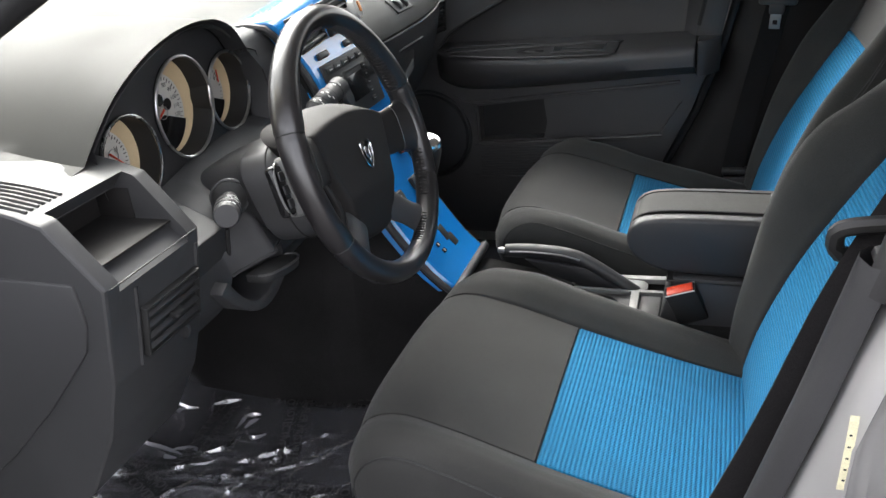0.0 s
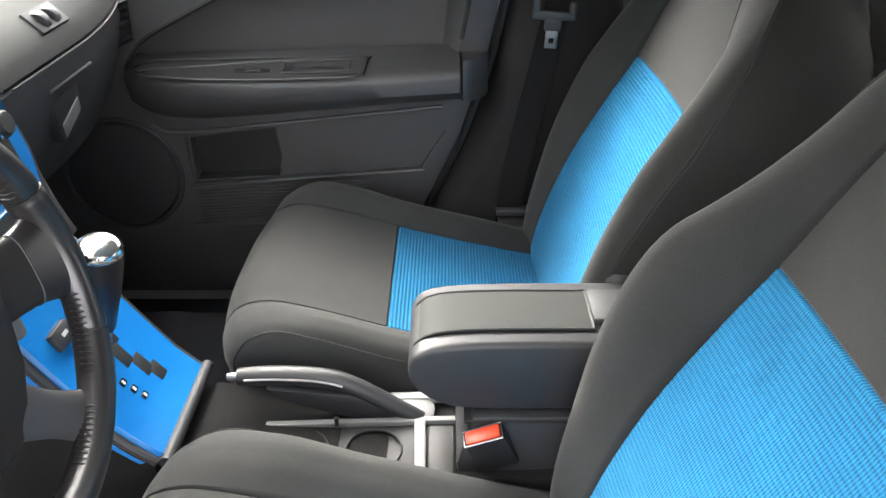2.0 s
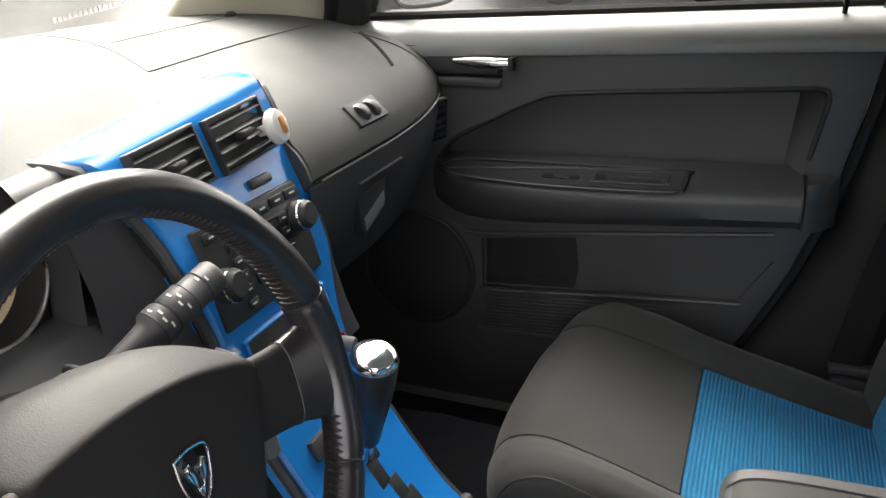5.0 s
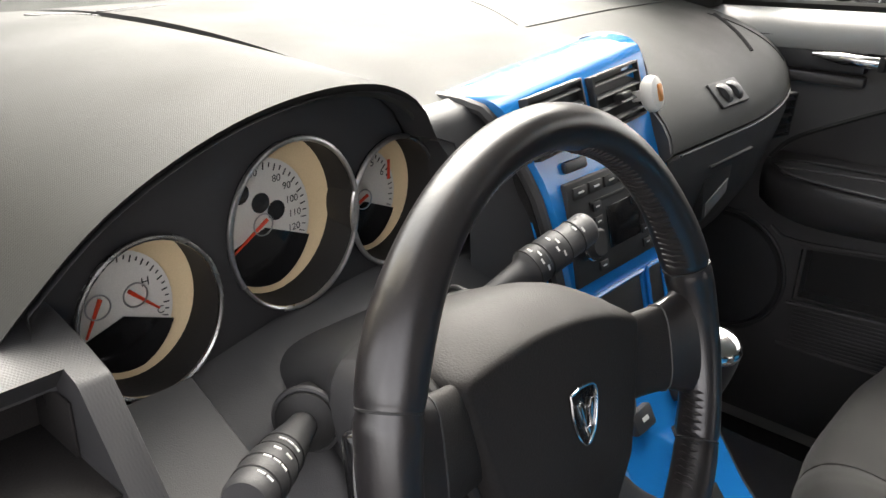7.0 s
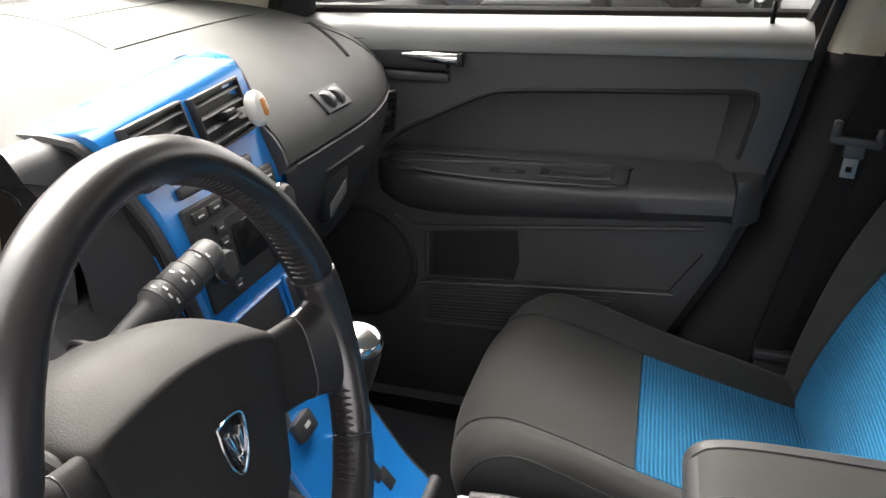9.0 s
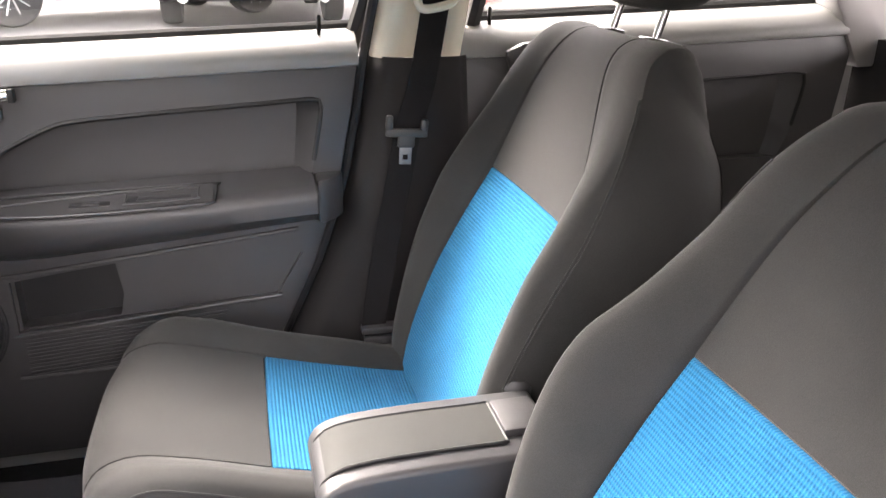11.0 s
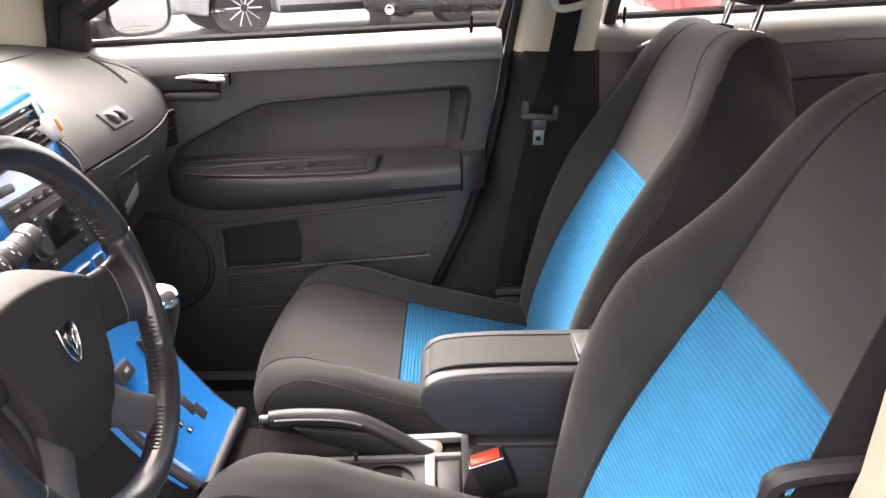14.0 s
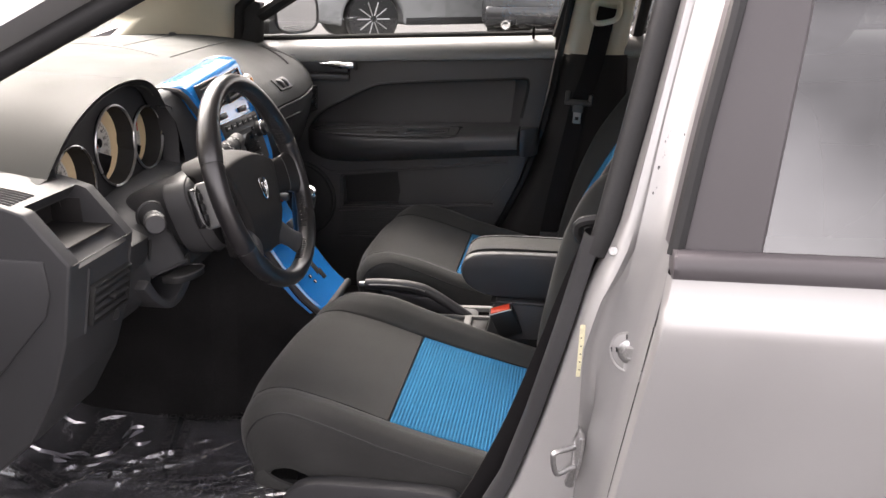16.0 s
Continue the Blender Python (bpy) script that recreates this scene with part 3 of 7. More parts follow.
    for pts in ([(-0.011, 0.010), (-0.006, 0.012), (-0.002, 0.006), (-0.003, -0.008), (-0.008, 0.0)], [(0.011, 0.010), (0.006, 0.012), (0.002, 0.006), (0.003, -0.008), (0.008, 0.0)], [(-0.004, -0.007), (0.004, -0.007), (0.0, -0.015)]):
        p2 = prism(pts, "z", 0.001, 0.0046, 0.0012)
        p2.transform(m)
        part("badge_relief", p2, CHROME, badge)
    # upper spokes: a grained root beside the cover, then leather running out to the rim
    for sg in (-1, 1):
        def section(f, fat):
            s0 = 0.080 + (WR - 0.002 - 0.080) * f
            uc = 0.003
            up = lerp(f, [0, 0.35, 0.6, 0.8, 0.92, 1.0], [0.034, 0.034, 0.036, 0.041, 0.050, 0.062]) * fat
            dn = lerp(f, [0, 0.35, 0.6, 0.8, 0.92, 1.0], [0.034, 0.034, 0.035, 0.040, 0.048, 0.060]) * fat
            n0, th = -0.026 + 0.025 * f ** 1.3, (0.0085 + 0.005 * f) * fat
            bend = lambda e: -0.5 * ((uc + e) ** 2) / WR * f ** 3
            row = []
            for b in np.linspace(0, 2 * math.pi, 24, endpoint=False):
                e = (up if math.cos(b) > 0 else dn) * math.copysign(abs(math.cos(b)) ** 0.6, math.cos(b))
                row.append(on_wheel(sg * (s0 + bend(e)), uc + e, n0 + th * math.copysign(abs(math.sin(b)) ** 0.8, math.sin(b))))
            return row
        part("upper_spoke", grid([section(f, 0.985) for f in np.linspace(0, 0.6, 8)], loop_cols=True, cap=True), COVER, t, "grained grey spoke root", 60)
        wrap = part("spoke_wrap", grid([section(f, 1.0) for f in np.linspace(0.57, 1.0, 13)], loop_cols=True, cap=True), LEATHER, t, "leather wrapped spoke end", 60)
        part("piping", tube(section(0.57, 1.0), 0.0009, 5, closed=True), PLASTIC, wrap)
        rows = []
        for f in np.linspace(0, 1, 11):
            p = V(0.052, -0.092, 0).lerp(V(0.118, -0.150, 0), f)
            d = V(0.64, 0.77, 0) * (0.022 + 0.010 * abs(f - 0.45) ** 1.5 * 2)
            n0 = -0.026 + 0.024 * f
            rows.append([on_wheel(sg * (p.x + d.x * math.cos(b)), p.y + d.y * -math.cos(b) * -1, n0 + 0.009 * math.sin(b)) for b in np.linspace(0, 2 * math.pi, 16, endpoint=False)])
        part("lower_spoke", grid(rows, loop_cols=True, cap=True), PLASTIC, t, "grey plastic lower spoke")
    # control pads on the back of the spokes
    for sg in (-1, 1):
        c = (sg * 0.143, -0.017, -0.060)
        pad = part("control_pad", box((-0.012, -0.034, -0.010), (0.012, 0.034, 0.006), 0.006, m=facing(on_wheel(*c), TS, TU), seg=3), GLOSSY, t, "oval black control pad")
        part("pad_rim", tube([on_wheel(c[0] + 0.0135 * math.cos(q), c[1] + 0.035 * math.sin(q), -0.056) for q in np.linspace(0, 2 * math.pi, 28, endpoint=False)], 0.0016, 6, closed=True), GREYPRINT, pad)
        part("pad_shell", box((-0.009, -0.040, -0.014), (0.009, 0.040, 0.014), 0.006, m=facing(on_wheel(sg * 0.128, -0.016, -0.050), TS, TU), seg=3), GREYPRINT, pad, "worn grey pad shell")
        for k in (-0.018, 0.0, 0.018):
            part("pad_key", box((-0.006, -0.006, 0), (0.006, 0.006, 0.0085), 0.002, m=facing(on_wheel(c[0], c[1] + k, c[2]), TS, TU)), DARK, pad)
    part("hub", lathe([(0.05, -0.14), (0.058, -0.10), (0.066, -0.06), (0.066, -0.035)], WC, WN, 28), DARK, t)
    return t


steering_wheel()


def steering_column():
    t = thing("steering_column", (0.0, -0.36, 0.9), "grey plastic steering column cover with two stalks", "steering column")
    ax = WN
    rows = []
    for d, hw, up, dn in ((-0.235, 0.080, 0.048, 0.060), (-0.165, 0.084, 0.052, 0.066), (-0.148, 0.090, 0.055, 0.078), (-0.143, 0.097, 0.058, 0.088), (-0.105, 0.094, 0.056, 0.096), (-0.085, 0.086, 0.048, 0.090)):
        c = WC + ax * d
        rows.append([c + WS * (hw * math.copysign(abs(math.cos(b)) ** 0.5, math.cos(b))) + WU * ((up if math.sin(b) > 0 else dn) * math.copysign(abs(math.sin(b)) ** 0.62, math.sin(b))) for b in np.linspace(0, 2 * math.pi, 64, endpoint=False)])
    shroud = part("shroud", grid(rows, loop_cols=True, cap=True), PLASTIC, t, "grained grey column cover", 45)
    part("shroud_joint", tube([(r + WN * 0.001) for r in rows[4]], 0.0012, 5, closed=True), BLACK, shroud)
    for sg, root, tip, mid in ((1, V(0.022, -0.285, 0.985), V(0.05, -0.138, 1.034), "stalk"), (-1, V(0.010, -0.445, 0.957), V(0.072, -0.545, 0.975), "stalk")):
        d = tip - root
        L = d.length
        if sg > 0:
            prof = [(0.0085, 0), (0.0105, 0.22 * L), (0.0130, 0.42 * L), (0.0145, 0.46 * L), (0.0182, 0.48 * L), (0.0188, 0.50 * L), (0.0188, 0.575 * L), (0.0168, 0.585 * L), (0.0168, 0.61 * L), (0.0180, 0.62 * L), (0.0180, 0.74 * L), (0.0162, 0.755 * L), (0.0162, 0.96 * L), (0.0145, 0.985 * L), (0.010, L)]
            lab = "dark grey wiper stalk with pale symbols"
        else:
            prof = [(0.0095, 0), (0.012, 0.25 * L), (0.0155, 0.45 * L), (0.0165, 0.60 * L), (0.0175, 0.62 * L), (0.0175, 0.80 * L), (0.0165, 0.82 * L), (0.0165, 0.97 * L), (0.0145, L)]
            lab = "dark grey lamp stalk with a round end knob"
        st = part("stalk", lathe(prof, root, d, 28), PLASTIC, t, lab)
        for f in (0.49, 0.60, 0.745, 0.86):
            r = float(np.interp(f * L, [h for _, h in prof], [q for q, _ in prof])) + 0.0002
            e1 = d.normalized().orthogonal().normalized()
            e2 = d.normalized().cross(e1)
            part("groove", tube([root + d * f + e1 * r * math.cos(k) + e2 * r * math.sin(k) for k in np.linspace(0, 2 * math.pi, 24, endpoint=False)], 0.0008, 5, closed=True), BLACK, st)
        n = d.normalized()
        for f, ang in (((0.52, -10), (0.545, 15), (0.53, 38), (0.55, 62), (0.66, -8), (0.69, 14), (0.66, 34), (0.69, 56), (0.84, 10), (0.88, 30)) if sg > 0 else ((0.54, 0), (0.54, 20), (0.54, 40), (0.66, 5), (0.66, 35), (0.76, 0), (0.76, 20), (0.76, 42), (0.9, 10), (0.9, 32))):
            up = (V(0.6, -0.35, 0.72) - n * V(0.6, -0.35, 0.72).dot(n)).normalized()
            out = (Matrix.Rotation(radians(ang - 25), 3, n) @ up)
            r = np.interp(f * L, [h for _, h in prof], [q for q, _ in prof])
            p = root + d * f + out * (r + 0.0002)
            part("symbol", box((-0.0026, -0.0009, -0.0003), (0.0026, 0.0009, 0.0003), 0, m=facing(p, n.cross(out), n)), PALEMARK, st, "pale printed symbol")
        nd = d.normalized()
        part("stalk_boot", lathe([(0.023, -0.012), (0.023, 0.010), (0.016, 0.014)], root, d, 24), BLACK, t)
        o1 = nd.orthogonal().normalized()
        o2 = nd.cross(o1)
        part("boot_ring", tube([root + nd * 0.005 + (o1 * math.cos(k) + o2 * math.sin(k)) * 0.0245 for k in np.linspace(0, 2 * math.pi, 32, endpoint=False)], 0.0028, 8, closed=True), PLASTIC, t, "raised ring round the stalk")
    paddle = [tuple(p) for p in spline([(0.040, -0.490), (0.070, -0.487), (0.086, -0.460), (0.090, -0.432), (0.080, -0.418), (0.060, -0.424), (0.045, -0.445)], 30)]
    lever = part("tilt_lever", prism(paddle, "z", 0.848, 0.861, 0.004), BLACK, t, "black tilt lever under the column")
    part("lever_edge", tube([V(x, y, 0.8605) for x, y in paddle[4:-6]], 0.0018, 6), TRIM, lever)
    part("ignition_lock", lathe([(0.017, 0), (0.017, 0.018), (0.013, 0.022)], (0.065, -0.265, 0.95), (0.4, 0.9, 0.0), 20), BLACK, t)
    return t


steering_column()


# ---- dashboard ----
LIP = spline([(-0.62, 1.060), (-0.595, 1.083), (-0.555, 1.115), (-0.513, 1.139), (-0.46, 1.160), (-0.41, 1.172), (-0.36, 1.177), (-0.32, 1.175), (-0.29, 1.168), (-0.265, 1.155), (-0.248, 1.138), (-0.238, 1.118)], 120)


def lip(y):
    return float(np.interp(y, LIP[:, 0], LIP[:, 1]))


def dash_row(y, n=26):
    """The top of the dashboard at y, from the windscreen to its rear edge."""
    if y < -0.622:
        f = (-0.60 - y) / 0.17
        p2, p3 = V(-0.14, 0, 1.085 - 0.02 * f), V(-0.05 + 0.03 * f, 0, 1.062 - 0.012 * f)
    elif y <= -0.238:
        z = lip(y)
        p2, p3 = V(-0.22, 0, z + 0.012), V(-0.055, 0, z)
    elif y <= 0.105:
        f = (y + 0.238) / 0.343
        p2, p3 = V(-0.2, 0, 1.172), V(-0.075 + 0.012 * f, 0, 1.128 + 0.03 * f)
    else:
        bow = 0.075 * (max(y - 0.3, 0) / 0.4) ** 2
        p2, p3 = V(-0.01 - bow, 0, 1.20), V(0.012 - bow, 0, 1.046)
    p0, p1 = V(-0.90 - 0.12 * (1 - (y / 0.75) ** 2), 0, 1.135), V(-0.6, 0, 1.20)
    out = []
    for t in map(float, np.linspace(0, 1, n)):
        q = (1 - t) ** 3 * p0 + 3 * (1 - t) ** 2 * t * p1 + 3 * (1 - t) * t * t * p2 + t ** 3 * p3
        out.append(V(q.x, y, q.z))
    return out


def dash_z(x, y):
    r = dash_row(y, 60)
    return float(np.interp(x, [p.x for p in r], [p.z for p in r]))


def dashboard():
    t = thing("dashboard", (-0.3, 0, 0.8), "dark grey grained dashboard with a blue centre panel", "dashboard")
    ys = list(np.linspace(-0.618, -0.239, 32)) + list(np.linspace(-0.236, 0.104, 14)) + list(np.linspace(0.107, 0.70, 26))
    rows = [dash_row(y) for y in ys]
    podz = spline([(-0.85, 1.125), (-0.55, 1.112), (-0.30, 1.088), (-0.12, 1.070), (-0.05, 1.058), (-0.008, 1.046)], 24)
    ends = []
    for y, k in ((-0.668, 0.0), (-0.652, 0.10), (-0.636, 0.42)):
        row = []
        for p in rows[0]:
            low = float(np.interp(p.x, podz[:, 0], podz[:, 1])) - 0.002 * (1 - k)
            row.append(V(p.x, y, low + (p.z - low) * k))
        ends.append(row)
    rows = ends + rows
    for r in rows:
        r.append(r[-1] + V(-0.012, 0, -0.012))
    top = part("top_pad", grid(rows), PAD, t, "grained dark grey dash top, bright with daylight", 30)
    ends = dash_row(0.108)
    part("pad_end", prism([(p.x, p.z - 0.0015) for p in ends[8:]] + [(0.0, 1.03), (-0.06, 1.02), (-0.30, 1.10)], "y", 0.1005, 0.1065, 0.0), PLASTIC, top)
    # seams of the lid above the airbag
    def seam(pts, w=0.0016):
        line = [V(x, y, dash_z(x, y) + 0.0006) for x, y in spline(pts, 20)]
        part("seam", tube(line, w, 5), BLACK, top)
    seam([(-0.237, 0.136), (-0.262, 0.38), (-0.278, 0.616)])
    seam([(-0.237, 0.136), (-0.42, 0.249), (-0.72, 0.40)], 0.0009)
    seam([(-0.43, 0.283), (-0.455, 0.48), (-0.47, 0.66)], 0.0009)
    seam([(-0.20, 0.63), (-0.12, 0.655), (-0.066, 0.66)], 0.0012)
    # slots under the windscreen
    for (xa, ya), (xb, yb) in (((-0.60, -0.34), (-0.69, -0.13)), ((-0.81, 0.54), (-0.71, 0.65))):
        for k in range(16):
            f = k / 15
            x, y = xa + (xb - xa) * f, ya + (yb - ya) * f
            d = V(xb - xa, yb - ya, 0).normalized()
            part("defrost_slot", box((-0.0042, -0.013, -0.002), (0.0042, 0.013, 0.0012), 0.0008, m=facing((x, y, dash_z(x, y)), d, d.cross(V(0, 0, 1)) * -1)), BLACK, top)
    line = [V(x, y, dash_z(x, y) + 0.001) for x, y in spline([(-0.195, 0.645), (-0.13, 0.58), (-0.068, 0.51)], 10)]
    part("side_slot", tube(line, 0.0038, 6, flat=0.35), CARPET, top)
    part("light_sensor", lathe([(0.012, 0), (0.012, 0.004), (0.007, 0.008)], V(-0.483, 0.66, dash_z(-0.483, 0.66) - 0.001), (0, 0, 1), 18), DARK, top)

    # passenger face: upper band, seam, glove box
    rows = []
    for y in np.linspace(0.10, 0.69, 24):
        bow = 0.075 * (max(y - 0.3, 0) / 0.4) ** 2
        prof = [(0.004, 1.043), (0.002, 1.040), (0.010, 1.036), (0.012, 1.015), (0.006, 0.985), (-0.004, 0.95), (-0.020, 0.905), (-0.045, 0.86), (-0.085, 0.83), (-0.20, 0.81)]
        rows.append([V(x - bow, y, z) for x, z in prof])
    glove = part("glove_box", grid(rows), PLASTIC, t, "dark glove box with a recessed pull handle", 35)
    # black block and pale wedge paint the recess's shade and its lit face
    part("pull_recess", prism([(0.222, 0.985), (0.312, 1.000), (0.306, 0.950), (0.234, 0.925)], "x", -0.010, 0.0072, 0.003), BLACK, glove)
    h = prism([(0.236, 0.952), (0.300, 0.974), (0.300, 0.953), (0.240, 0.931)], "x", -0.004, 0.0090, 0.002)
    part("pull_lit_face", h, GREYPRINT, glove, "lit lower face of the pull recess, painted pale")
    part("glove_slot", box((0.006, 0.22, 1.003), (0.0145, 0.36, 1.008), 0.002), BLACK, glove)
    part("lid_gap", tube([V(0.0135 - 0.075 * (max(y - 0.3, 0) / 0.4) ** 2, y, 1.04) for y in np.linspace(0.125, 0.69, 20)], 0.0016, 5), BLACK, glove)
    # twin knob for the airbag and cooling bin
    pad_row = dash_row(0.300, 80)[60:]
    k = min(range(1, len(pad_row) - 1), key=lambda i: abs(pad_row[i].z - 1.090))
    m = facing(pad_row[k], (0, 1, 0), pad_row[k - 1] - pad_row[k + 1])
    plate = part("latch_plate", box((-0.043, -0.019, -0.004), (0.043, 0.019, 0.0025), 0.002, m=m), BLACK, t, "dark latch plate")
    for k in (-0.016, 0.016):
        part("latch_knob", lathe([(0.006, -0.008), (0.0165, -0.008), (0.0175, -0.006), (0.0175, 0.006), (0.0165, 0.008), (0.006, 0.008)], m @ V(k, 0, -0.007), m.to_3x3() @ V(1, 0.15, 0), 28), PLASTIC, plate)
    # outboard air vent by the passenger door
    vent(t, facing((-0.046, 0.615, 1.0), (0.25, 1, 0), (0.06, 0, 1)), 0.075, 0.075, 5)

    # instrument hood and binnacle
    cont = [(y, lip(y) - 0.005) for y in np.linspace(-0.60, -0.24, 26)]
    low = [(-0.215, 1.108), (-0.199, 1.05), (-0.203, 0.99), (-0.30, 0.985), (-0.40, 0.975), (-0.50, 0.955), (-0.56, 0.950), (-0.592, 0.965), (-0.600, 1.02)]
    ring = cont + low
    cy, cz = -0.41, 1.06
    rows = [[V(x, cy + (y - cy) * k, cz + (z - cz) * k) for y, z in ring] for x, k in ((-0.052, 1.0), (-0.058, 0.985), (-0.085, 0.965))]
    part("binnacle", grid(rows, loop_cols=True), DARK, t, "black inside of the instrument hood")
    holes = ((-0.507, 1.027, 0.056, 0.062), (-0.374, 1.063, 0.065, 0.072), (-0.260, 1.056, 0.054, 0.060))
    part("fascia", prism([(cy + (y - cy) * 0.975, cz + (z - cz) * 0.975) for y, z in ring], "x", -0.20, -0.19, 0.0), BLACK, t)
    part("fascia_skin", fascia_skin([(cy + (y - cy) * 0.966, cz + (z - cz) * 0.966) for y, z in ring], holes), DARK, t)
    gauges = (
        ("gauge", holes[0], [("H", 0.62, 35, 0.010), ("C", 0.74, -14, 0.009)], [(90, 200), (-44, 30)]),
        ("gauge", holes[1], [("60", 0.78, 98, 0.009), ("80", 0.70, 62, 0.009), ("90", 0.70, 42, 0.009), ("100", 0.66, 22, 0.009), ("110", 0.66, 2, 0.009), ("120", 0.66, -17, 0.009)], [(212, 0)]),
        ("gauge", holes[2], [("5", 0.72, 66, 0.010), ("6", 0.72, 36, 0.010)], [(205, 0)]))
    for nm, (y, z, ry, rz), words, needles in gauges:
        gauge(t, y, z, ry, rz, words, needles)

    rows = []
    for y in np.linspace(-0.242, -0.112, 10):
        f = (y + 0.242) / 0.13
        z0 = 1.126 + 0.008 * f
        rows.append([V(-0.085, y, z0 + 0.010), V(-0.066, y, z0 + 0.006), V(-0.056, y, z0 - 0.006), V(-0.050 + 0.012 * f, y, z0 - 0.05), V(-0.046 + 0.03 * f, y, 1.02), V(-0.04 + 0.04 * f, y, 0.955), V(-0.02 + 0.03 * f, y, 0.93)])
        for q in rows[-1]:
            q.y += 0.046 * (1 - f) * min(max((1.122 - q.z) / 0.06, 0), 1)
    side = part("stack_cheek", grid(rows), PLASTIC, t, "dark panel beside the blue face", 60)
    part("side_gap", tube([r[4] + V(0.0008, 0, -0.03) for r in rows], 0.0012, 5), BLACK, side)
    # driver's lower face, from under the dials to the knee panel
    rows, mouth = [], []
    for y in [-0.60, -0.57, -0.54, -0.52, -0.5015, -0.50, -0.49, -0.48] + list(np.linspace(-0.47, -0.420, 12)) + [-0.412, -0.4105] + list(np.linspace(-0.40, -0.125, 14)):
        b = lerp(y, [-0.6, -0.495, -0.455, -0.440, -0.432, -0.36, -0.29, -0.12], [0.0, 0.004, 0.030, 0.042, 0.034, 0.030, 0.022, 0.0])
        zb = lerp(y, [-0.6, -0.592, -0.56, -0.50, -0.40, -0.30, -0.203, -0.12], [0.972, 0.967, 0.953, 0.958, 0.978, 0.988, 0.993, 0.99])
        prof = [(-0.086, zb + 0.008), (-0.050, zb), (-0.025 + b, 0.945), (0.0 + b, 0.925), (0.018 + b, 0.88), (0.022 + b, 0.858), (0.012 + b * 0.7, 0.825), (-0.01, 0.80), (-0.06, 0.79), (-0.15, 0.78), (-0.35, 0.77)]
        if -0.5005 < y < -0.4110:
            zt = 0.862 + 0.012 * (y + 0.5) / 0.06
            prof[4:9] = [(0.018 + b, 0.885), (0.0215 + b, zt), (-0.075, zt - 0.002), (-0.075, 0.80), (-0.06, 0.792)]
            mouth.append(V(0.0225 + b, y, zt))
        rows.append([V(x, y, z) for x, z in prof])
    part("knee_panel", grid(rows), PLASTIC, t, "dark grey lower panel under the wheel", 35)
    part("slot_edge", tube(mouth, 0.0024, 6), PLASTIC, t)
    chin = [tuple(p) for p in spline([(-0.552, 0.862), (-0.52, 0.826), (-0.485, 0.800), (-0.45, 0.791), (-0.41, 0.802), (-0.375, 0.828), (-0.360, 0.850), (-0.385, 0.846), (-0.42, 0.824), (-0.45, 0.811), (-0.482, 0.816), (-0.508, 0.838), (-0.532, 0.872)], 44)]
    part("knee_chin", prism(chin, "x", -0.03, 0.042, 0.005), PLASTIC, t, "curved grey lip under the slot")
    part("knee_wedge", prism([(-0.07, 0.978), (0.026, 0.934), (0.012, 0.862), (-0.07, 0.80)], "y", -0.585, -0.490, 0.0015), PLASTIC, t, "", 12)
    part("wedge_edge", tube([V(0.027, -0.4905, 0.929), V(0.022, -0.4900, 0.895), V(0.016, -0.4895, 0.866)], 0.003, 6), BLACK, t)
    # left end: pod with an open bin and a vent
    prof = spline([(-0.85, 1.125), (-0.55, 1.112), (-0.30, 1.088), (-0.12, 1.070), (-0.05, 1.058), (-0.008, 1.046)], 24)
    pod = [tuple(p) for p in prof] + [(0.050, 0.974), (0.024, 0.850), (-0.006, 0.77), (-0.06, 0.68), (-0.16, 0.59), (-0.5, 0.44), (-0.85, 0.44)]
    body = prism(pod, "y", -0.745, -0.574, 0.004)
    # open bin
    part("pod", cut(body, [box((-0.075, -0.722, 0.988), (0.08, -0.596, 1.030), 0.004), prism([(-0.040, 1.031), (0.09, 0.93), (0.2, 0.99), (0.02, 1.1)], "y", -0.722, -0.596, 0.0)]), POD, t, "grained end pod with an open bin", 22)
    # darker liners put shade into the bin, moulded in the pod's plastic
    for lo, hi in (((-0.074, -0.7215, 0.9885), (-0.071, -0.5965, 1.0295)), ((-0.074, -0.7215, 0.9885), (0.030, -0.5965, 0.9905)), ((-0.074, -0.7215, 0.9885), (-0.02, -0.7195, 1.0295)), ((-0.074, -0.5985, 0.9885), (-0.02, -0.5965, 1.0295))):
        part("bin_shade_liner", box(lo, hi, 0.0005), COVER, t)
    vent(t, facing((0.0345, -0.640, 0.892), (0, 1, 0), (0.21, 0, 1)), 0.105, 0.066, 4)
    for ya in (-0.697, -0.583):
        part("vent_cheek", tube([V(0.0455, ya, 0.955), V(0.0333, ya, 0.895), V(0.0235, ya, 0.850)], 0.003, 6), POD, t)
    part("vent_wheel", lathe([(0.011, -0.003), (0.012, 0.0), (0.011, 0.003)], (0.020, -0.612, 0.845), (0, 1, 0), 20), DARK, t, "ribbed vent thumb wheel")
    part("pod_joint", tube([V(0.0496, y, 0.9725) for y in (-0.738, -0.66, -0.58)], 0.0011, 5), BLACK, t)
    part("end_cap", prism([(-0.45, 0.978), (-0.03, 0.980), (0.012, 0.980), (0.014, 0.93), (0.002, 0.895), (-0.08, 0.805), (-0.175, 0.715), (-0.45, 0.50)], "y", -0.7485, -0.742, 0.003), POD, t, "dark end cap panel")
    for k in range(7):
        y = -0.738 + k * 0.0085
        part("top_slot", tube([V(x, y + 0.10 * (x + 0.1), float(np.interp(x, prof[:, 0], prof[:, 1])) + 0.0002) for x in (-0.15, -0.12, -0.09, -0.06, -0.035)], 0.0024, 6), BLACK, t)
    return t


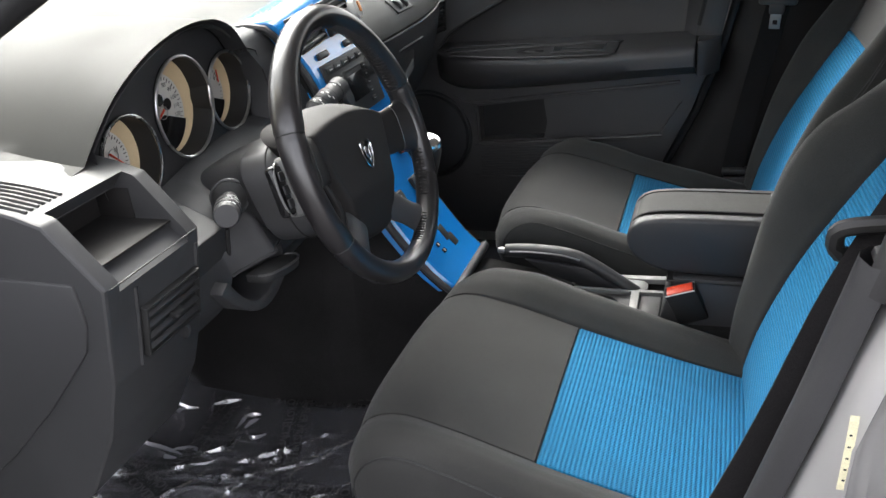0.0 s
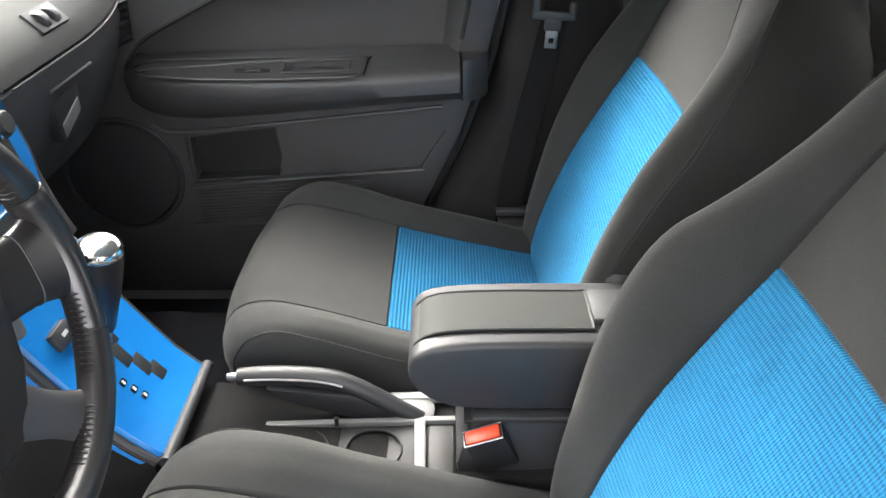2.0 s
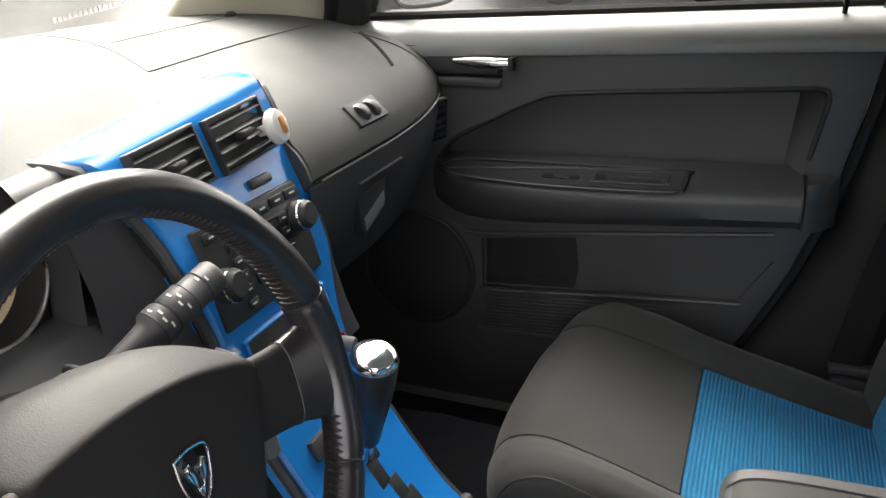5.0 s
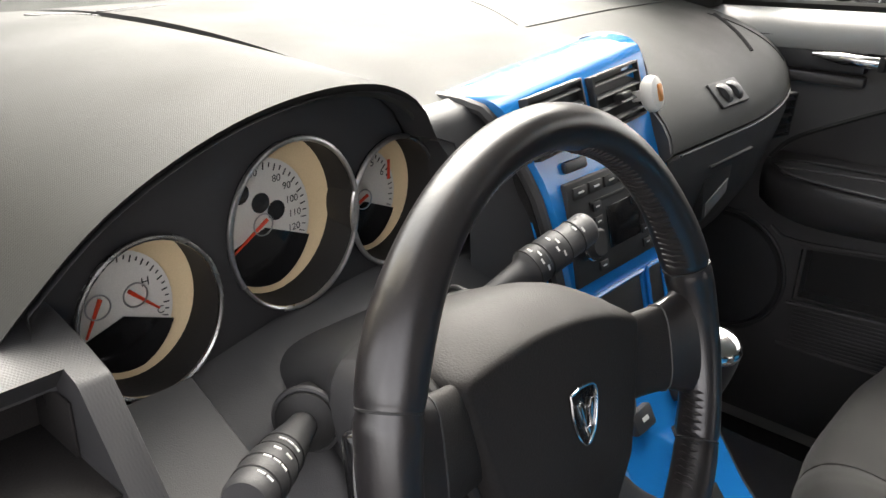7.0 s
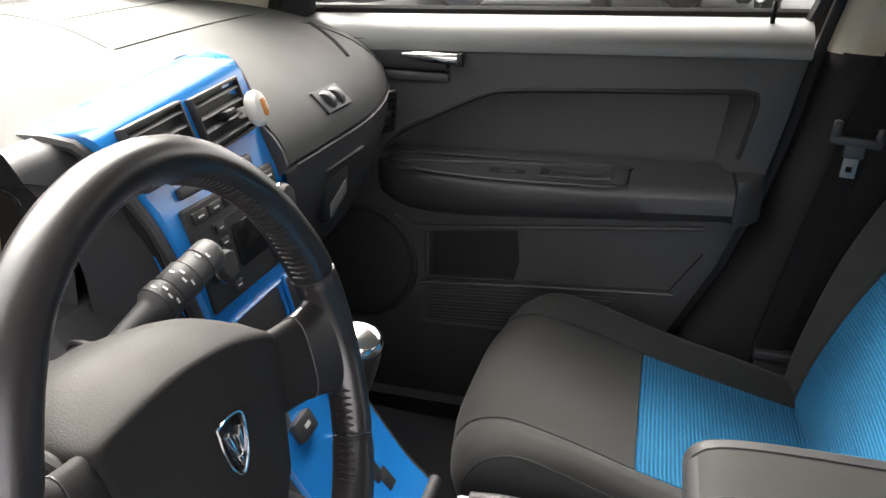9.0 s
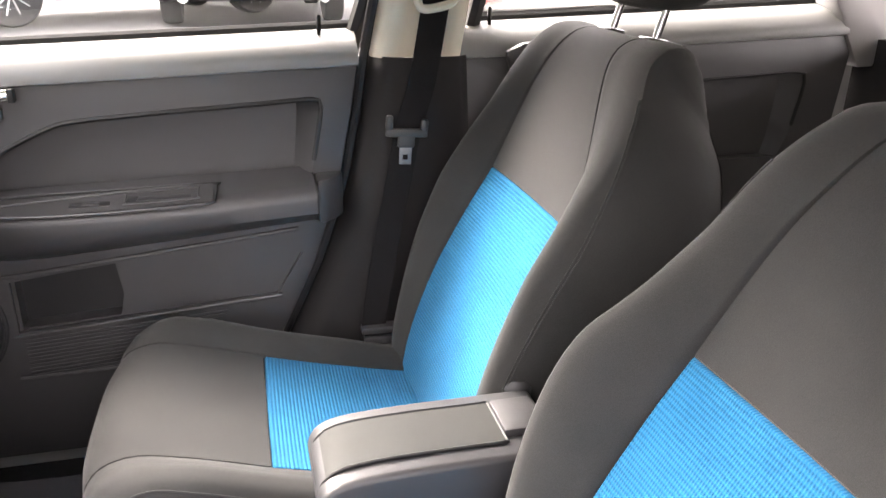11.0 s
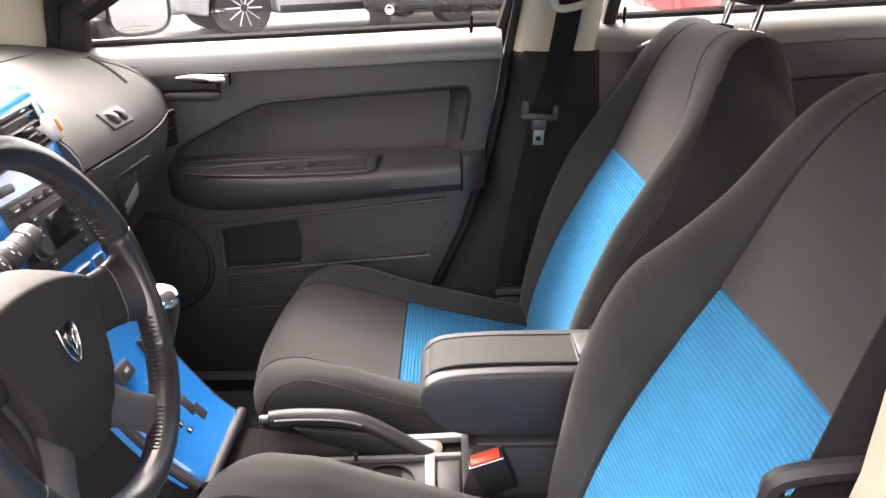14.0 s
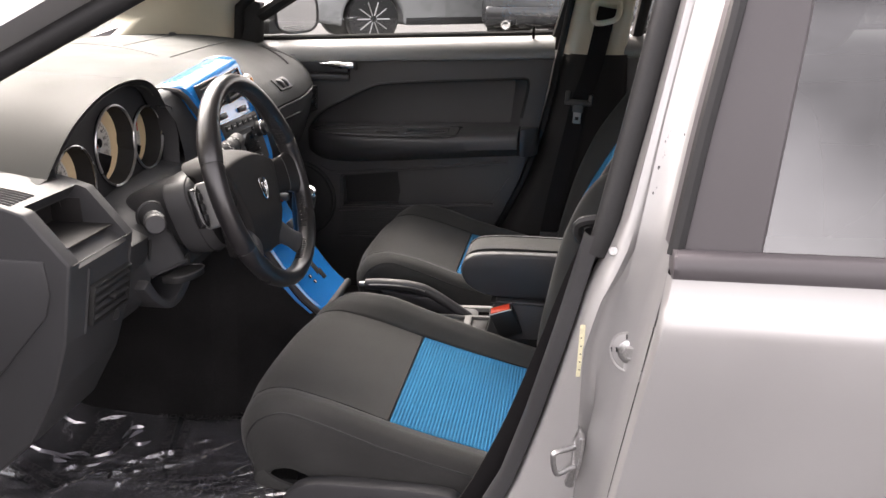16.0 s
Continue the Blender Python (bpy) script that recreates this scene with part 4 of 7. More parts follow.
def cut(bm, cutters):
    """bm with the shapes of the cutters taken out."""
    def tmp(b):
        bmesh.ops.recalc_face_normals(b, faces=b.faces)
        me = bpy.data.meshes.new("tmp")
        b.to_mesh(me)
        b.free()
        return new("tmp", me)
    base, others = tmp(bm), [tmp(c) for c in cutters]
    for o in others:
        md = base.modifiers.new("cut", "BOOLEAN")
        md.operation, md.object, md.solver = "DIFFERENCE", o, "EXACT"
    dg = bpy.context.evaluated_depsgraph_get()
    out = bmesh.new()
    out.from_mesh(base.evaluated_get(dg).to_mesh())
    for o in [base] + others:
        me = o.data
        bpy.data.objects.remove(o)
        bpy.data.meshes.remove(me)
    return out


def fascia_skin(ring, holes):
    plate = prism(ring, "x", -0.125, -0.088, 0.0)
    cutters = []
    for y, z, ry, rz in holes:
        c = lathe([(1.0, -0.1), (1.0, 0.1)], (0, 0, 0), (1, 0, 0), 40)
        c.transform(Matrix.Translation((-0.1, y, z)) @ Matrix.Diagonal((1, ry, rz, 1)))
        cutters.append(c)
    return cut(plate, cutters)


def gauge(t, y, z, ry, rz, words, needles):
    def P(r, a, x):
        return V(x, y + r * ry * math.cos(radians(a)), z + r * rz * math.sin(radians(a)))
    def Q(r, a, x):
        return P(r, a, x) - V(0, 0.12 * ry, 0.10 * rz)
    ang = np.linspace(0, 360, 48, endpoint=False)
    wall = grid([[P(r, a, x) for a in ang] for r, x in ((1.0, -0.084), (0.985, -0.115), (0.975, -0.1190))], loop_cols=True)
    g = part("gauge", wall, BLACK, t, "round dial with cream rim and chrome ring")
    part("ring", tube([P(1.0, a, -0.0825) for a in ang], 0.0024, 8, closed=True), STEEL, g, "thin chrome ring")
    part("dial", grid([[P(r, a, x) for a in ang] for r, x in ((0.975, -0.1180), (0.84, -0.1230), (0.4, -0.1270), (0.001, -0.1270))], loop_cols=True), CREAM, g, "cream dial rim")
    part("dial_face", grid([[Q(r, a, x) for a in ang] for r, x in ((0.76, -0.1220), (0.79, -0.1215), (0.001, -0.1215))], loop_cols=True), DIAL, g, "pale printed dial face")
    low = [(0.0, -0.02)] + [(0.86 * math.cos(radians(a)) - 0.08, 0.88 * math.sin(radians(a))) for a in range(-156, -23, 6)]
    part("display", prism([(y + (a - 0.06) * ry, z + (b - 0.14 if i == 0 else b - 0.06) * rz) for i, (a, b) in enumerate(low)], "x", -0.1214, -0.1205, 0.0), GLOSSY, g, "black lower display")
    for w, r, a, size in words:
        lettering(w, size, facing(Q(r * 0.82, a, -0.1208), (0, 1, 0), (0, 0, 1)), INK, g)
    for k in range(31):
        a = -20 + k * 7.4
        if a < 205:
            p, q = Q(0.68 if k % 2 else 0.65, a, -0.1212), Q(0.735, a, -0.1212)
            part("tick", tube([p, q], 0.0006, 4), INK, g)
    for i, (a, off) in enumerate(needles):
        c = Q(0, 0, -0.1195) if len(needles) == 1 else V(-0.1195, y + (-0.40 if i == 0 else 0.12) * ry, z + 0.08 * rz)
        d = V(0, math.cos(radians(a)), math.sin(radians(a)))
        if len(needles) == 2 and i == 0:
            d = V(0, -0.46, -0.89)
        part("needle", tube([c - d * 0.006, c + d * 0.5 * rz * (0.8 if len(needles) == 2 else 1.1)], [0.0018, 0.0009], 6), RED, g, "red needle")
        part("needle_hub", tube([c + V(0.001, 0.0095 * math.cos(k), 0.0095 * math.sin(k)) for k in np.linspace(0, 2 * math.pi, 24, endpoint=False)], 0.0007, 5, closed=True), SATIN, g)
    if len(needles) == 1 and ry > 0.06:
        for s, u in ((-0.42, 0.33), (-0.1190, 0.16), (0.12, 0.02)):
            part("lamp_window", lathe([(0.0088, 0), (0.0088, 0.001)], V(-0.1213, y + s * ry, z + u * rz), (1, 0, 0), 18), GLOSSY, g)
    if abs(y + 0.26) < 0.005:
        part("red_mark", box((-0.1213, y + 0.50 * ry, z + 0.10 * rz), (-0.1207, y + 0.56 * ry, z + 0.42 * rz), 0), RED, g)


def vent(t, m, w, h, n, blades=True):
    """An air vent with slanted blades; m: its face's pose."""
    fr = box((-w / 2, -h / 2, -0.004), (w / 2, h / 2, 0.0075), 0.001)
    hole = box((-w / 2 + 0.003, -h / 2 + 0.003, 0.0004), (w / 2 - 0.003, h / 2 - 0.003, 0.02), 0.0)
    b = cut(fr, [hole])
    b.transform(m)
    v = part("air_vent", b, INK, t, "black air vent with slanted blades")
    for k in range(n):
        yy = -h / 2 + h * (k + 0.7) / (n + 0.4)
        s = box((-w / 2 + 0.004, -0.0034, -0.0007), (w / 2 - 0.004, 0.0034, 0.0007), 0.0006, m=m @ Matrix.Translation((0, yy, 0.0045)) @ pose(0, 0, 0, -52, 0, 0))
        part("blade", s, DARK, v)
    part("vent_tab", box((-0.010, -0.004, 0.002), (0.010, 0.004, 0.017), 0.003, m=m), BLACK, v)
    return v


dashboard()


# ---- centre stack and tunnel ----
STACK = spline([(-0.130, 1.146), (-0.105, 1.157), (-0.078, 1.1605), (-0.054, 1.158), (-0.040, 1.147), (-0.031, 1.120), (-0.018, 1.08), (0.002, 1.03), (0.018, 0.97), (0.032, 0.91), (0.050, 0.855), (0.085, 0.79), (0.125, 0.728), (0.165, 0.675), (0.20, 0.642)], 120)


def stack_at(z):
    i = int(np.argmin(np.abs(STACK[:, 1] - z)))
    p, q = STACK[max(i - 2, 0)], STACK[min(i + 2, len(STACK) - 1)]
    d = V(q[0] - p[0], 0, q[1] - p[1]).normalized()
    return V(STACK[i][0], 0, STACK[i][1]), -d, V(-d.z, 0, d.x) * -1


def stack_pose(y, z, out=0.0):
    """A pose on the stack's face: x towards the passenger, y up the face, z out of it."""
    p, up, _ = stack_at(z)
    m = facing((p.x, y, p.z), (0, 1, 0), up)
    return m @ Matrix.Translation((0, 0, out))


def stack_l(z):
    return lerp(z, [0.64, 0.7, 0.85, 0.95, 1.06, 1.12, 1.15, 1.16], [-0.098, -0.102, -0.108, -0.115, -0.132, -0.158, -0.170, -0.178])


def stack_r(z):
    return lerp(z, [0.64, 0.7, 0.85, 0.90, 0.96, 1.04, 1.10, 1.15], [0.088, 0.092, 0.090, 0.100, 0.118, 0.118, 0.112, 0.100])


def centre_stack():
    t = thing("centre_console", (0.1, 0, 0.34), "dark centre console with a blue painted face", "console")
    rows = []
    for i, (x, z) in enumerate(STACK[::2]):
        a, b = stack_l(z), stack_r(z)
        up = 0.10 * max(z - 1.09, 0) / 0.06
        row = [V(x - 0.03, a - 0.004, z - 0.01), V(x - 0.008, a - 0.002, z - 0.003)]
        for f in np.linspace(0, 1, 9):
            row.append(V(x, a + 0.004 + (b - a - 0.008) * f, z))
        row += [V(x - 0.008, b + 0.002, z - 0.003), V(x - 0.03, b + 0.004, z - 0.01)]
        rows.append([q + V(0, 0, up * (q.y + 0.03)) for q in row])
    rows[0] = [p + V(-0.02, 0, -0.012) for p in rows[0]]
    face = part("blue_face", grid(rows), BLUE, t, "glossy bright blue painted face panel", 50)
    for sgn, fn in ((-1, stack_l), (1, stack_r)):
        line = [V(x - 0.008, fn(z) + sgn * 0.004, z - 0.006 + 0.10 * max(z - 1.09, 0) / 0.06 * (fn(z) + 0.03)) for x, z in STACK[::4]]
        part("face_edge", tube(line, 0.0065, 8), PLASTIC, t)
    xa, za = STACK[-1]
    part("face_nose", tube([V(xa + 0.004, y, za - 0.006) for y in np.linspace(stack_l(za) - 0.006, stack_r(za) + 0.006, 8)], 0.009, 10), PLASTIC, t)
    # tunnel below
    rows = []
    for x, z in STACK[30::3]:
        a, b = stack_l(z) - 0.004, stack_r(z) + 0.004
        rows.append([V(x - 0.012, a, z - 0.012), V(x - 0.015, a + 0.01, z - 0.06), V(x - 0.05, a + 0.015, 0.34), V(x - 0.05, b - 0.015, 0.34), V(x - 0.015, b - 0.01, z - 0.06), V(x - 0.012, b, z - 0.012)])
    rows.insert(0, [p + V(-0.6, 0, 0.03) for p in rows[0]])
    part("tunnel", grid(rows, loop_cols=True, cap=True), CARPET, t, "black carpeted tunnel sides")
    rear = [(0.19, 0.34), (0.19, 0.60), (0.215, 0.615), (0.30, 0.60), (0.50, 0.585), (0.62, 0.59), (0.90, 0.60), (0.90, 0.34)]
    part("rear_tunnel", prism(rear, "y", -0.086, 0.086, 0.008), CARPET, t)
    cheek = [(x - 0.012, z) for x, z in STACK[8:78:4]]
    part("right_cheek", prism([(-0.12, 1.13)] + cheek + [(-0.06, cheek[-1][1])], "y", 0.098, 0.135, 0.004), PLASTIC, t, "dark edge panel beside the blue face")
    # two air vents
    for y0, y1 in ((-0.138, -0.040), (-0.022, 0.078)):
        yc = (y0 + y1) / 2
        m = stack_pose(yc, 1.115 + 0.08 * (yc + 0.03), 0.0015) @ Matrix.Rotation(radians(4.5), 4, "Z")
        vent(face, m, y1 - y0, 0.062, 4)
    # small hazard and lock buttons below the vents
    for y in (-0.075, 0.03):
        part("rocker", box((-0.02, -0.006, -0.003), (0.02, 0.006, 0.004), 0.003, m=stack_pose(y, 1.068, 0.002)), DARK, face)
    # radio
    radio = part("radio", box((-0.097, -0.058, -0.008), (0.092, 0.052, 0.0035), 0.003, m=stack_pose(-0.008, 1.005, 0.0)), BLACK, t, "black radio with two silver-ringed knobs")
    m = stack_pose(-0.008, 1.005, 0.0045)
    for k in range(6):
        part("button", box((-0.088 + k * 0.03, 0.034, -0.002), (-0.063 + k * 0.03, 0.046, 0.0015), 0.0012, m=m), BLACK, radio)
        part("symbol", box((-0.080 + k * 0.03, 0.039, 0.0016), (-0.070 + k * 0.03, 0.041, 0.0020), 0, m=m), PALEMARK, radio)
    part("disc_slot", box((-0.06, 0.022, -0.001), (0.065, 0.026, 0.0012), 0.0008, m=m), BLACK, radio)
    part("screen", box((-0.03, -0.032, -0.001), (0.035, 0.014, 0.0008), 0.001, m=m), GLOSSY, radio, "dark radio screen")
    for s in (-0.080, 0.072):
        kn = part("knob", lathe([(0.0185, -0.002), (0.0185, 0.004), (0.016, 0.008), (0.0155, 0.018), (0.013, 0.021)], m @ V(s, 0.012 if s > 0 else -0.012, 0), m.to_3x3() @ V(0, 0, 1), 28), BLACK, radio)
        part("knob_ring", tube([m @ V(s + 0.0165 * math.cos(a), (0.012 if s > 0 else -0.012) + 0.0165 * math.sin(a), 0.0125) for a in np.linspace(0, 2 * math.pi, 28, endpoint=False)], 0.002, 6, closed=True), CHROME, kn, "silver ring")
    for k in range(5):
        for s in (-0.048, 0.046):
            part("button", box((s - 0.008, -0.05 + k * 0.016, -0.001), (s + 0.008, -0.04 + k * 0.016, 0.0018), 0.001, m=m), BLACK, radio)
            part("symbol", box((s - 0.004, -0.046 + k * 0.016, 0.0019), (s + 0.003, -0.0445 + k * 0.016, 0.0023), 0, m=m), PALEMARK, radio)
    # open bin and switches
    for lo, hi in ((-0.078, 0.030), (0.044, 0.080)):
        pocket = part("bin", box((lo, -0.027, -0.02), (hi, 0.027, 0.0022), 0.004, m=stack_pose(-0.006, 0.90, 0)), BLACK, face, "dark open bin")
        mb = stack_pose(-0.006, 0.90, 0.0026)
        part("bin_frame", tube([mb @ V(a, b, 0) for a, b in spline([(lo, -0.024), (lo + 0.004, -0.028), (hi - 0.004, -0.028), (hi, -0.024), (hi, 0.024), (hi - 0.004, 0.028), (lo + 0.004, 0.028), (lo, 0.024), (lo, -0.024)], 48)[:-1]], 0.0026, 6, closed=True), BLUE, pocket, "raised blue frame")
    for s in (-0.05, 0.045):
        sw = part("seat_switch", box((-0.020, -0.013, -0.003), (0.020, 0.013, 0.009), 0.004, m=stack_pose(s, 0.79, 0.001)), PLASTIC, face, "black rocker switch")
        part("symbol", box((-0.006, -0.002, 0.0091), (0.006, 0.003, 0.0095), 0, m=stack_pose(s, 0.79, 0.001)), PALEMARK, sw)
    mo = stack_pose(0.066, 0.852, 0.001)
    out = part("outlet", lathe([(0.0145, -0.004), (0.0145, 0.003), (0.0125, 0.004), (0.011, 0.001)], mo.translation, mo.to_3x3() @ V(0, 0, 1), 24), BLACK, face, "round black power outlet")
    part("outlet_ring", tube([mo @ V(0.0125 * math.cos(k), 0.0125 * math.sin(k), 0.004) for k in np.linspace(0, 2 * math.pi, 24, endpoint=False)], 0.0014, 6, closed=True), RED, out, "orange red ring")
    part("plug", lathe([(0.009, 0.0), (0.0095, 0.018), (0.008, 0.021)], mo.translation, mo.to_3x3() @ V(0.1, -0.5, 1), 18), GREYPRINT, out, "small grey plug")
    # gear gate: a stepped slot, its letters beside it
    gz = [0.758, 0.735, 0.715, 0.695, 0.675]
    steps = [(0.012, 0.762, 0.733), (0.002, 0.740, 0.706), (0.016, 0.712, 0.684), (0.026, 0.690, 0.668)]
    for y, z1, z0 in steps:
        a, b = stack_pose(y, z1, 0.0008), stack_pose(y, z0, 0.0008)
        h = (a.translation - b.translation).length
        part("gate_slot", box((-0.011, -h / 2, -0.004), (0.011, h / 2, 0.0012), 0.002, m=stack_pose(y, (z1 + z0) / 2, 0.0)), BLACK, face, "black stepped gear slot")
    for k, z in enumerate((0.706, 0.694, 0.682)):
        part("gate_mark", box((-0.006, -0.0045, -0.001), (0.006, 0.0045, 0.0014), 0.0008, m=stack_pose(-0.035 + 0.004 * k, z, 0.0)), GLOSSY, face)
        part("symbol", box((-0.002, -0.003, 0.0015), (0.002, 0.003, 0.0019), 0, m=stack_pose(-0.035 + 0.004 * k, z, 0.0)), PALEMARK, face)
    return t


centre_stack()


def shifter():
    base, top = V(0.112, 0.006, 0.735), V(0.146, -0.019, 0.906)
    t = thing("gear_lever", base, "black leather gear knob with a chrome cap in its gate", "gear lever")
    ax = top - base
    L = ax.length
    part("shaft", tube([base - ax * 0.05, base + ax * 0.25], 0.006, 12), CHROME, t)
    part("knob", lathe([(0.010, 0.18 * L), (0.0125, 0.22 * L), (0.0165, 0.38 * L), (0.0215, 0.55 * L), (0.0252, 0.70 * L), (0.0268, 0.82 * L), (0.0268, 0.92 * L)], base, ax, 32), LEATHER, t, "", 60)
    part("cap", lathe([(0.0272, 0.90 * L), (0.0276, 0.915 * L), (0.0274, 0.935 * L), (0.0262, 0.955 * L), (0.0235, 0.972 * L), (0.019, 0.984 * L), (0.012, 0.992 * L), (0.005, 0.995 * L)], base, ax, 36), CHROME, t, "polished chrome cap", 85)
    return t


shifter()


def handbrake():
    t = thing("parking_brake", (0.5, 0.03, 0.585), "dark grey parking brake lever with a silver button", "parking brake")
    path = spline([(0.262, 0.046, 0.652), (0.32, 0.045, 0.655), (0.385, 0.042, 0.652), (0.43, 0.038, 0.638), (0.50, 0.030, 0.600), (0.54, 0.028, 0.575)], 26)
    rad = [lerp(i / 26, [0, 0.1, 0.45, 0.7, 1], [0.0125, 0.014, 0.0145, 0.0125, 0.012]) for i in range(27)]
    part("grip", tube(path, rad, 14), DARK, t)
    part("grip_web", prism([(0.30, 0.645), (0.42, 0.635), (0.52, 0.585), (0.44, 0.585), (0.34, 0.618)], "y", 0.026, 0.044, 0.005), DARK, t)
    part("grip_trim", tube([V(*p) + V(0, -0.0145, 0.004) for p in path[1:14]], 0.0018, 6), SATIN, t, "satin silver strip")
    part("button", lathe([(0.0062, 0), (0.0062, 0.014), (0.005, 0.018)], (0.264, 0.046, 0.652), (-1, 0, -0.02), 16), SATIN, t, "satin silver release button")
    return t


handbrake()


def armrest():
    t = thing("armrest_box", (0.68, 0.05, 0.59), "dark grey padded armrest box between the seats", "armrest")
    lid = spline([(0.80, 0.682), (0.61, 0.682), (0.555, 0.688), (0.52, 0.708), (0.505, 0.738), (0.513, 0.766), (0.545, 0.780), (0.63, 0.785), (0.80, 0.785)], 40)
    part("lid", prism([tuple(p) for p in lid], "y", -0.060, 0.084, 0.012, seg=3), DARK, t, "grained dark grey lid")
    top = spline([(0.509, 0.752), (0.52, 0.771), (0.545, 0.782), (0.61, 0.7865), (0.735, 0.7865)], 16)
    rows = [[V(x, y, z + 0.0012) for y in np.linspace(-0.032, 0.056, 6)] for x, z in top]
    part("lid_inlay", grid(rows), PAD, t)
    ringp = [r[0] for r in rows] + rows[-1][1:-1] + [r[-1] for r in reversed(rows)] + rows[0][-2:0:-1]
    part("inlay_groove", tube(ringp, 0.002, 5, closed=True), BLACK, t)
    part("box", prism([(0.80, 0.34), (0.60, 0.34), (0.565, 0.60), (0.585, 0.68), (0.80, 0.68)], "y", -0.07, 0.075, 0.006), DARK, t)
    part("lid_gap", box((0.575, -0.072, 0.672), (0.80, 0.077, 0.676), 0.001), BLACK, t)
    part("hinge", box((0.735, -0.02, 0.783), (0.79, 0.05, 0.795), 0.004), PLASTIC, t)
    part("lid_bumper", lathe([(0.024, 0), (0.024, 0.02), (0.018, 0.03)], (0.79, 0.10, 0.765), (0, 0, 1), 20), PLASTIC, t)
    return t


armrest()


def cup_holder():
    t = thing("cup_holder", (0.45, -0.03, 0.585), "dark cup holder tray with slim silver rails between the seats", "cup holder")
    tray = prism([(0.20, -0.082), (0.565, -0.084), (0.565, 0.022), (0.22, 0.012)], "z", 0.575, 0.592, 0.003)
    wells = [lathe([(0.037, -0.05), (0.037, 0.05)], (x, -0.034, 0.585), (0, 0, 1), 32) for x in (0.355, 0.455)]
    for w in wells:
        bmesh.ops.holes_fill(w, edges=w.edges)
    part("tray", cut(tray, wells), BLACK, t, "dark plastic tray")
    for x in (0.355, 0.455):
        part("cup_well", lathe([(0.037, 0.010), (0.0365, 0.004), (0.034, 0.0005), (0.001, 0.0004)], (x, -0.034, 0.577), (0, 0, 1), 32), BLACK, t)
        part("well_lip", tube([V(x + 0.0375 * math.cos(a), -0.034 + 0.0375 * math.sin(a), 0.593) for a in np.linspace(0, 2 * math.pi, 36, endpoint=False)], 0.0018, 6, closed=True), BLACK, t)
    part("rail", prism([(0.30, 0.014), (0.565, 0.026), (0.565, 0.016), (0.30, 0.004)], "z", 0.590, 0.600, 0.002), TRAY, t, "slim silver grey rail")
    part("rail", prism([(0.20, -0.080), (0.235, 0.012), (0.285, 0.014), (0.285, 0.006), (0.243, 0.004), (0.212, -0.082)], "z", 0.590, 0.600, 0.002), TRAY, t, "slim silver grey rail")
    part("cross_rail", prism([(0.508, 0.016), (0.524, 0.016), (0.526, -0.084), (0.512, -0.084)], "z", 0.590, 0.602, 0.002), TRAY, t, "slim silver grey rail")
    part("brake_strip", prism([(0.47, 0.590), (0.575, 0.594), (0.575, 0.606), (0.47, 0.602)], "y", 0.058, 0.074, 0.003), TRAY, t, "silver grey strip beside the brake lever")
    part("cap", lathe([(0.030, 0), (0.031, 0.006), (0.026, 0.010), (0.010, 0.011)], (0.505, 0.044, 0.590), (0, 0, 1), 24), TRAY, t, "round grey cap")
    part("peg", box((0.398, 0.004, 0.598), (0.404, 0.010, 0.612), 0.001), DARK, t)
    part("rear_bin", box((0.528, -0.080, 0.580), (0.563, 0.012, 0.5945), 0.003), BLACK, t)
    return t


cup_holder()


def buckle(y, x, name_label):
    t = thing("belt_buckle", (x, y, 0.55), name_label, "buckle", "seat belt buckles")
    m = Matrix.Translation((x, y, 0.668)) @ pose(0, 0, 0, 18, -20, 0)
    part("case", box((-0.026, -0.011, -0.075), (0.026, 0.011, -0.001), 0.004, m=m), BLACK, t)
    part("release", box((-0.022, -0.009, -0.004), (0.022, 0.009, 0.003), 0.002, m=m), RED, t, "bright red release button")
    part("rim", tube([m @ V(a, b, 0.0) for a, b in ((-0.025, -0.0105), (0.025, -0.0105), (0.025, 0.0105), (-0.025, 0.0105))], 0.0012, 5, closed=True), SATIN, t)
    return t


buckle(-0.088, 0.598, "black seat belt buckle with a red button beside the armrest")


# ---- passenger side: door, pillar, rear door ----
def sill_z(x):
    return 1.163 + 0.034 * x


def door_panel(t, outline, recess, y=0.71, depth=0.03, extra=()):
    body = prism(outline, "y", y, 0.80, 0.004)
    far = max(p[0] for p in recess)
    deep = [(x - 0.042 * max(0.0, 1 - (far - x) / 0.09), z - 0.006 * (z > 0.93)) for x, z in recess]
    c = bmesh.new()
    rings = [[c.verts.new((x, h, z)) for x, z in pts] for pts, h in ((recess, y - 0.15), (recess, y), (deep, y + depth))]
    for a, b in zip(rings, rings[1:]):
        for i in range(len(recess)):
            j = (i + 1) % len(recess)
            c.faces.new((a[i], b[i], b[j], a[j]))
    c.faces.new(rings[0])
    c.faces.new(list(reversed(rings[-1])))
    cutters = [c] + [prism(o, "y", 0.5, y + d, 0.0) for o, d in extra]
    return part("door_panel", cut(body, cutters), TRIM, t, "grained dark grey door panel", 30)


def sill_roll(t, x0, x1, y=0.71):
    rows = []
    for x in np.linspace(x0, x1, 20):
        s = sill_z(x)
        rows.append([V(x, y + 0.004, s - 0.064), V(x, y - 0.008, s - 0.060), V(x, y - 0.010, s - 0.048), V(x, y - 0.002, s - 0.032), V(x, y + 0.018, s - 0.016), V(x, y + 0.042, s - 0.004), V(x, y + 0.062, s), V(x, y + 0.07, s - 0.01)])
    part("window_sill", grid(rows), LIT_SILL, t, "dark grey sill top, daylight painted in as paleness", 50)


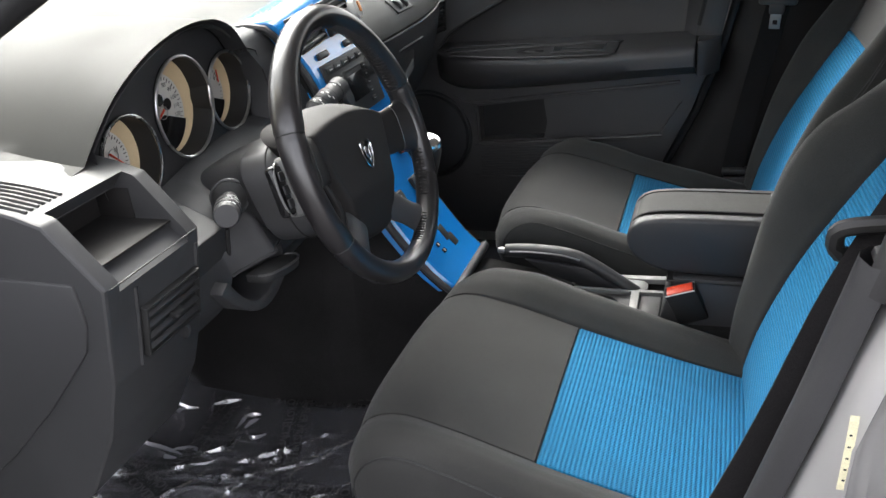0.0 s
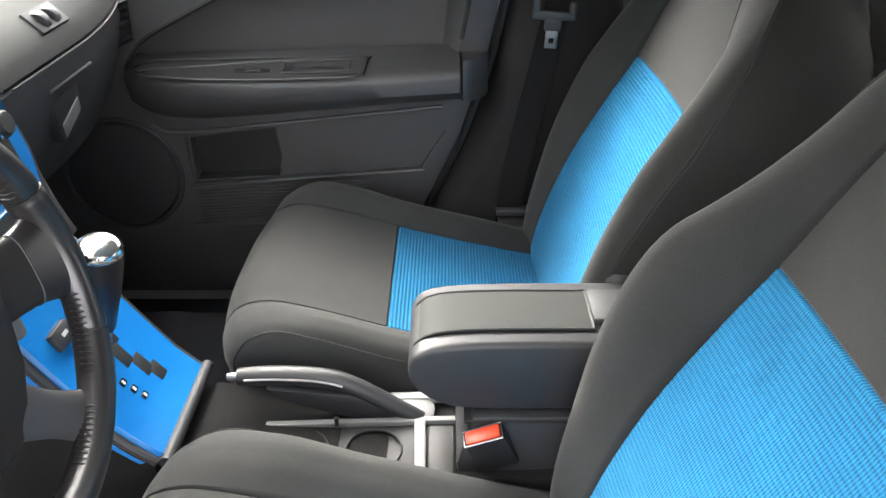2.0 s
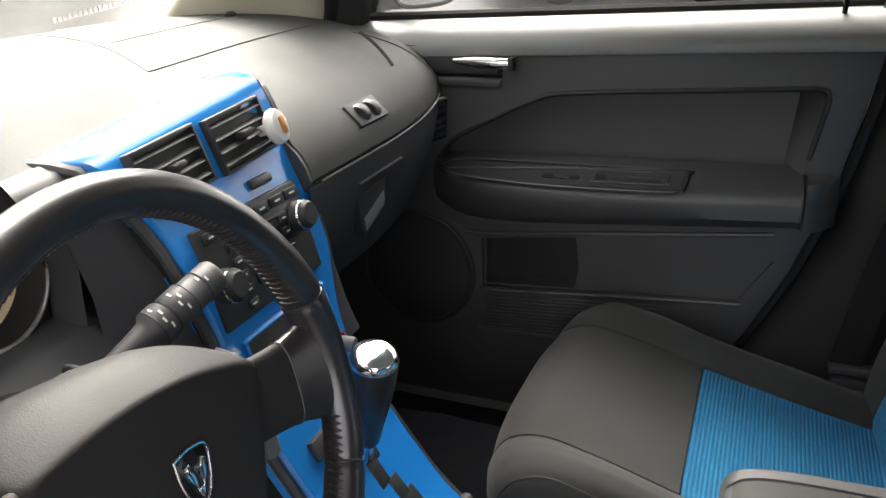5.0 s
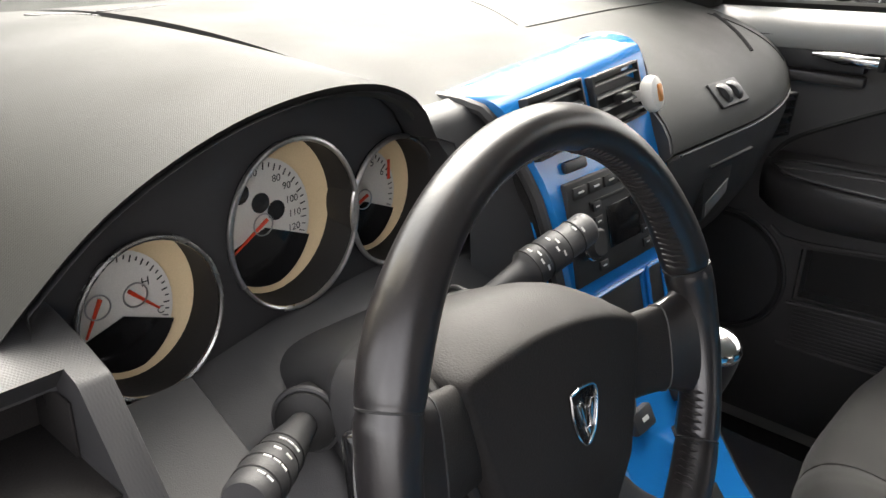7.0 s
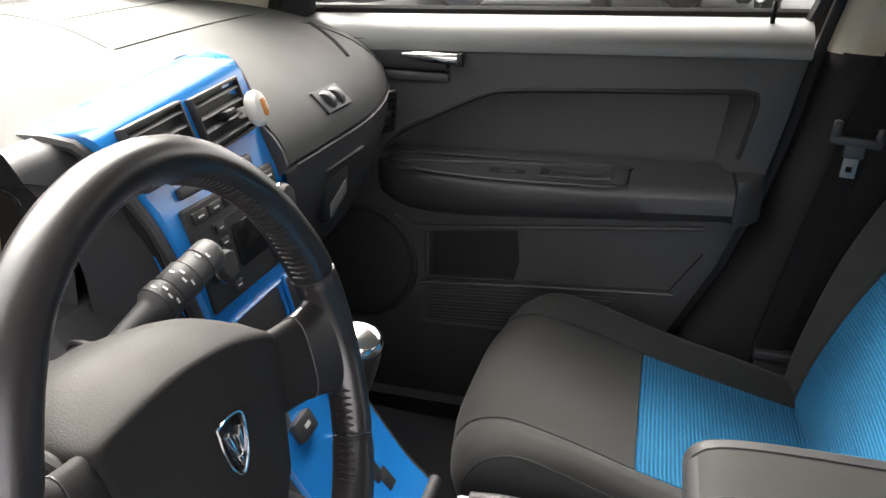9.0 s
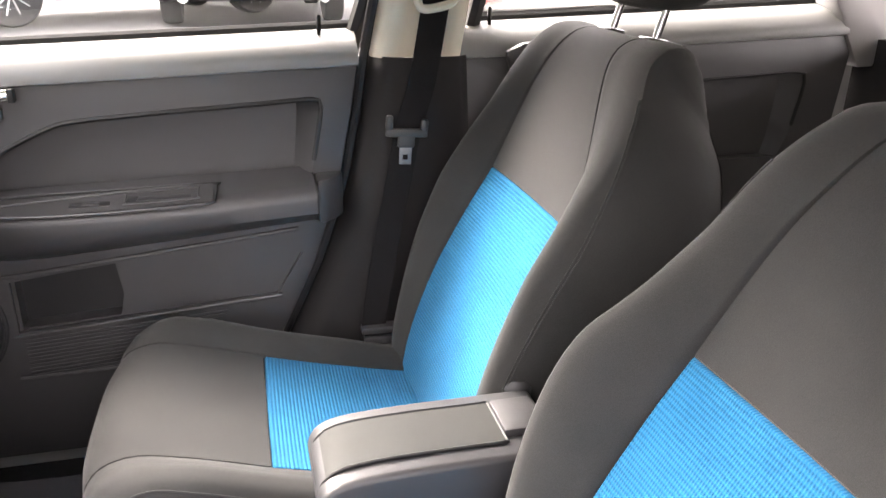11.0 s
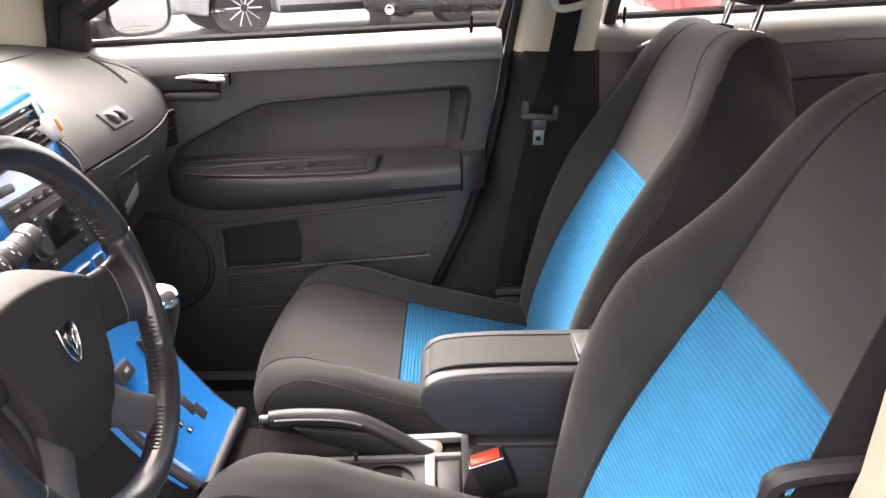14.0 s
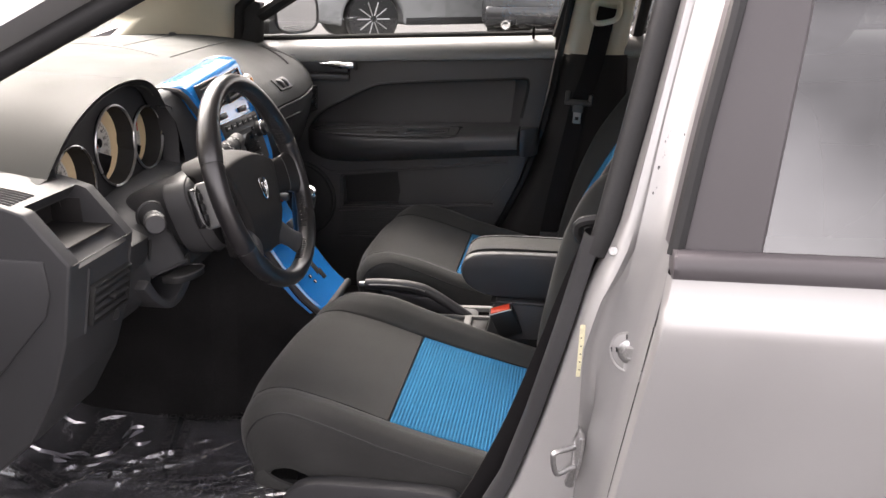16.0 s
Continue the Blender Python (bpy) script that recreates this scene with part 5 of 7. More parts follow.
def lock_pin(t, x, y=0.748):
    part("lock_pin", lathe([(0.0042, -0.03), (0.0042, 0.030), (0.003, 0.034)], (x, y, sill_z(x) - 0.006), (0.04, 0.1, 1), 12), GLOSSY, t, "small black lock pin")


def inside_handle(t, x, z, y=0.708, s=1.0):
    rows = []
    for k in range(15):
        f = k / 14
        px = x - 0.055 * s + 0.108 * s * f
        hz = (0.0045 + 0.0055 * min(f * 2.2, 1)) * s
        py = y - 0.004 - 0.016 * math.sin(math.pi * min(f * 0.8 + 0.1, 1)) * s
        pz = z + 0.004 * (1 - f)
        rows.append([V(px, py + 0.006 * math.sin(b), pz + hz * math.copysign(abs(math.cos(b)) ** 0.6, math.cos(b))) for b in np.linspace(0, 2 * math.pi, 16, endpoint=False)])
    h = part("inside_handle", grid(rows, loop_cols=True, cap=True), CHROME, t, "polished chrome pull handle", 60)
    part("handle_end", box((x + 0.050 * s, y - 0.018, z - 0.0125 * s), (x + 0.060 * s, y + 0.002, z + 0.0115 * s), 0.002), BLACK, h)


def passenger_door():
    t = thing("passenger_door", (0.1, 0.76, 0.42), "closed dark grey car door panel with armrest and window", "car door")
    outline = [(-0.45, 1.095), (0.672, 1.133), (0.655, 1.03), (0.630, 0.905), (0.575, 0.74), (0.515, 0.615), (0.44, 0.47), (0.36, 0.37), (-0.45, 0.37)]
    rec = [tuple(p) for p in spline([(-0.075, 0.905), (-0.04, 0.945), (0.05, 0.995), (0.125, 1.030), (0.17, 1.040), (0.3, 1.049), (0.45, 1.057), (0.575, 1.064), (0.594, 1.062), (0.600, 1.050), (0.590, 0.99), (0.573, 0.905)], 60)] + [(0.573, 0.86), (-0.075, 0.86)]
    pocket = [tuple(p) for p in spline([(0.012, 0.745), (0.2, 0.768), (0.46, 0.793), (0.53, 0.796)], 12)] + [(0.55, 0.76), (0.497, 0.676), (0.012, 0.640)]
    pouch = [tuple(p) for p in spline([(0.018, 0.742), (0.1, 0.752), (0.198, 0.763)], 8)] + [(0.206, 0.70), (0.196, 0.656), (0.018, 0.645)]
    cup = [tuple(p) for p in spline([(-0.16, 1.048), (0.045, 1.048), (0.055, 1.056), (0.058, 1.11), (0.048, 1.123), (-0.16, 1.123)], 30)]
    door_panel(t, outline, rec, 0.71, 0.050, ((pocket, 0.012), (pouch, 0.055), (cup, 0.022)))
    # black line drawn for the deep shade along the recess edge
    part("recess_shade_line", tube([V(x, 0.709, z) for x, z in rec[:58]], 0.0046, 6), BLACK, t)
    sill_roll(t, -0.42, 0.672)
    rows = []
    for x in np.linspace(-0.08, 0.578, 34):
        f = (x + 0.08) / 0.658
        zt = 0.906 + 0.018 * f
        reach = 0.112 * (1 - math.exp(-(f + 0.02) * 9)) * (1 - 0.10 * f)
        zb = 0.785 + 0.052 * f + 0.04 * math.exp(-f * 14)
        e = zt - 0.012 - 0.006 * math.sin(math.pi * f)
        rows.append([V(x, 0.745, zt + 0.004), V(x, 0.735, zt), V(x, 0.71 - 0.5 * reach, e + 0.006), V(x, 0.71 - reach + 0.010, e + 0.002), V(x, 0.71 - reach + 0.002, e - 0.004), V(x, 0.71 - reach, e - 0.014),
                     V(x, 0.71 - reach * 0.97, e - 0.04), V(x, 0.71 - reach * 0.72, zb + 0.022), V(x, 0.71 - reach * 0.5, zb + 0.008), V(x, 0.71 - reach * 0.18, zb), V(x, 0.715, zb - 0.003)])
    arm = part("armrest", grid(rows, cap=True), TRIM, t, "grained armrest with switch and pull cup", 50)
    end = rows[-1]
    part("armrest_gap", tube(end[1:], 0.002, 5), BLACK, arm)
    end_block = [(0.582, 0.650), (0.600, 0.656), (0.620, 0.676), (0.633, 0.698), (0.636, 0.718), (0.582, 0.718)]
    part("armrest_end", prism(end_block, "z", 0.838, 0.9235, 0.006), TRIM, t)

    def top(x, y):
        f = (x + 0.08) / 0.658
        zt = 0.906 + 0.018 * f
        e = zt - 0.012 - 0.006 * math.sin(math.pi * f)
        return lerp(y, [0.61, 0.655, 0.735], [e + 0.002, e + 0.006, zt])
    line = [(-0.055, 0.668), (-0.02, 0.640), (0.05, 0.622), (0.15, 0.612), (0.33, 0.609), (0.388, 0.611), (0.397, 0.622), (0.399, 0.69), (0.392, 0.700), (0.2, 0.704), (0.05, 0.706), (-0.03, 0.700)]
    plate = [V(x, y, top(x, y) + 0.002) for x, y in spline(line + line[:1], 60)[:-1]]
    part("switch_plate", grid([[V(x, y, top(x, y) + 0.0025) for x in np.linspace(-0.02, 0.393, 16)] for y in np.linspace(0.618, 0.699, 6)]), TRIM, arm)
    part("plate_edge", tube(plate, 0.0021, 5, closed=True), BLACK, arm)
    for near in (True, False):
        part("plate_bead", tube([p + V(0, -0.0042 if near else 0.0042, 0.0003) for p in plate if (p.y < 0.65) == near and p.x < 0.385], 0.0024, 6), TRIM, arm, "raised bead that catches the light")
    zs, zc = top(0.18, 0.65), top(0.3, 0.65)
    part("window_switch", box((0.150, 0.640, zs + 0.0015), (0.217, 0.664, zs + 0.0045), 0.0015), BLACK, arm, "black window switch")
    part("switch_rocker", box((0.171, 0.640, zs + 0.003), (0.200, 0.652, zs + 0.0075), 0.002), TRIM, arm)
    # flush black pad stands in for the shade of the hollow cup
    part("pull_cup", box((0.243, 0.634, zc + 0.001), (0.366, 0.682, zc + 0.0042), 0.003, seg=3), BLACK, arm, "pull cup, its shaded hollow a flush black pad")
    part("cup_floor", box((0.262, 0.638, zc + 0.002), (0.356, 0.664, zc + 0.0062), 0.004, seg=2), PLASTIC, arm)
    part("pull_cup_lip", tube([V(x, y, top(x, y) + 0.0045) for x, y in spline([(0.243, 0.640), (0.248, 0.634), (0.361, 0.634), (0.367, 0.640), (0.367, 0.677), (0.361, 0.683), (0.248, 0.683), (0.242, 0.677), (0.243, 0.640)], 40)[:-1]], 0.0016, 6, closed=True), TRIM, arm)
    # lower part: strip, pocket lip, ribs, speaker
    part("strip", tube([V(x, 0.708, z) for x, z in spline([(-0.05, 0.775), (0.0, 0.757), (0.2, 0.776), (0.46, 0.803), (0.545, 0.812)], 20)], 0.005, 8), TRIM, t)
    # black sheet added only to darken the inside of the pouch
    part("pocket_darkener", prism([(0.014, 0.748), (0.202, 0.768), (0.204, 0.652), (0.014, 0.640)], "y", 0.7605, 0.7665, 0.0), BLACK, t, "black sheet added to darken the door pocket")
    part("pocket_lip", tube([V(x, 0.707, z) for x, z in ((0.005, 0.634), (0.25, 0.655), (0.505, 0.674))], 0.0045, 8), TRIM, t)
    for k in range(12):
        z = 0.630 - k * 0.0075
        part("rib", tube([V(0.02, 0.7085, z - 0.006), V(0.25, 0.7085, z + 0.010), V(0.40 - k * 0.008, 0.7085, z + 0.02)], 0.0017, 5), DARK, t)
    part("lower_lip", tube([V(0.0, 0.708, 0.545), V(0.2, 0.708, 0.548), V(0.42, 0.708, 0.56)], 0.004, 8), TRIM, t)
    c = V(-0.13, 0.708, 0.664)
    sp = part("speaker", lathe([(0.118, 0), (0.113, 0.007), (0.09, 0.010), (0.03, 0.012)], c, (0, -1, 0), 40), DARK, t, "round black speaker grille")
    part("speaker_ring", tube([c + V(0.124 * math.cos(a), -0.002, 0.124 * math.sin(a)) for a in np.linspace(0, 2 * math.pi, 48, endpoint=False)], 0.0045, 8, closed=True), DARK, sp)
    cupf = [tuple(p) for p in spline([(-0.16, 1.070), (0.040, 1.070), (0.050, 1.076), (0.052, 1.105), (0.046, 1.117), (0.030, 1.121), (-0.16, 1.120)], 30)]
    part("handle_cup", prism(cupf, "y", 0.7035, 0.75, 0.005), PLASTIC, t, "dark rounded cup behind the handle")
    inside_handle(t, 0.024, 1.092, 0.703)
    part("handle_ledge", box((-0.12, 0.701, 1.046), (0.056, 0.73, 1.064), 0.006), TRIM, t)
    lock_pin(t, 0.606)
    part("outer_skin", grid([[V(x, y, z) for z, y in ((0.40, 0.84), (0.6, 0.865), (0.85, 0.875), (1.05, 0.865), (1.15, 0.84))] for x in np.linspace(-0.45, 0.70, 6)]), SILVER, t, "silver painted outer skin")
    part("belt_seal", tube([V(x, 0.785, sill_z(x) + 0.006) for x in np.linspace(-0.40, 0.68, 8)], 0.008, 6), BLACK, t)
    rows = [[V(-0.36, 0.79, sill_z(-0.36)), V(0.68, 0.79, sill_z(0.68))], [V(-0.02, 0.70, 1.34), V(0.735, 0.70, 1.34)], [V(0.16, 0.635, 1.44), V(0.765, 0.635, 1.44)]]
    part("window_pane", grid(rows), GLASS, t, "clear door window")
    for pts, r in (([(0.668, 0.778, 1.15), (0.72, 0.705, 1.34), (0.755, 0.64, 1.45)], 0.017), ([(-0.37, 0.785, 1.16), (-0.02, 0.70, 1.345), (0.17, 0.635, 1.45)], 0.02), ([(0.17, 0.635, 1.45), (0.755, 0.635, 1.46)], 0.018)):
        part("window_frame", tube(spline(pts, 10), r, 8), BLACK, t, "black window frame")
    part("sail_panel", prism([(-0.44, 1.145), (-0.235, 1.15), (-0.225, 1.27), (-0.26, 1.28)], "y", 0.735, 0.775, 0.006), BLACK, t, "black mirror sail panel")
    return t


passenger_door()


def wing_mirror():
    t = thing("wing_mirror", (-0.25, 0.87, 1.17), "silver wing mirror with etched warning on its glass", "mirror")
    sh = bmesh.new()
    bmesh.ops.create_uvsphere(sh, u_segments=28, v_segments=16, radius=1)
    for v in sh.verts:
        c = v.co
        g = lambda q: math.copysign(abs(q) ** 0.6, q)
        v.co = V(-0.27 + (0.05 * g(c.x) if c.x > 0 else 0.09 * c.x), 0.92 + 0.105 * g(c.y), 1.232 + 0.068 * g(c.z))
    housing = part("housing", sh, SILVER, t)
    ring = [(0.90 + 0.098 * math.copysign(abs(math.cos(a)) ** 0.6, math.cos(a)), 1.232 + 0.061 * math.copysign(abs(math.sin(a)) ** 0.6, math.sin(a))) for a in np.linspace(0, 2 * math.pi, 36, endpoint=False)]
    glass = prism([(y + 0.018, z) for y, z in ring], "x", -0.218, -0.2165, 0.0)
    gl = part("mirror_glass", glass, MIRROR, t, "mirror glass")
    part("glass_rim", tube([V(-0.217, y + 0.018, z) for y, z in ring], 0.005, 6, closed=True), BLACK, housing)
    m = facing((-0.2155, 0.90, 1.183), (0, 1, 0), (0, 0, 1))
    part("arm", box((-0.30, 0.79, 1.17), (-0.22, 0.87, 1.215), 0.012), BLACK, t)
    for k in range(2):
        part("etching", box((-0.05, -0.002 + 0.007 * k, 0), (0.045, 0.001 + 0.007 * k, 0.0004), 0, m=m), SATIN, gl)
    hinge = V(-0.217, 0.80, 1.2)
    t.matrix_world = Matrix.Translation(hinge) @ Matrix.Rotation(radians(-24), 4, "Z") @ Matrix.Translation(-hinge) @ Matrix.Translation((-0.25, 0.87, 1.17))
    return t


wing_mirror()


def b_pillar_right():
    t = thing("pillar_right", (0.72, 0.73, 0.42), "dark lower and beige upper door pillar trim", "pillar", kind="structure")
    front = lambda z: lerp(z, [0.42, 0.47, 0.615, 0.74, 0.905, 1.03, 1.14], [0.41, 0.465, 0.54, 0.60, 0.655, 0.682, 0.699])
    rows = []
    for z in np.linspace(0.42, 1.14, 26):
        x = front(z)
        back = lerp(z, [0.42, 0.7, 1.14], [0.92, 0.90, 0.878])
        rows.append([V(x - 0.006, 0.775, z), V(x - 0.002, 0.745, z), V(x + 0.006, 0.720, z), V(x + 0.018, 0.701, z), V(x + 0.034, 0.688, z), V(x + 0.055, 0.680, z), V((x + back) / 2, 0.676, z), V(back - 0.02, 0.682, z), V(back, 0.70, z), V(back + 0.004, 0.77, z)])
    part("lower_trim", grid(rows), COVER, t, "dark grained lower pillar trim", 60)
    rows = []
    for z in np.linspace(1.137, 1.47, 12):
        f = (z - 1.137) / 0.333
        x0, x1, y = 0.700 + 0.062 * f, 0.874 + 0.03 * f, 0.697 - 0.075 * f
        rows.append([V(x0 - 0.006, y + 0.07, z), V(x0, y + 0.03, z), V(x0 + 0.012, y + 0.006, z), V(x0 + 0.035, y, z), V(x0 + 0.048, y + 0.012, z), V(x1 - 0.045, y + 0.012, z), V(x1 - 0.032, y, z), V(x1 - 0.008, y + 0.006, z), V(x1, y + 0.03, z), V(x1 + 0.004, y + 0.07, z)])
    part("upper_trim", grid(rows), BEIGE, t, "beige upper pillar trim", 60)
    part("door_seal", tube([V(front(z) - 0.012, 0.742, z) for z in np.linspace(0.44, 1.14, 20)] + [V(0.70 + 0.06 * f - 0.014, 0.74 - 0.075 * f, 1.14 + 0.33 * f) for f in (0.3, 0.6, 1)], 0.010, 8), BLACK, t, "black rubber door seal")
    return t


b_pillar_right()


def ribbon(path, width, side, bm=None, thick=0.0014):
    """A flat strap along path; side: the way across it."""
    rows = []
    side = Vector(side).normalized()
    pts = [Vector(p) for p in path]
    for i, p in enumerate(pts):
        d = (pts[min(i + 1, len(pts) - 1)] - pts[max(i - 1, 0)]).normalized()
        s = (side - d * side.dot(d)).normalized()
        n = d.cross(s) * thick
        rows.append([p - s * width / 2 + n, p + s * width / 2 + n, p + s * width / 2 - n, p - s * width / 2 - n])
    return grid(rows, bm, loop_cols=True, cap=True)


def belt_right():
    t = thing("seat_belt", (0.80, 0.66, 1.25), "black seat belt with its tongue hanging on the pillar", "seat belt", "front seat belts")
    path = spline([(0.812, 0.655, 1.27), (0.803, 0.650, 1.22), (0.78, 0.646, 1.10), (0.752, 0.644, 1.01), (0.737, 0.646, 0.93), (0.712, 0.652, 0.80), (0.685, 0.655, 0.64), (0.67, 0.66, 0.50)], 40)
    part("webbing", ribbon(path, 0.05, (1, 0, 0.3)), WEB, t)
    g = [(0.772, 1.26), (0.775, 1.235), (0.79, 1.228), (0.83, 1.236), (0.842, 1.25), (0.845, 1.275), (0.838, 1.285), (0.78, 1.282)]
    part("belt_guide", tube([V(x, 0.648, z) for x, z in spline(g + g[:1], 30)[:-1]], 0.008, 8, closed=True), BEIGE, t, "beige belt guide loop")
    m = facing((0.748, 0.634, 1.012), (1, 0, -0.06), (0.2, 0, 1))
    tg = part("tongue", join(box((-0.040, -0.010, -0.006), (0.040, 0.006, 0.007), 0.005, m=m), join(box((-0.040, 0.0, -0.006), (-0.026, 0.030, 0.007), 0.005, m=m), join(box((0.026, 0.0, -0.006), (0.040, 0.024, 0.007), 0.005, m=m), box((-0.016, -0.030, -0.005), (0.016, -0.004, 0.006), 0.004, m=m)))), TONGUE, t, "dark grey plastic tongue grip")
    bl = cut(box((-0.0115, -0.062, -0.001), (0.0115, -0.02, 0.0015), 0.0008), [box((-0.005, -0.053, -0.01), (0.005, -0.043, 0.01), 0.0)])
    bl.transform(m)
    part("tongue_blade", bl, BLADE, tg, "steel tongue blade")
    part("anchor", box((0.655, 0.640, 0.596), (0.76, 0.668, 0.612), 0.004), PLASTIC, t)
    part("anchor_bolt", lathe([(0.012, 0), (0.011, 0.006), (0.007, 0.009)], (0.735, 0.645, 0.583), (0, -1, 0.3), 18), SATIN, t)
    part("anchor_plate", box((0.66, 0.636, 0.55), (0.75, 0.66, 0.592), 0.004), DARK, t)
    return t


belt_right()


def rear_passenger_door():
    t = thing("rear_passenger_door", (1.3, 0.76, 0.42), "closed dark grey rear door panel behind the seat", "car door")
    outline = [(0.868, 1.141), (1.75, 1.17), (1.72, 0.9), (1.6, 0.7), (1.35, 0.5), (1.3, 0.36), (0.88, 0.36), (0.872, 0.9)]
    rec = [tuple(p) for p in spline([(1.03, 0.98), (1.12, 1.045), (1.3, 1.068), (1.5, 1.08), (1.62, 1.084), (1.64, 1.06), (1.62, 0.95)], 40)] + [(1.6, 0.90), (1.03, 0.90)]
    cup = [tuple(p) for p in spline([(0.965, 1.10), (0.99, 1.085), (1.13, 1.09), (1.14, 1.11), (1.13, 1.138), (0.98, 1.135)], 24)]
    door_panel(t, outline, rec, 0.71, 0.03, ((cup, 0.02),))
    sill_roll(t, 0.868, 1.75)
    lock_pin(t, 0.938, 0.752)
    cupb = [tuple(p) for p in spline([(0.955, 1.145), (0.972, 1.10), (0.99, 1.082), (1.14, 1.088), (1.15, 1.15), (1.10, 1.165), (0.99, 1.16)], 24)]
    part("handle_cup", prism(cupb, "y", 0.688, 0.72, 0.006), TRIM, t, "raised dark handle cup")
    inside_handle(t, 1.06, 1.12, 0.695)
    # shade along the rear recess edge, drawn as a black line
    part("recess_shade_line", tube([V(x, 0.709, z) for x, z in rec[:40]], 0.0042, 6), BLACK, t)
    rows = [[V(0.91, 0.79, sill_z(0.91)), V(1.75, 0.79, sill_z(1.75))], [V(0.93, 0.70, 1.34), V(1.62, 0.70, 1.34)], [V(0.94, 0.635, 1.45), V(1.5, 0.635, 1.45)]]
    part("window_pane", grid(rows), GLASS, t, "clear rear door window")
    part("belt_seal", tube([V(x, 0.785, sill_z(x) + 0.006) for x in np.linspace(0.90, 1.75, 8)], 0.008, 6), BLACK, t)
    for pts in ([(0.90, 0.775, 1.16), (0.925, 0.705, 1.34), (0.935, 0.64, 1.46)], [(0.935, 0.635, 1.46), (1.5, 0.635, 1.46)], [(1.75, 0.78, 1.2), (1.62, 0.70, 1.35), (1.5, 0.635, 1.46)]):
        part("window_frame", tube(spline(pts, 8), 0.018, 8), BLACK, t, "black window frame")
    part("outer_skin", grid([[V(x, y, z) for z, y in ((0.40, 0.84), (0.6, 0.865), (0.85, 0.875), (1.05, 0.865), (1.17, 0.84))] for x in np.linspace(0.71, 1.76, 6)]), SILVER, t, "silver painted outer skin")
    return t


rear_passenger_door()


# ---- driver's side: pillar, belt, rear door ----
def jamb_x(z):
    return lerp(z, [0.36, 0.5, 0.60, 0.697, 0.80, 0.93, 1.059, 1.2, 1.338, 1.46], [0.47, 0.56, 0.615, 0.662, 0.694, 0.728, 0.758, 0.788, 0.815, 0.838])


def edge_x(z):
    return lerp(z, [0.36, 0.5, 0.782, 1.018, 1.07, 1.2, 1.34, 1.46], [0.745, 0.755, 0.795, 0.831, 0.838, 0.858, 0.884, 0.905])


def lean(z):
    """How far the upper body leans in."""
    return lerp(z, [0.3, 1.07, 1.2, 1.34, 1.46], [0, 0, 0.025, 0.055, 0.11])


def driver_pillar():
    t = thing("pillar_left", (0.75, -0.75, 0.36), "silver painted door pillar with black seal and scuffs", "pillar", kind="structure")
    zs = list(np.linspace(0.36, 1.46, 36))
    rows = []
    for z in zs:
        a, b, l = jamb_x(z) + lerp(z, [0.36, 1.0, 1.07, 1.46], [0.012, 0.012, 0.025, 0.025]), edge_x(z), lean(z)
        w = b - a
        swell = 0.010 * math.exp(-((z - 0.93) / 0.09) ** 2)
        k = lerp(z, [0.36, 0.98, 1.04, 1.46], [1, 1, 0, 0])
        fold = max(0.758, a + 0.02) if k > 0 else a + 0.4 * w
        fold = fold * k + (a + 0.4 * w) * (1 - k)
        rows.append([V(a, -0.735 + l, z), V(a + 0.003, -0.752 + l, z), V(a + 0.007, -0.760 + l, z), V(fold - 0.012, -0.771 + l - swell * 0.5, z), V(fold - 0.003, -0.774 + l - swell, z), V(fold + 0.006, -0.768 + l + 0.006 * k, z), V(fold + 0.016, -0.772 + l + 0.012 * k, z), V(b - 0.03, -0.780 + l + 0.012 * k, z), V(b - 0.006, -0.790 + l + 0.004 * k, z), V(b, -0.806 + l, z), V(b + 0.004, -0.832 + l, z)])
    part("jamb", grid(rows), SILVER, t, "silver painted jamb", 60)
    rows = []
    for z in np.linspace(0.36, 1.06, 26):
        a = jamb_x(z)
        rows.append([V(a + 0.13, -0.712, z), V(a + 0.06, -0.700, z), V(a + 0.022, -0.700, z), V(a + 0.003, -0.706, z), V(a - 0.008, -0.716, z), V(a - 0.010, -0.728, z), V(a - 0.004, -0.744, z), V(a + 0.010, -0.752, z)])
    part("lower_trim", grid(rows, cap=False), DARK, t, "dark grained lower pillar cover", 60)
    part("trim_cap", box((jamb_x(1.06) + 0.0, -0.745, 1.050), (jamb_x(1.06) + 0.12, -0.705, 1.062), 0.006), DARK, t)
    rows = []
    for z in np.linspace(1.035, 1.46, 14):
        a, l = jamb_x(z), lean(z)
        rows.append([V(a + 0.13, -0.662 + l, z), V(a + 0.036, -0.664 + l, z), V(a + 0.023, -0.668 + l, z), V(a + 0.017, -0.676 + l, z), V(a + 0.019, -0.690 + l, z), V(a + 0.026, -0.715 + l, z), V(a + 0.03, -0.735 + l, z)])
    part("upper_trim", grid(rows), SHADED_BEIGE, t, "beige upper pillar trim, darkened for shade", 60)
    line = [V(jamb_x(z) + 0.0140, -0.738 + lean(z), z) for z in np.linspace(1.035, 1.46, 20)]
    part("door_seal", tube(line, 0.0155, 14), BLACK, t, "black rubber door seal")
    # scuffs where paint has gone
    rnd = random.Random(4)
    for k in range(16):
        z = 1.11 + rnd.random() * 0.09
        a, b = jamb_x(z) + 0.012, edge_x(z)
        x = b - 0.022 + rnd.uniform(-0.003, 0.003) + (0.016 if k % 4 == 0 else 0)
        f = (x - a) / (b - a)
        y = lerp(f, [0, 0.3, 0.42, 0.55, 0.8, 1.0], [-0.762, -0.768, -0.778, -0.781, -0.784, -0.794]) + lean(z) - 0.0006
        s = rnd.uniform(0.001, 0.0028)
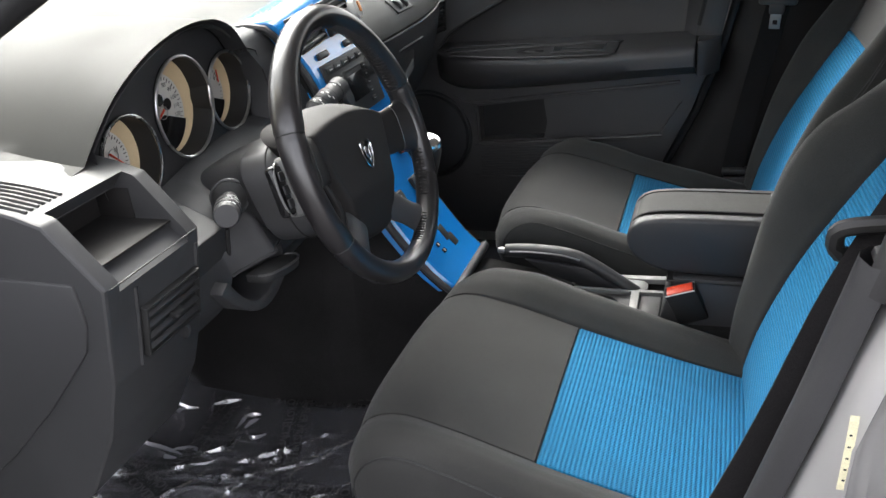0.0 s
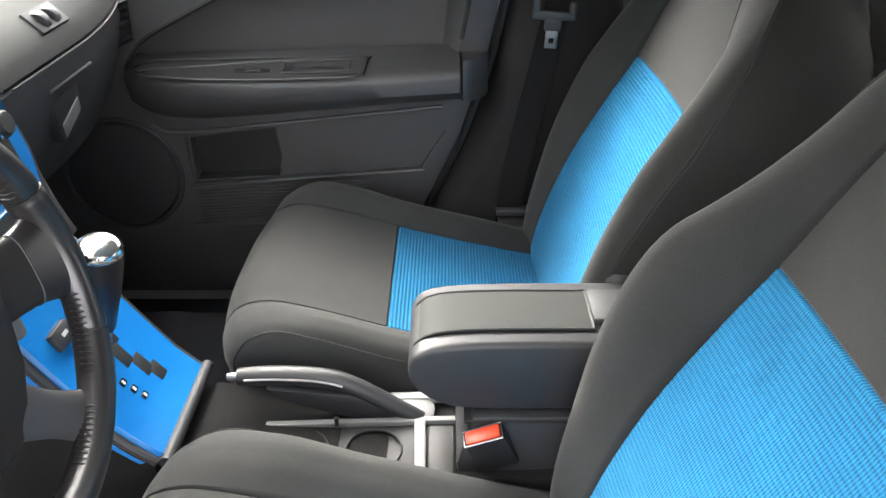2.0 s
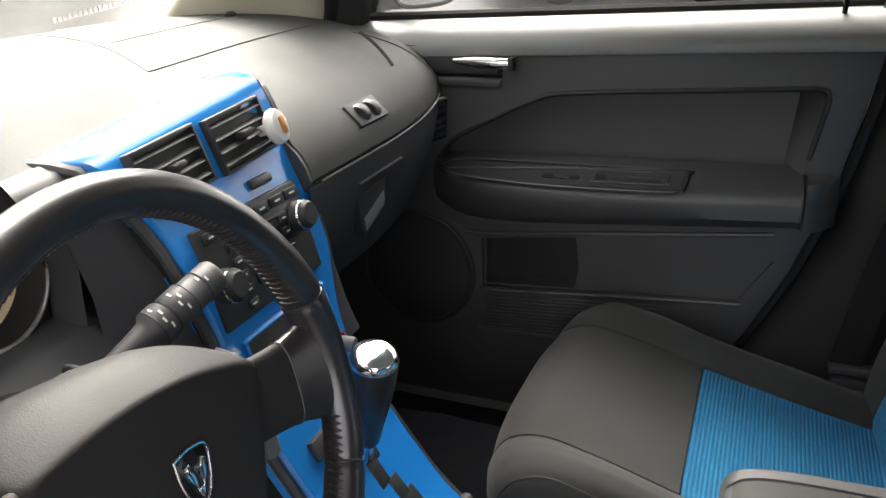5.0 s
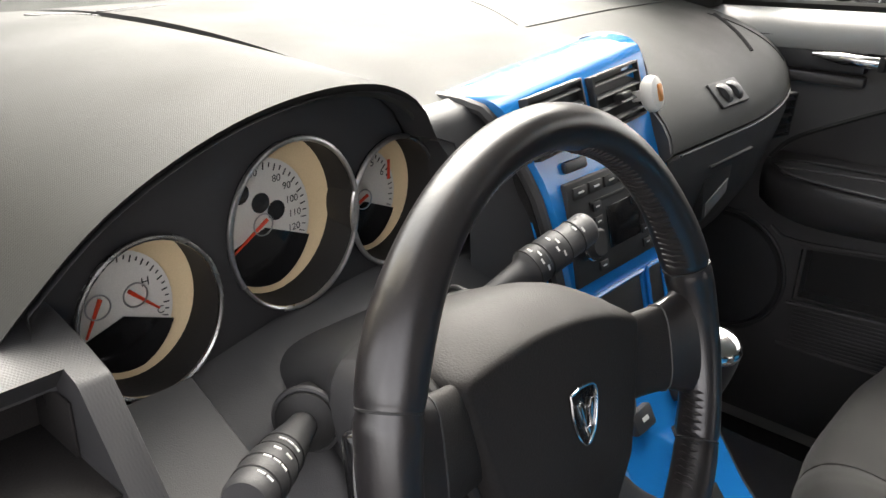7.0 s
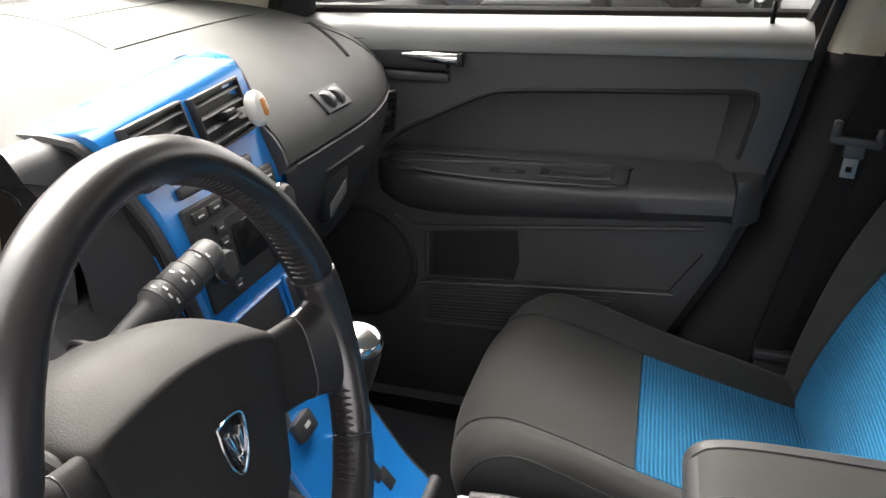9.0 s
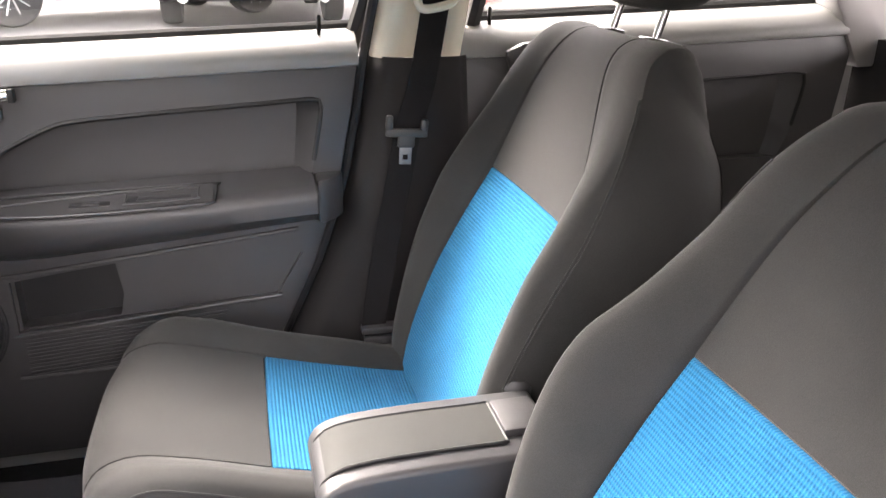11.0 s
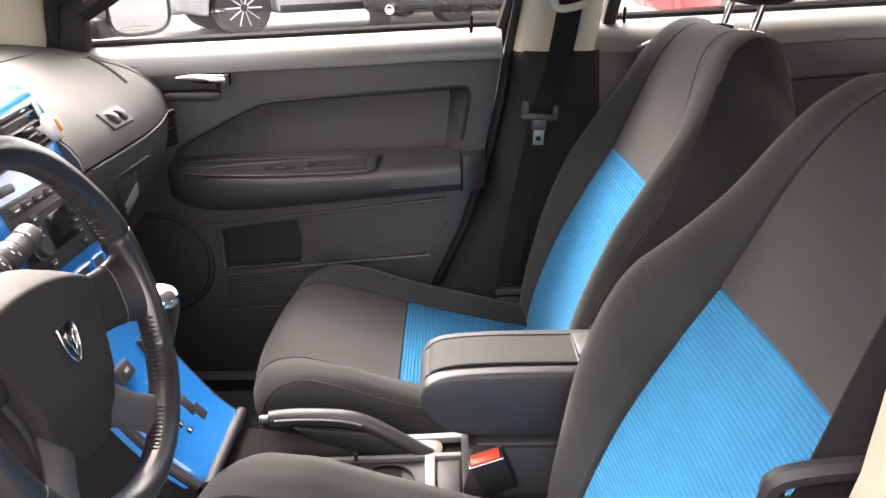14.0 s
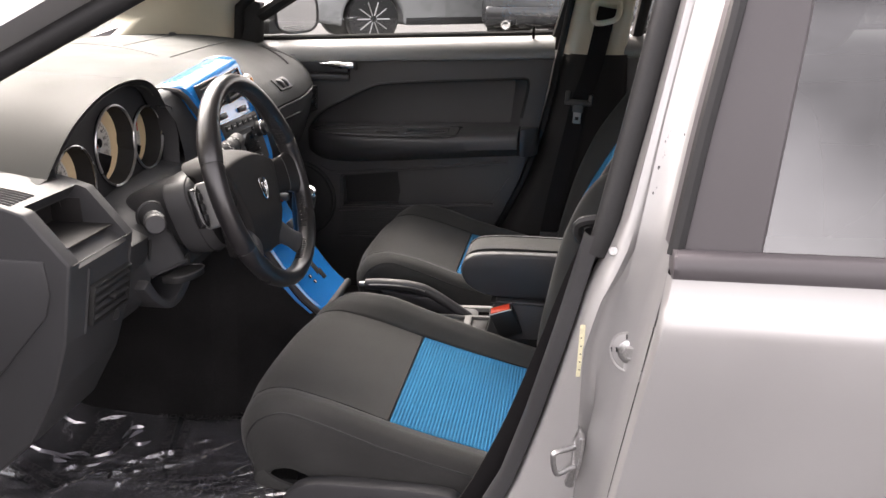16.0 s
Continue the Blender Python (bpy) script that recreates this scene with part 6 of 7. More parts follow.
        part("paint_scuff", lathe([(s, 0), (s * 0.8, 0.0005)], (x, y, z), (0.1, -1, 0), 7, sy=0.6), DARK, t)
    # check hinge: a formed plate with a hex bolt, half behind the rear door's edge
    c = V(0.812, -0.778, 0.925)
    n = V(-0.12, -1, 0.1).normalized()
    right_ = V(1, -0.12, 0.12)
    m = facing(c, right_, V(0, 0.1, 1))
    outer = [(-0.0255, 0.006), (-0.021, 0.017), (-0.011, 0.0245), (0.006, 0.0265), (0.016, 0.030), (0.046, 0.030), (0.046, -0.016), (0.022, -0.018), (0.012, -0.024), (-0.004, -0.0265), (-0.017, -0.020), (-0.024, -0.008)]
    b = prism(outer, "z", 0, 0.0045, 0.0018)
    b.transform(m)
    pl = part("hinge_plate", b, SILVER, t, "silver painted hinge plate")
    part("plate_lip", tube([m @ V(x * 0.96, y * 0.96, 0.0045) for x, y in spline(outer + outer[:1], 60)[:-1]], 0.0016, 6, closed=True), SILVER, pl)
    part("washer", lathe([(0.0150, 0.003), (0.0150, 0.0062), (0.0135, 0.0072)], c, n, 28), STEEL, pl)
    part("bolt_head", lathe([(0.0098, 0.006), (0.0098, 0.0125), (0.0085, 0.0140), (0.0060, 0.0140), (0.0055, 0.0115)], c, n, 6), STEEL, pl)
    for px, py in ((0.0, 0.0195), (0.0, -0.0195), (-0.0195, 0.003)):
        for k in (-0.0032, 0.0032):
            part("slot", box((px + k - 0.0012, py - 0.003, 0.004), (px + k + 0.0012, py + 0.003, 0.0054), 0.0004, m=m), DARK, pl)
    part("bolt", lathe([(0.0085, 0.003), (0.0085, 0.009), (0.006, 0.0105)], m @ V(0.029, -0.001, 0), n, 16), STEEL, pl)
    for px, py in ((0.020, 0.0075), (0.021, 0.012)):
        part("rivet", lathe([(0.0016, 0.004), (0.0014, 0.006)], m @ V(px, py, 0), n, 10), DARK, pl)
    part("check_plate", box((0.006, -0.040, -0.001), (0.026, -0.026, 0.005), 0.003, m=m), SILVER, pl)
    part("check_pin", lathe([(0.003, 0), (0.003, 0.008)], m @ V(0.012, -0.052, 0), n, 10), SILVER, pl)
    # striker: a bent steel loop on its plate
    st = part("striker_plate", prism([(0.742, 0.722), (0.752, 0.718), (0.763, 0.758), (0.766, 0.795), (0.757, 0.812), (0.750, 0.79), (0.750, 0.752)], "y", -0.781, -0.770, 0.003), STEEL, t, "zinc striker plate")
    part("striker_rib", tube([V(0.755, -0.783, 0.735), V(0.7605, -0.7835, 0.765), V(0.760, -0.783, 0.797)], 0.0022, 8), STEEL, st)
    part("striker", tube(spline([(0.753, -0.778, 0.781), (0.744, -0.790, 0.785), (0.731, -0.806, 0.790), (0.7255, -0.810, 0.786), (0.7285, -0.809, 0.764), (0.7335, -0.805, 0.757), (0.744, -0.790, 0.754), (0.756, -0.778, 0.753)], 40), 0.0036, 10), STEEL, t, "bent steel striker loop")
    z0 = 0.955
    lb = [[V(0.7515 + 0.02 * (z - 0.92) + dx, -0.7745 - (0.0078 * math.exp(-((z - 0.93) / 0.09) ** 2)), z) for dx in (-0.003, 0.0035)] for z in np.linspace(0.885, 0.957, 8)]
    lab = part("sticker", grid(lb), LABEL, t, "yellowed paper sticker")
    for k in range(5):
        z = 0.895 + k * 0.011
        part("print_bar", box((0.7505, -0.7755 - (0.0078 * math.exp(-((z - 0.93) / 0.09) ** 2)), z), (0.7525, -0.7748 - (0.0078 * math.exp(-((z - 0.93) / 0.09) ** 2)), z + 0.0012), 0), INK, lab)
    part("screw", lathe([(0.006, 0), (0.005, 0.003)], (jamb_x(1.052) + 0.026, -0.768, 1.05), (0, -1, 0.2), 14), STEEL, t)
    return t


driver_pillar()


def belt_left():
    t = thing("seat_belt", (0.74, -0.655, 1.04), "black seat belt running down past the driver's seat", "seat belt", "front seat belts")
    path = spline([(0.870, -0.612, 1.26), (0.842, -0.618, 1.15), (0.792, -0.648, 1.055), (0.757, -0.664, 0.98), (0.718, -0.676, 0.86), (0.676, -0.68, 0.74), (0.633, -0.68, 0.64), (0.59, -0.675, 0.56)], 40)
    part("webbing", ribbon(path, 0.05, (1, 0, 0.35)), WEB, t)
    m = facing((0.776, -0.648, 1.035), (1, 0, 0.1), (0, -0.3, 1))
    part("tongue", tube([m @ V(x, y, 0) for x, y in spline([(-0.034, 0.0), (-0.030, 0.016), (0.0, 0.020), (0.03, 0.016), (0.034, 0.0), (0.028, -0.012), (0.0, -0.014), (-0.028, -0.012), (-0.034, 0.0)], 30)[:-1]], 0.0075, 8, closed=True), BLACK, t, "black plastic tongue grip")
    bag = [V(0.605, -0.690, 0.585) + V(dx, 0, dz) for dx, dz in ((-0.02, 0.0), (0.02, 0.014), (-0.016, 0.012), (0.022, 0.026), (-0.012, 0.024), (0.026, 0.036))]
    part("bar_tack", tube(bag, 0.0011, 4), PALEMARK, t, "pale zigzag stitching")
    part("anchor_cover", box((0.55, -0.69, 0.525), (0.615, -0.66, 0.58), 0.008), BLACK, t)
    return t


belt_left()


def rear_driver_door():
    t = thing("rear_driver_door", (1.3, -0.86, 0.36), "closed silver rear door with dark window trim", "car door")
    rows = []
    for z in [0.36, 0.45, 0.55, 0.65, 0.75, 0.85, 0.93, 0.975, 0.995, 1.008, 1.02, 1.034, 1.046, 1.056]:
        y = -lerp(z, [0.36, 0.5, 0.7, 0.9, 0.99, 1.008, 1.025, 1.056], [0.845, 0.862, 0.872, 0.878, 0.880, 0.878, 0.870, 0.862])
        e = edge_x(z)
        rows.append([V(e + 0.006, y + 0.05, z), V(e + 0.001, y + 0.022, z), V(e + 0.001, y + 0.008, z), V(e + 0.005, y + 0.001, z), V(e + 0.014, y, z)] + [V(x, y, z) for x in np.linspace(e + 0.05, 1.78, 14)])
    part("outer_skin", grid(rows), SILVER, t, "silver painted outer skin", 50)
    s = lambda x: 1.058 + 0.012 * (x - 0.84)
    part("belt_trim", grid([[V(x, y, s(x) + dz) for y, dz in ((-0.862, -0.004), (-0.874, 0.0), (-0.876, 0.012), (-0.870, 0.024), (-0.862, 0.026), (-0.85, 0.026))] for x in np.linspace(0.842, 1.78, 10)], cap=True), APPLIQUE, t, "satin dark window trim", 60)
    part("trim_end", prism([(-0.862, s(0.842) - 0.004), (-0.874, s(0.842)), (-0.876, s(0.842) + 0.012), (-0.870, s(0.842) + 0.024), (-0.85, s(0.842) + 0.026), (-0.83, s(0.842) + 0.02), (-0.83, s(0.842))], "x", 0.839, 0.846, 0.001), APPLIQUE, t)
    rows = []
    for z in np.linspace(1.078, 1.46, 12):
        e, l = edge_x(z), lean(z)
        g = lerp(z, [1.09, 1.34, 1.46], [0.934, 0.962, 0.975])
        rows.append([V(e - 0.002, -0.80 + l, z), V(e + 0.001, -0.842 + l, z), V(e + 0.008, -0.848 + l, z), V(e + 0.014, -0.8495 + l, z), V(e + 0.022, -0.850 + l, z), V(g - 0.004, -0.850 + l, z), V(g, -0.845 + l, z)])
    part("window_post", grid(rows), APPLIQUE, t, "satin dark grey post cover", 40)
    part("post_seal", tube([V(edge_x(z) + 0.004, -0.846 + lean(z), z) for z in np.linspace(1.075, 1.46, 12)], 0.009, 8), BLACK, t)
    rows = [[V(x, -0.848 + lean(z) + 0.11 * (z - 1.078), z) for x in np.linspace(lerp(z, [1.09, 1.34, 1.46], [0.93, 0.958, 0.97]), lerp(z, [1.09, 1.46], [1.78, 1.55]), 6)] for z in np.linspace(1.078, 1.46, 8)]
    part("window_pane", grid(rows), TINTED, t, "tinted rear window reflecting clouds")
    inner = [(0.86, 0.40), (0.84, 0.95), (0.88, 1.06), (1.76, 1.09), (1.70, 0.8), (1.4, 0.42)]
    part("inner_panel", prism(inner, "y", -0.80, -0.71, 0.01), PLASTIC, t)
    return t


APPLIQUE = mat("satin_dark_grey", (0.075, 0.068, 0.072), 0.45, grain=1500, bump=0.1, var=0.05)
rear_driver_door()


# ---- shell of the car ----
def a_pillar(sg):
    rows = []
    for f in np.linspace(0, 1, 10):
        z = 1.10 + 0.36 * f
        xa = lerp(z, [1.1, 1.19, 1.265, 1.46], [-0.78, -0.643, -0.551, -0.20])
        xb = lerp(z, [1.1, 1.19, 1.265, 1.46], [-0.335, -0.323, -0.306, -0.02]) if sg > 0 else -0.017 + 1.95 * (z - 1.259)
        y = 0.725 - 0.10 * f
        rows.append([V(xb + 0.01, sg * (y + 0.035), z), V(xb, sg * (y + 0.012), z), V(xb - 0.02, sg * y, z), V((xa + xb) / 2, sg * (y - 0.012), z), V(xa + 0.03, sg * (y - 0.03), z), V(xa, sg * (y - 0.02), z), V(xa - 0.03, sg * (y + 0.01), z)])
    t = thing("windscreen_pillar", (-0.4, sg * 0.72, 1.08), "beige trimmed windscreen pillar with black seal", "pillar", "windscreen pillars", "structure")
    part("trim", grid(rows), BEIGE, t, "smooth beige trim", 60)
    part("door_seal", tube([r[0] + V(0.012, sg * 0.004, -0.004) for r in rows], 0.016, 10), BLACK, t, "black rubber door seal")
    part("outer_skin", grid([[r[0] + V(0.0, sg * 0.01, 0.004), r[0] + V(-0.03, sg * 0.05, 0.01), r[-1] + V(-0.02, sg * 0.05, 0.01), r[-1]] for r in rows]), SILVER, t)


for sg in (-1, 1):
    a_pillar(sg)


def shell():
    # roof, outside and lining
    rows, rows2 = [], []
    for x in np.linspace(0.12, 2.3, 14):
        crown = 1.50 - 0.05 * ((x - 1.0) / 1.2) ** 2
        ys = np.linspace(-0.64, 0.64, 13)
        rows.append([V(x, y, crown - 0.05 * (y / 0.64) ** 4) for y in ys])
        rows2.append([V(x, y * 0.98, crown - 0.03 - 0.05 * (y / 0.64) ** 4) for y in ys])
    solid("roof", grid(rows), SILVER, "silver car roof over the cabin", "roof", "structure")
    solid("ceiling", grid(rows2), BEIGE, "beige roof lining of the car", "ceiling", "structure")
    # windscreen
    rows = []
    for f in np.linspace(0, 1, 8):
        rows.append([V(-1.03 + 1.18 * f + 0.14 * (y / 0.68) ** 2 * (1 - 0.4 * f), y * (1 - 0.1 * f), 1.13 + 0.34 * f) for y in np.linspace(-0.70, 0.70, 11)])
    solid("window_1", grid(rows), SCREEN, "clear windscreen above the dashboard", "windscreen", "structure")
    # floor pan with two foot wells, and the toe board
    prof = [(-0.62, 0.78), (-0.55, 0.60), (-0.46, 0.40), (-0.38, 0.345), (-0.30, 0.335), (0.2, 0.335), (0.8, 0.345), (0.95, 0.40), (1.6, 0.42)]
    rows = [[V(x, y, z) for y in np.linspace(-0.745, 0.745, 15)] for x, z in spline(prof, 40)]
    solid("floor", grid(rows), CARPET, "black carpeted car floor and toe board", "floor", "structure")
    solid("wall_front", prism([(-0.72, 0.34), (0.74, 0.34), (0.74, 1.03), (-0.72, 1.03)], "x", -0.70, -0.66, 0.0), BLACK, "black bulkhead behind the dashboard", "bulkhead", "structure")
    solid("wall_rear", prism([(-0.78, 0.34), (0.78, 0.34), (0.76, 1.15), (-0.76, 1.15)], "x", 1.80, 1.84, 0.0), CARPET, "dark luggage wall behind the seats", "bulkhead", "structure")
    for sg in (-1, 1):
        t = thing("rear_quarter", (2.1, sg * 0.82, 0.36), "silver rear quarter of the car", "car body", "rear quarters", "structure")
        part("side_skin", prism([(1.78, 0.40), (1.78, 1.10), (2.4, 1.12), (2.5, 0.7), (2.4, 0.40)], "y", *(sorted((sg * 0.78, sg * 0.86))), 0.01), SILVER, t)
        part("rear_pillar", prism([(1.76, 1.09), (1.55, 1.46), (2.15, 1.46), (2.42, 1.11)], "y", *(sorted((sg * 0.70, sg * 0.78))), 0.01), SILVER, t)
        # rocker under the doors, front wing
        w = thing("sill_panel", (0.2, sg * 0.76, 0.24), "silver painted sill under the doors", "sill", "door sills", "structure")
        part("rocker", prism([(sg * 0.735, 0.34), (sg * 0.74, 0.37), (sg * 0.76, 0.37), (sg * 0.80, 0.34), (sg * 0.82, 0.26), (sg * 0.70, 0.24)], "x", -0.62, 1.78, 0.008), SILVER, w)
        q = thing("front_wing", (-1.2, sg * 0.82, 0.3), "silver front wing of the car", "car body", "front wings", "structure")
        part("wing_skin", grid([[V(x, sg * y, z) for z, y in ((0.36, 0.83), (0.6, 0.86), (0.85, 0.86), (0.98, 0.82), (1.03, 0.72))] for x in np.linspace(-1.9, -0.46, 8)]), SILVER, q)
        part("kick_panel", prism([(-0.62, 0.34), (-0.40, 0.34), (-0.40, 1.04), (-0.62, 1.04)], "y", *(sorted((sg * 0.70, sg * 0.735))), 0.01), CARPET, q)
    b = grid([[V(x, y, 1.04 + 0.03 * (1 - (y / 0.74) ** 2) - 0.06 * ((x + 1.0) / 0.9) ** 2) for y in np.linspace(-0.74, 0.74, 9)] for x in np.linspace(-1.9, -1.0, 8)])
    h = thing("bonnet", (-1.45, 0, 1.0), "silver car bonnet beyond the windscreen", "bonnet", kind="structure")
    part("bonnet_skin", b, SILVER, h)
    part("cowl", box((-1.06, -0.7, 0.98), (-0.96, 0.7, 1.03), 0.01), BLACK, h)


shell()


def open_door():
    """The driver's door, swung wide on its front hinges."""
    t = thing("driver_door", (-0.47, -0.83, 0.4), "driver's door swung wide open, dark grey panel inside", "car door")
    out = [(0.0, 0.40), (0.95, 0.42), (1.02, 0.62), (1.10, 0.9), (1.13, 1.14), (0.0, 1.10)]
    def put(b):
        b.transform(Matrix.Translation((-0.47, -0.83, 0)) @ Matrix.Rotation(radians(-72), 4, "Z"))
        return b
    part("door_panel", put(prism(out, "y", 0.03, 0.11, 0.01)), PLASTIC, t, "grained dark grey inner panel")
    part("outer_skin", put(prism(out, "y", -0.03, 0.03, 0.01)), SILVER, t, "silver painted outer skin")
    part("armrest", put(box((0.15, 0.10, 0.83), (0.9, 0.19, 0.90), 0.02)), PLASTIC, t)
    part("inside_handle", put(tube([(0.25, 0.12, 1.05), (0.30, 0.135, 1.05), (0.38, 0.13, 1.05)], 0.008, 10)), CHROME, t)
    for pts in ([(0.02, 0.03, 1.10), (0.40, 0.0, 1.30), (0.62, -0.03, 1.42)], [(0.62, -0.03, 1.42), (1.2, -0.03, 1.43)], [(1.13, 0.03, 1.13), (1.17, 0.0, 1.3), (1.2, -0.03, 1.43)]):
        part("window_frame", put(tube(spline(pts, 8), 0.017, 8)), BLACK, t)
    part("window_pane", put(grid([[V(0.08, 0.02, 1.12), V(1.12, 0.02, 1.14)], [V(0.62, -0.03, 1.42), V(1.2, -0.03, 1.43)]])), GLASS, t)


open_door()


# ---- floor cover ----
ridge_seed = random.Random(11)
RIDGES = []
for k in range(66):
    turn = 2.16 + ridge_seed.uniform(-0.6, 0.6)
    px, py = ridge_seed.uniform(-0.36, 0.05), ridge_seed.uniform(-0.66, -0.25)
    RIDGES.append((math.cos(turn), math.sin(turn), px * math.cos(turn) + py * math.sin(turn), ridge_seed.uniform(0.0030, 0.0055), ridge_seed.uniform(0.004, 0.009), ridge_seed.uniform(0, 9)))


def floor_cover():
    t = thing("floor_cover", (-0.15, -0.38, 0.34), "crumpled clear plastic cover with printed warning on the carpet", "floor cover")
    def H(x, y):
        base = lerp(x, [-0.62, -0.55, -0.46, -0.38, -0.30, 0.2, 0.8], [0.78, 0.60, 0.40, 0.345, 0.335, 0.335, 0.345])
        wild = lerp(x, [-0.5, -0.26, -0.05, 0.2], [1.0, 1.0, 0.8, 0.3]) * lerp(y, [-0.68, -0.40, -0.15], [1.0, 0.9, 0.35])
        z = 0.0
        for k, (dx, dy, fr, am) in enumerate(((0.9, 0.4, 7.0, 0.010), (0.3, -0.95, 9.0, 0.008), (-0.6, 0.8, 15.0, 0.005), (1.0, -0.2, 21.0, 0.003), (0.5, 0.85, 33.0, 0.0016))):
            q = (x * dx + y * dy) * fr + 1.1 * noise.noise(V(x * 5 + k, y * 5, 1.7 * k))
            edge = max(0.0, noise.noise(V(x * 4, y * 4, 9.0 + k)) + 0.25)
            z += am * edge * abs(2 * (q - math.floor(q)) - 1)
        for ca, sa, o, wd, hh, ph in RIDGES:
            q = x * ca + y * sa - o + 0.02 * noise.noise(V(x * 7, y * 7, ph))
            if abs(q) < wd:
                z += hh * (1 - abs(q) / wd) * min(max(3 * noise.noise(V((x * sa - y * ca) * 6, ph * 3.1, 4.0)), 0), 1)
        return base + 0.012 + wild * z * 1.4 + 0.0006 * noise.noise(V(x * 30, y * 20, 1.0))
    rows = [[V(x, y, H(x, y)) for y in np.linspace(-0.675, -0.11, 230)] for x in np.linspace(-0.44, 0.24, 280)]
    part("film", grid(rows), FILM, t, "crinkled clear film", 20)
    part("mat", grid([[V(x, y, H(x, y) * 0 + lerp(x, [-0.62, -0.55, -0.46, -0.38, -0.30, 0.2, 0.8], [0.78, 0.60, 0.40, 0.345, 0.335, 0.335, 0.345]) + 0.001) for y in np.linspace(-0.66, -0.12, 10)] for x in np.linspace(-0.40, 0.22, 20)]), CARPET, t)
    def words(txt, x, y, ang, size=0.024):
        lettering(txt, size, Matrix.Translation((x, y, H(x, y) + 0.010)) @ pose(0, 0, 0, 0, 0, ang), INK, t, label="black printed warning")
    for x, y, a in ((-0.03, -0.375, 4), (-0.10, -0.245, -73), (-0.30, -0.28, 95), (-0.36, -0.40, -25), (-0.08, -0.135, 186)):
        words("DEALER MUST REMOVE", x, y, a)
        dx, dy = 0.03 * math.sin(radians(a)), -0.03 * math.cos(radians(a))
        words("PROTECTIVE COVER", x + dx, y + dy, a)
    rnd = random.Random(21)
    for k in range(16):
        cx, cyy = rnd.uniform(-0.42, -0.16), rnd.uniform(-0.40, -0.16)
        ang, ln = rnd.choice((0.15, 0.3, 1.9, 2.3, 0.9)) + rnd.uniform(-0.3, 0.3), rnd.uniform(0.03, 0.11)
        bend = rnd.uniform(-0.02, 0.02)
        fold = []
        for f in np.linspace(0, 1, 9):
            px = cx + math.cos(ang) * ln * (f - 0.5) - math.sin(ang) * bend * math.sin(math.pi * f)
            py = cyy + math.sin(ang) * ln * (f - 0.5) + math.cos(ang) * bend * math.sin(math.pi * f)
            w, h = 0.0005 + 0.0035 * math.sin(math.pi * f), H(px, py)
            n = V(-math.sin(ang), math.cos(ang), 0)
            up = 0.002 + 0.006 * math.sin(math.pi * f) * rnd.uniform(0.8, 1.0)
            fold.append([V(px, py, h - 0.001) - n * w, V(px, py, h + up), V(px, py, h + up * 0.7) + n * w * 0.6, V(px, py, h - 0.001) + n * w * 1.6])
        part("fold", grid(fold), FOLD, t, "sharp shiny crease", 15)
    t2 = thing("floor_cover", (-0.05, 0.38, 0.34), "clear plastic cover lying on the passenger carpet", "floor cover")
    rows = [[V(x, y, lerp(x, [-0.46, -0.38, -0.30, 0.2], [0.40, 0.345, 0.335, 0.335]) + 0.008 + 0.006 * noise.fractal(V(x * 8, y * 8, 5), 1, 2, 3)) for y in np.linspace(0.12, 0.66, 50)] for x in np.linspace(-0.42, 0.20, 60)]
    part("film", grid(rows), FILM, t2, "crinkled clear film", 20)
    for x, y, a in ((-0.02, 0.36, 6), (-0.15, 0.30, -80)):
        lettering("DEALER MUST REMOVE", 0.024, Matrix.Translation((x, y, 0.356)) @ pose(0, 0, 0, 0, 0, a), INK, t2, label="black printed warning")


floor_cover()


def air_freshener():
    p = stack_pose(0.067, 1.113, 0.02)
    t = thing("air_freshener", p.translation, "white oval air freshener clipped to the vent", "air freshener")
    b = lathe([(0.014, -0.004), (0.0175, 0.0), (0.018, 0.006), (0.016, 0.012), (0.010, 0.014)], (0, 0, 0), (0, 0, 1), 28)
    b.transform(p @ Matrix.Translation((0, 0, 0.0)) @ Matrix.Diagonal((0.82, 1.15, 1, 1)))
    part("case", b, DIAL, t)
    c = box((-0.004, -0.010, 0.012), (0.006, 0.010, 0.0165), 0.003, m=p)
    part("window", c, AMBER, t, "amber window")
    part("clip", box((-0.005, -0.006, -0.02), (0.005, 0.006, 0.0), 0.002, m=p), DIAL, t)


AMBER = mat("amber_plastic", (0.55, 0.22, 0.06), 0.3, bump=0)
air_freshener()


# ---- outside: the lot and the parked cars ----
rows = [[V(x, y, lerp(y, [2, 3.5, 6.5, 8], [0, 0.05, 0.35, 0.4])) for x in (-1500, -200, -40, -10, 0, 10, 40, 200, 1500)] for y in (-1500, -200, -40, -10, 0, 2, 2.8, 3.5, 4.5, 5.5, 6.5, 7.2, 8, 10, 40, 200, 1500)]
solid("ground", grid(rows), ASPHALT, "grey worn asphalt of the car lot", "ground", "structure")


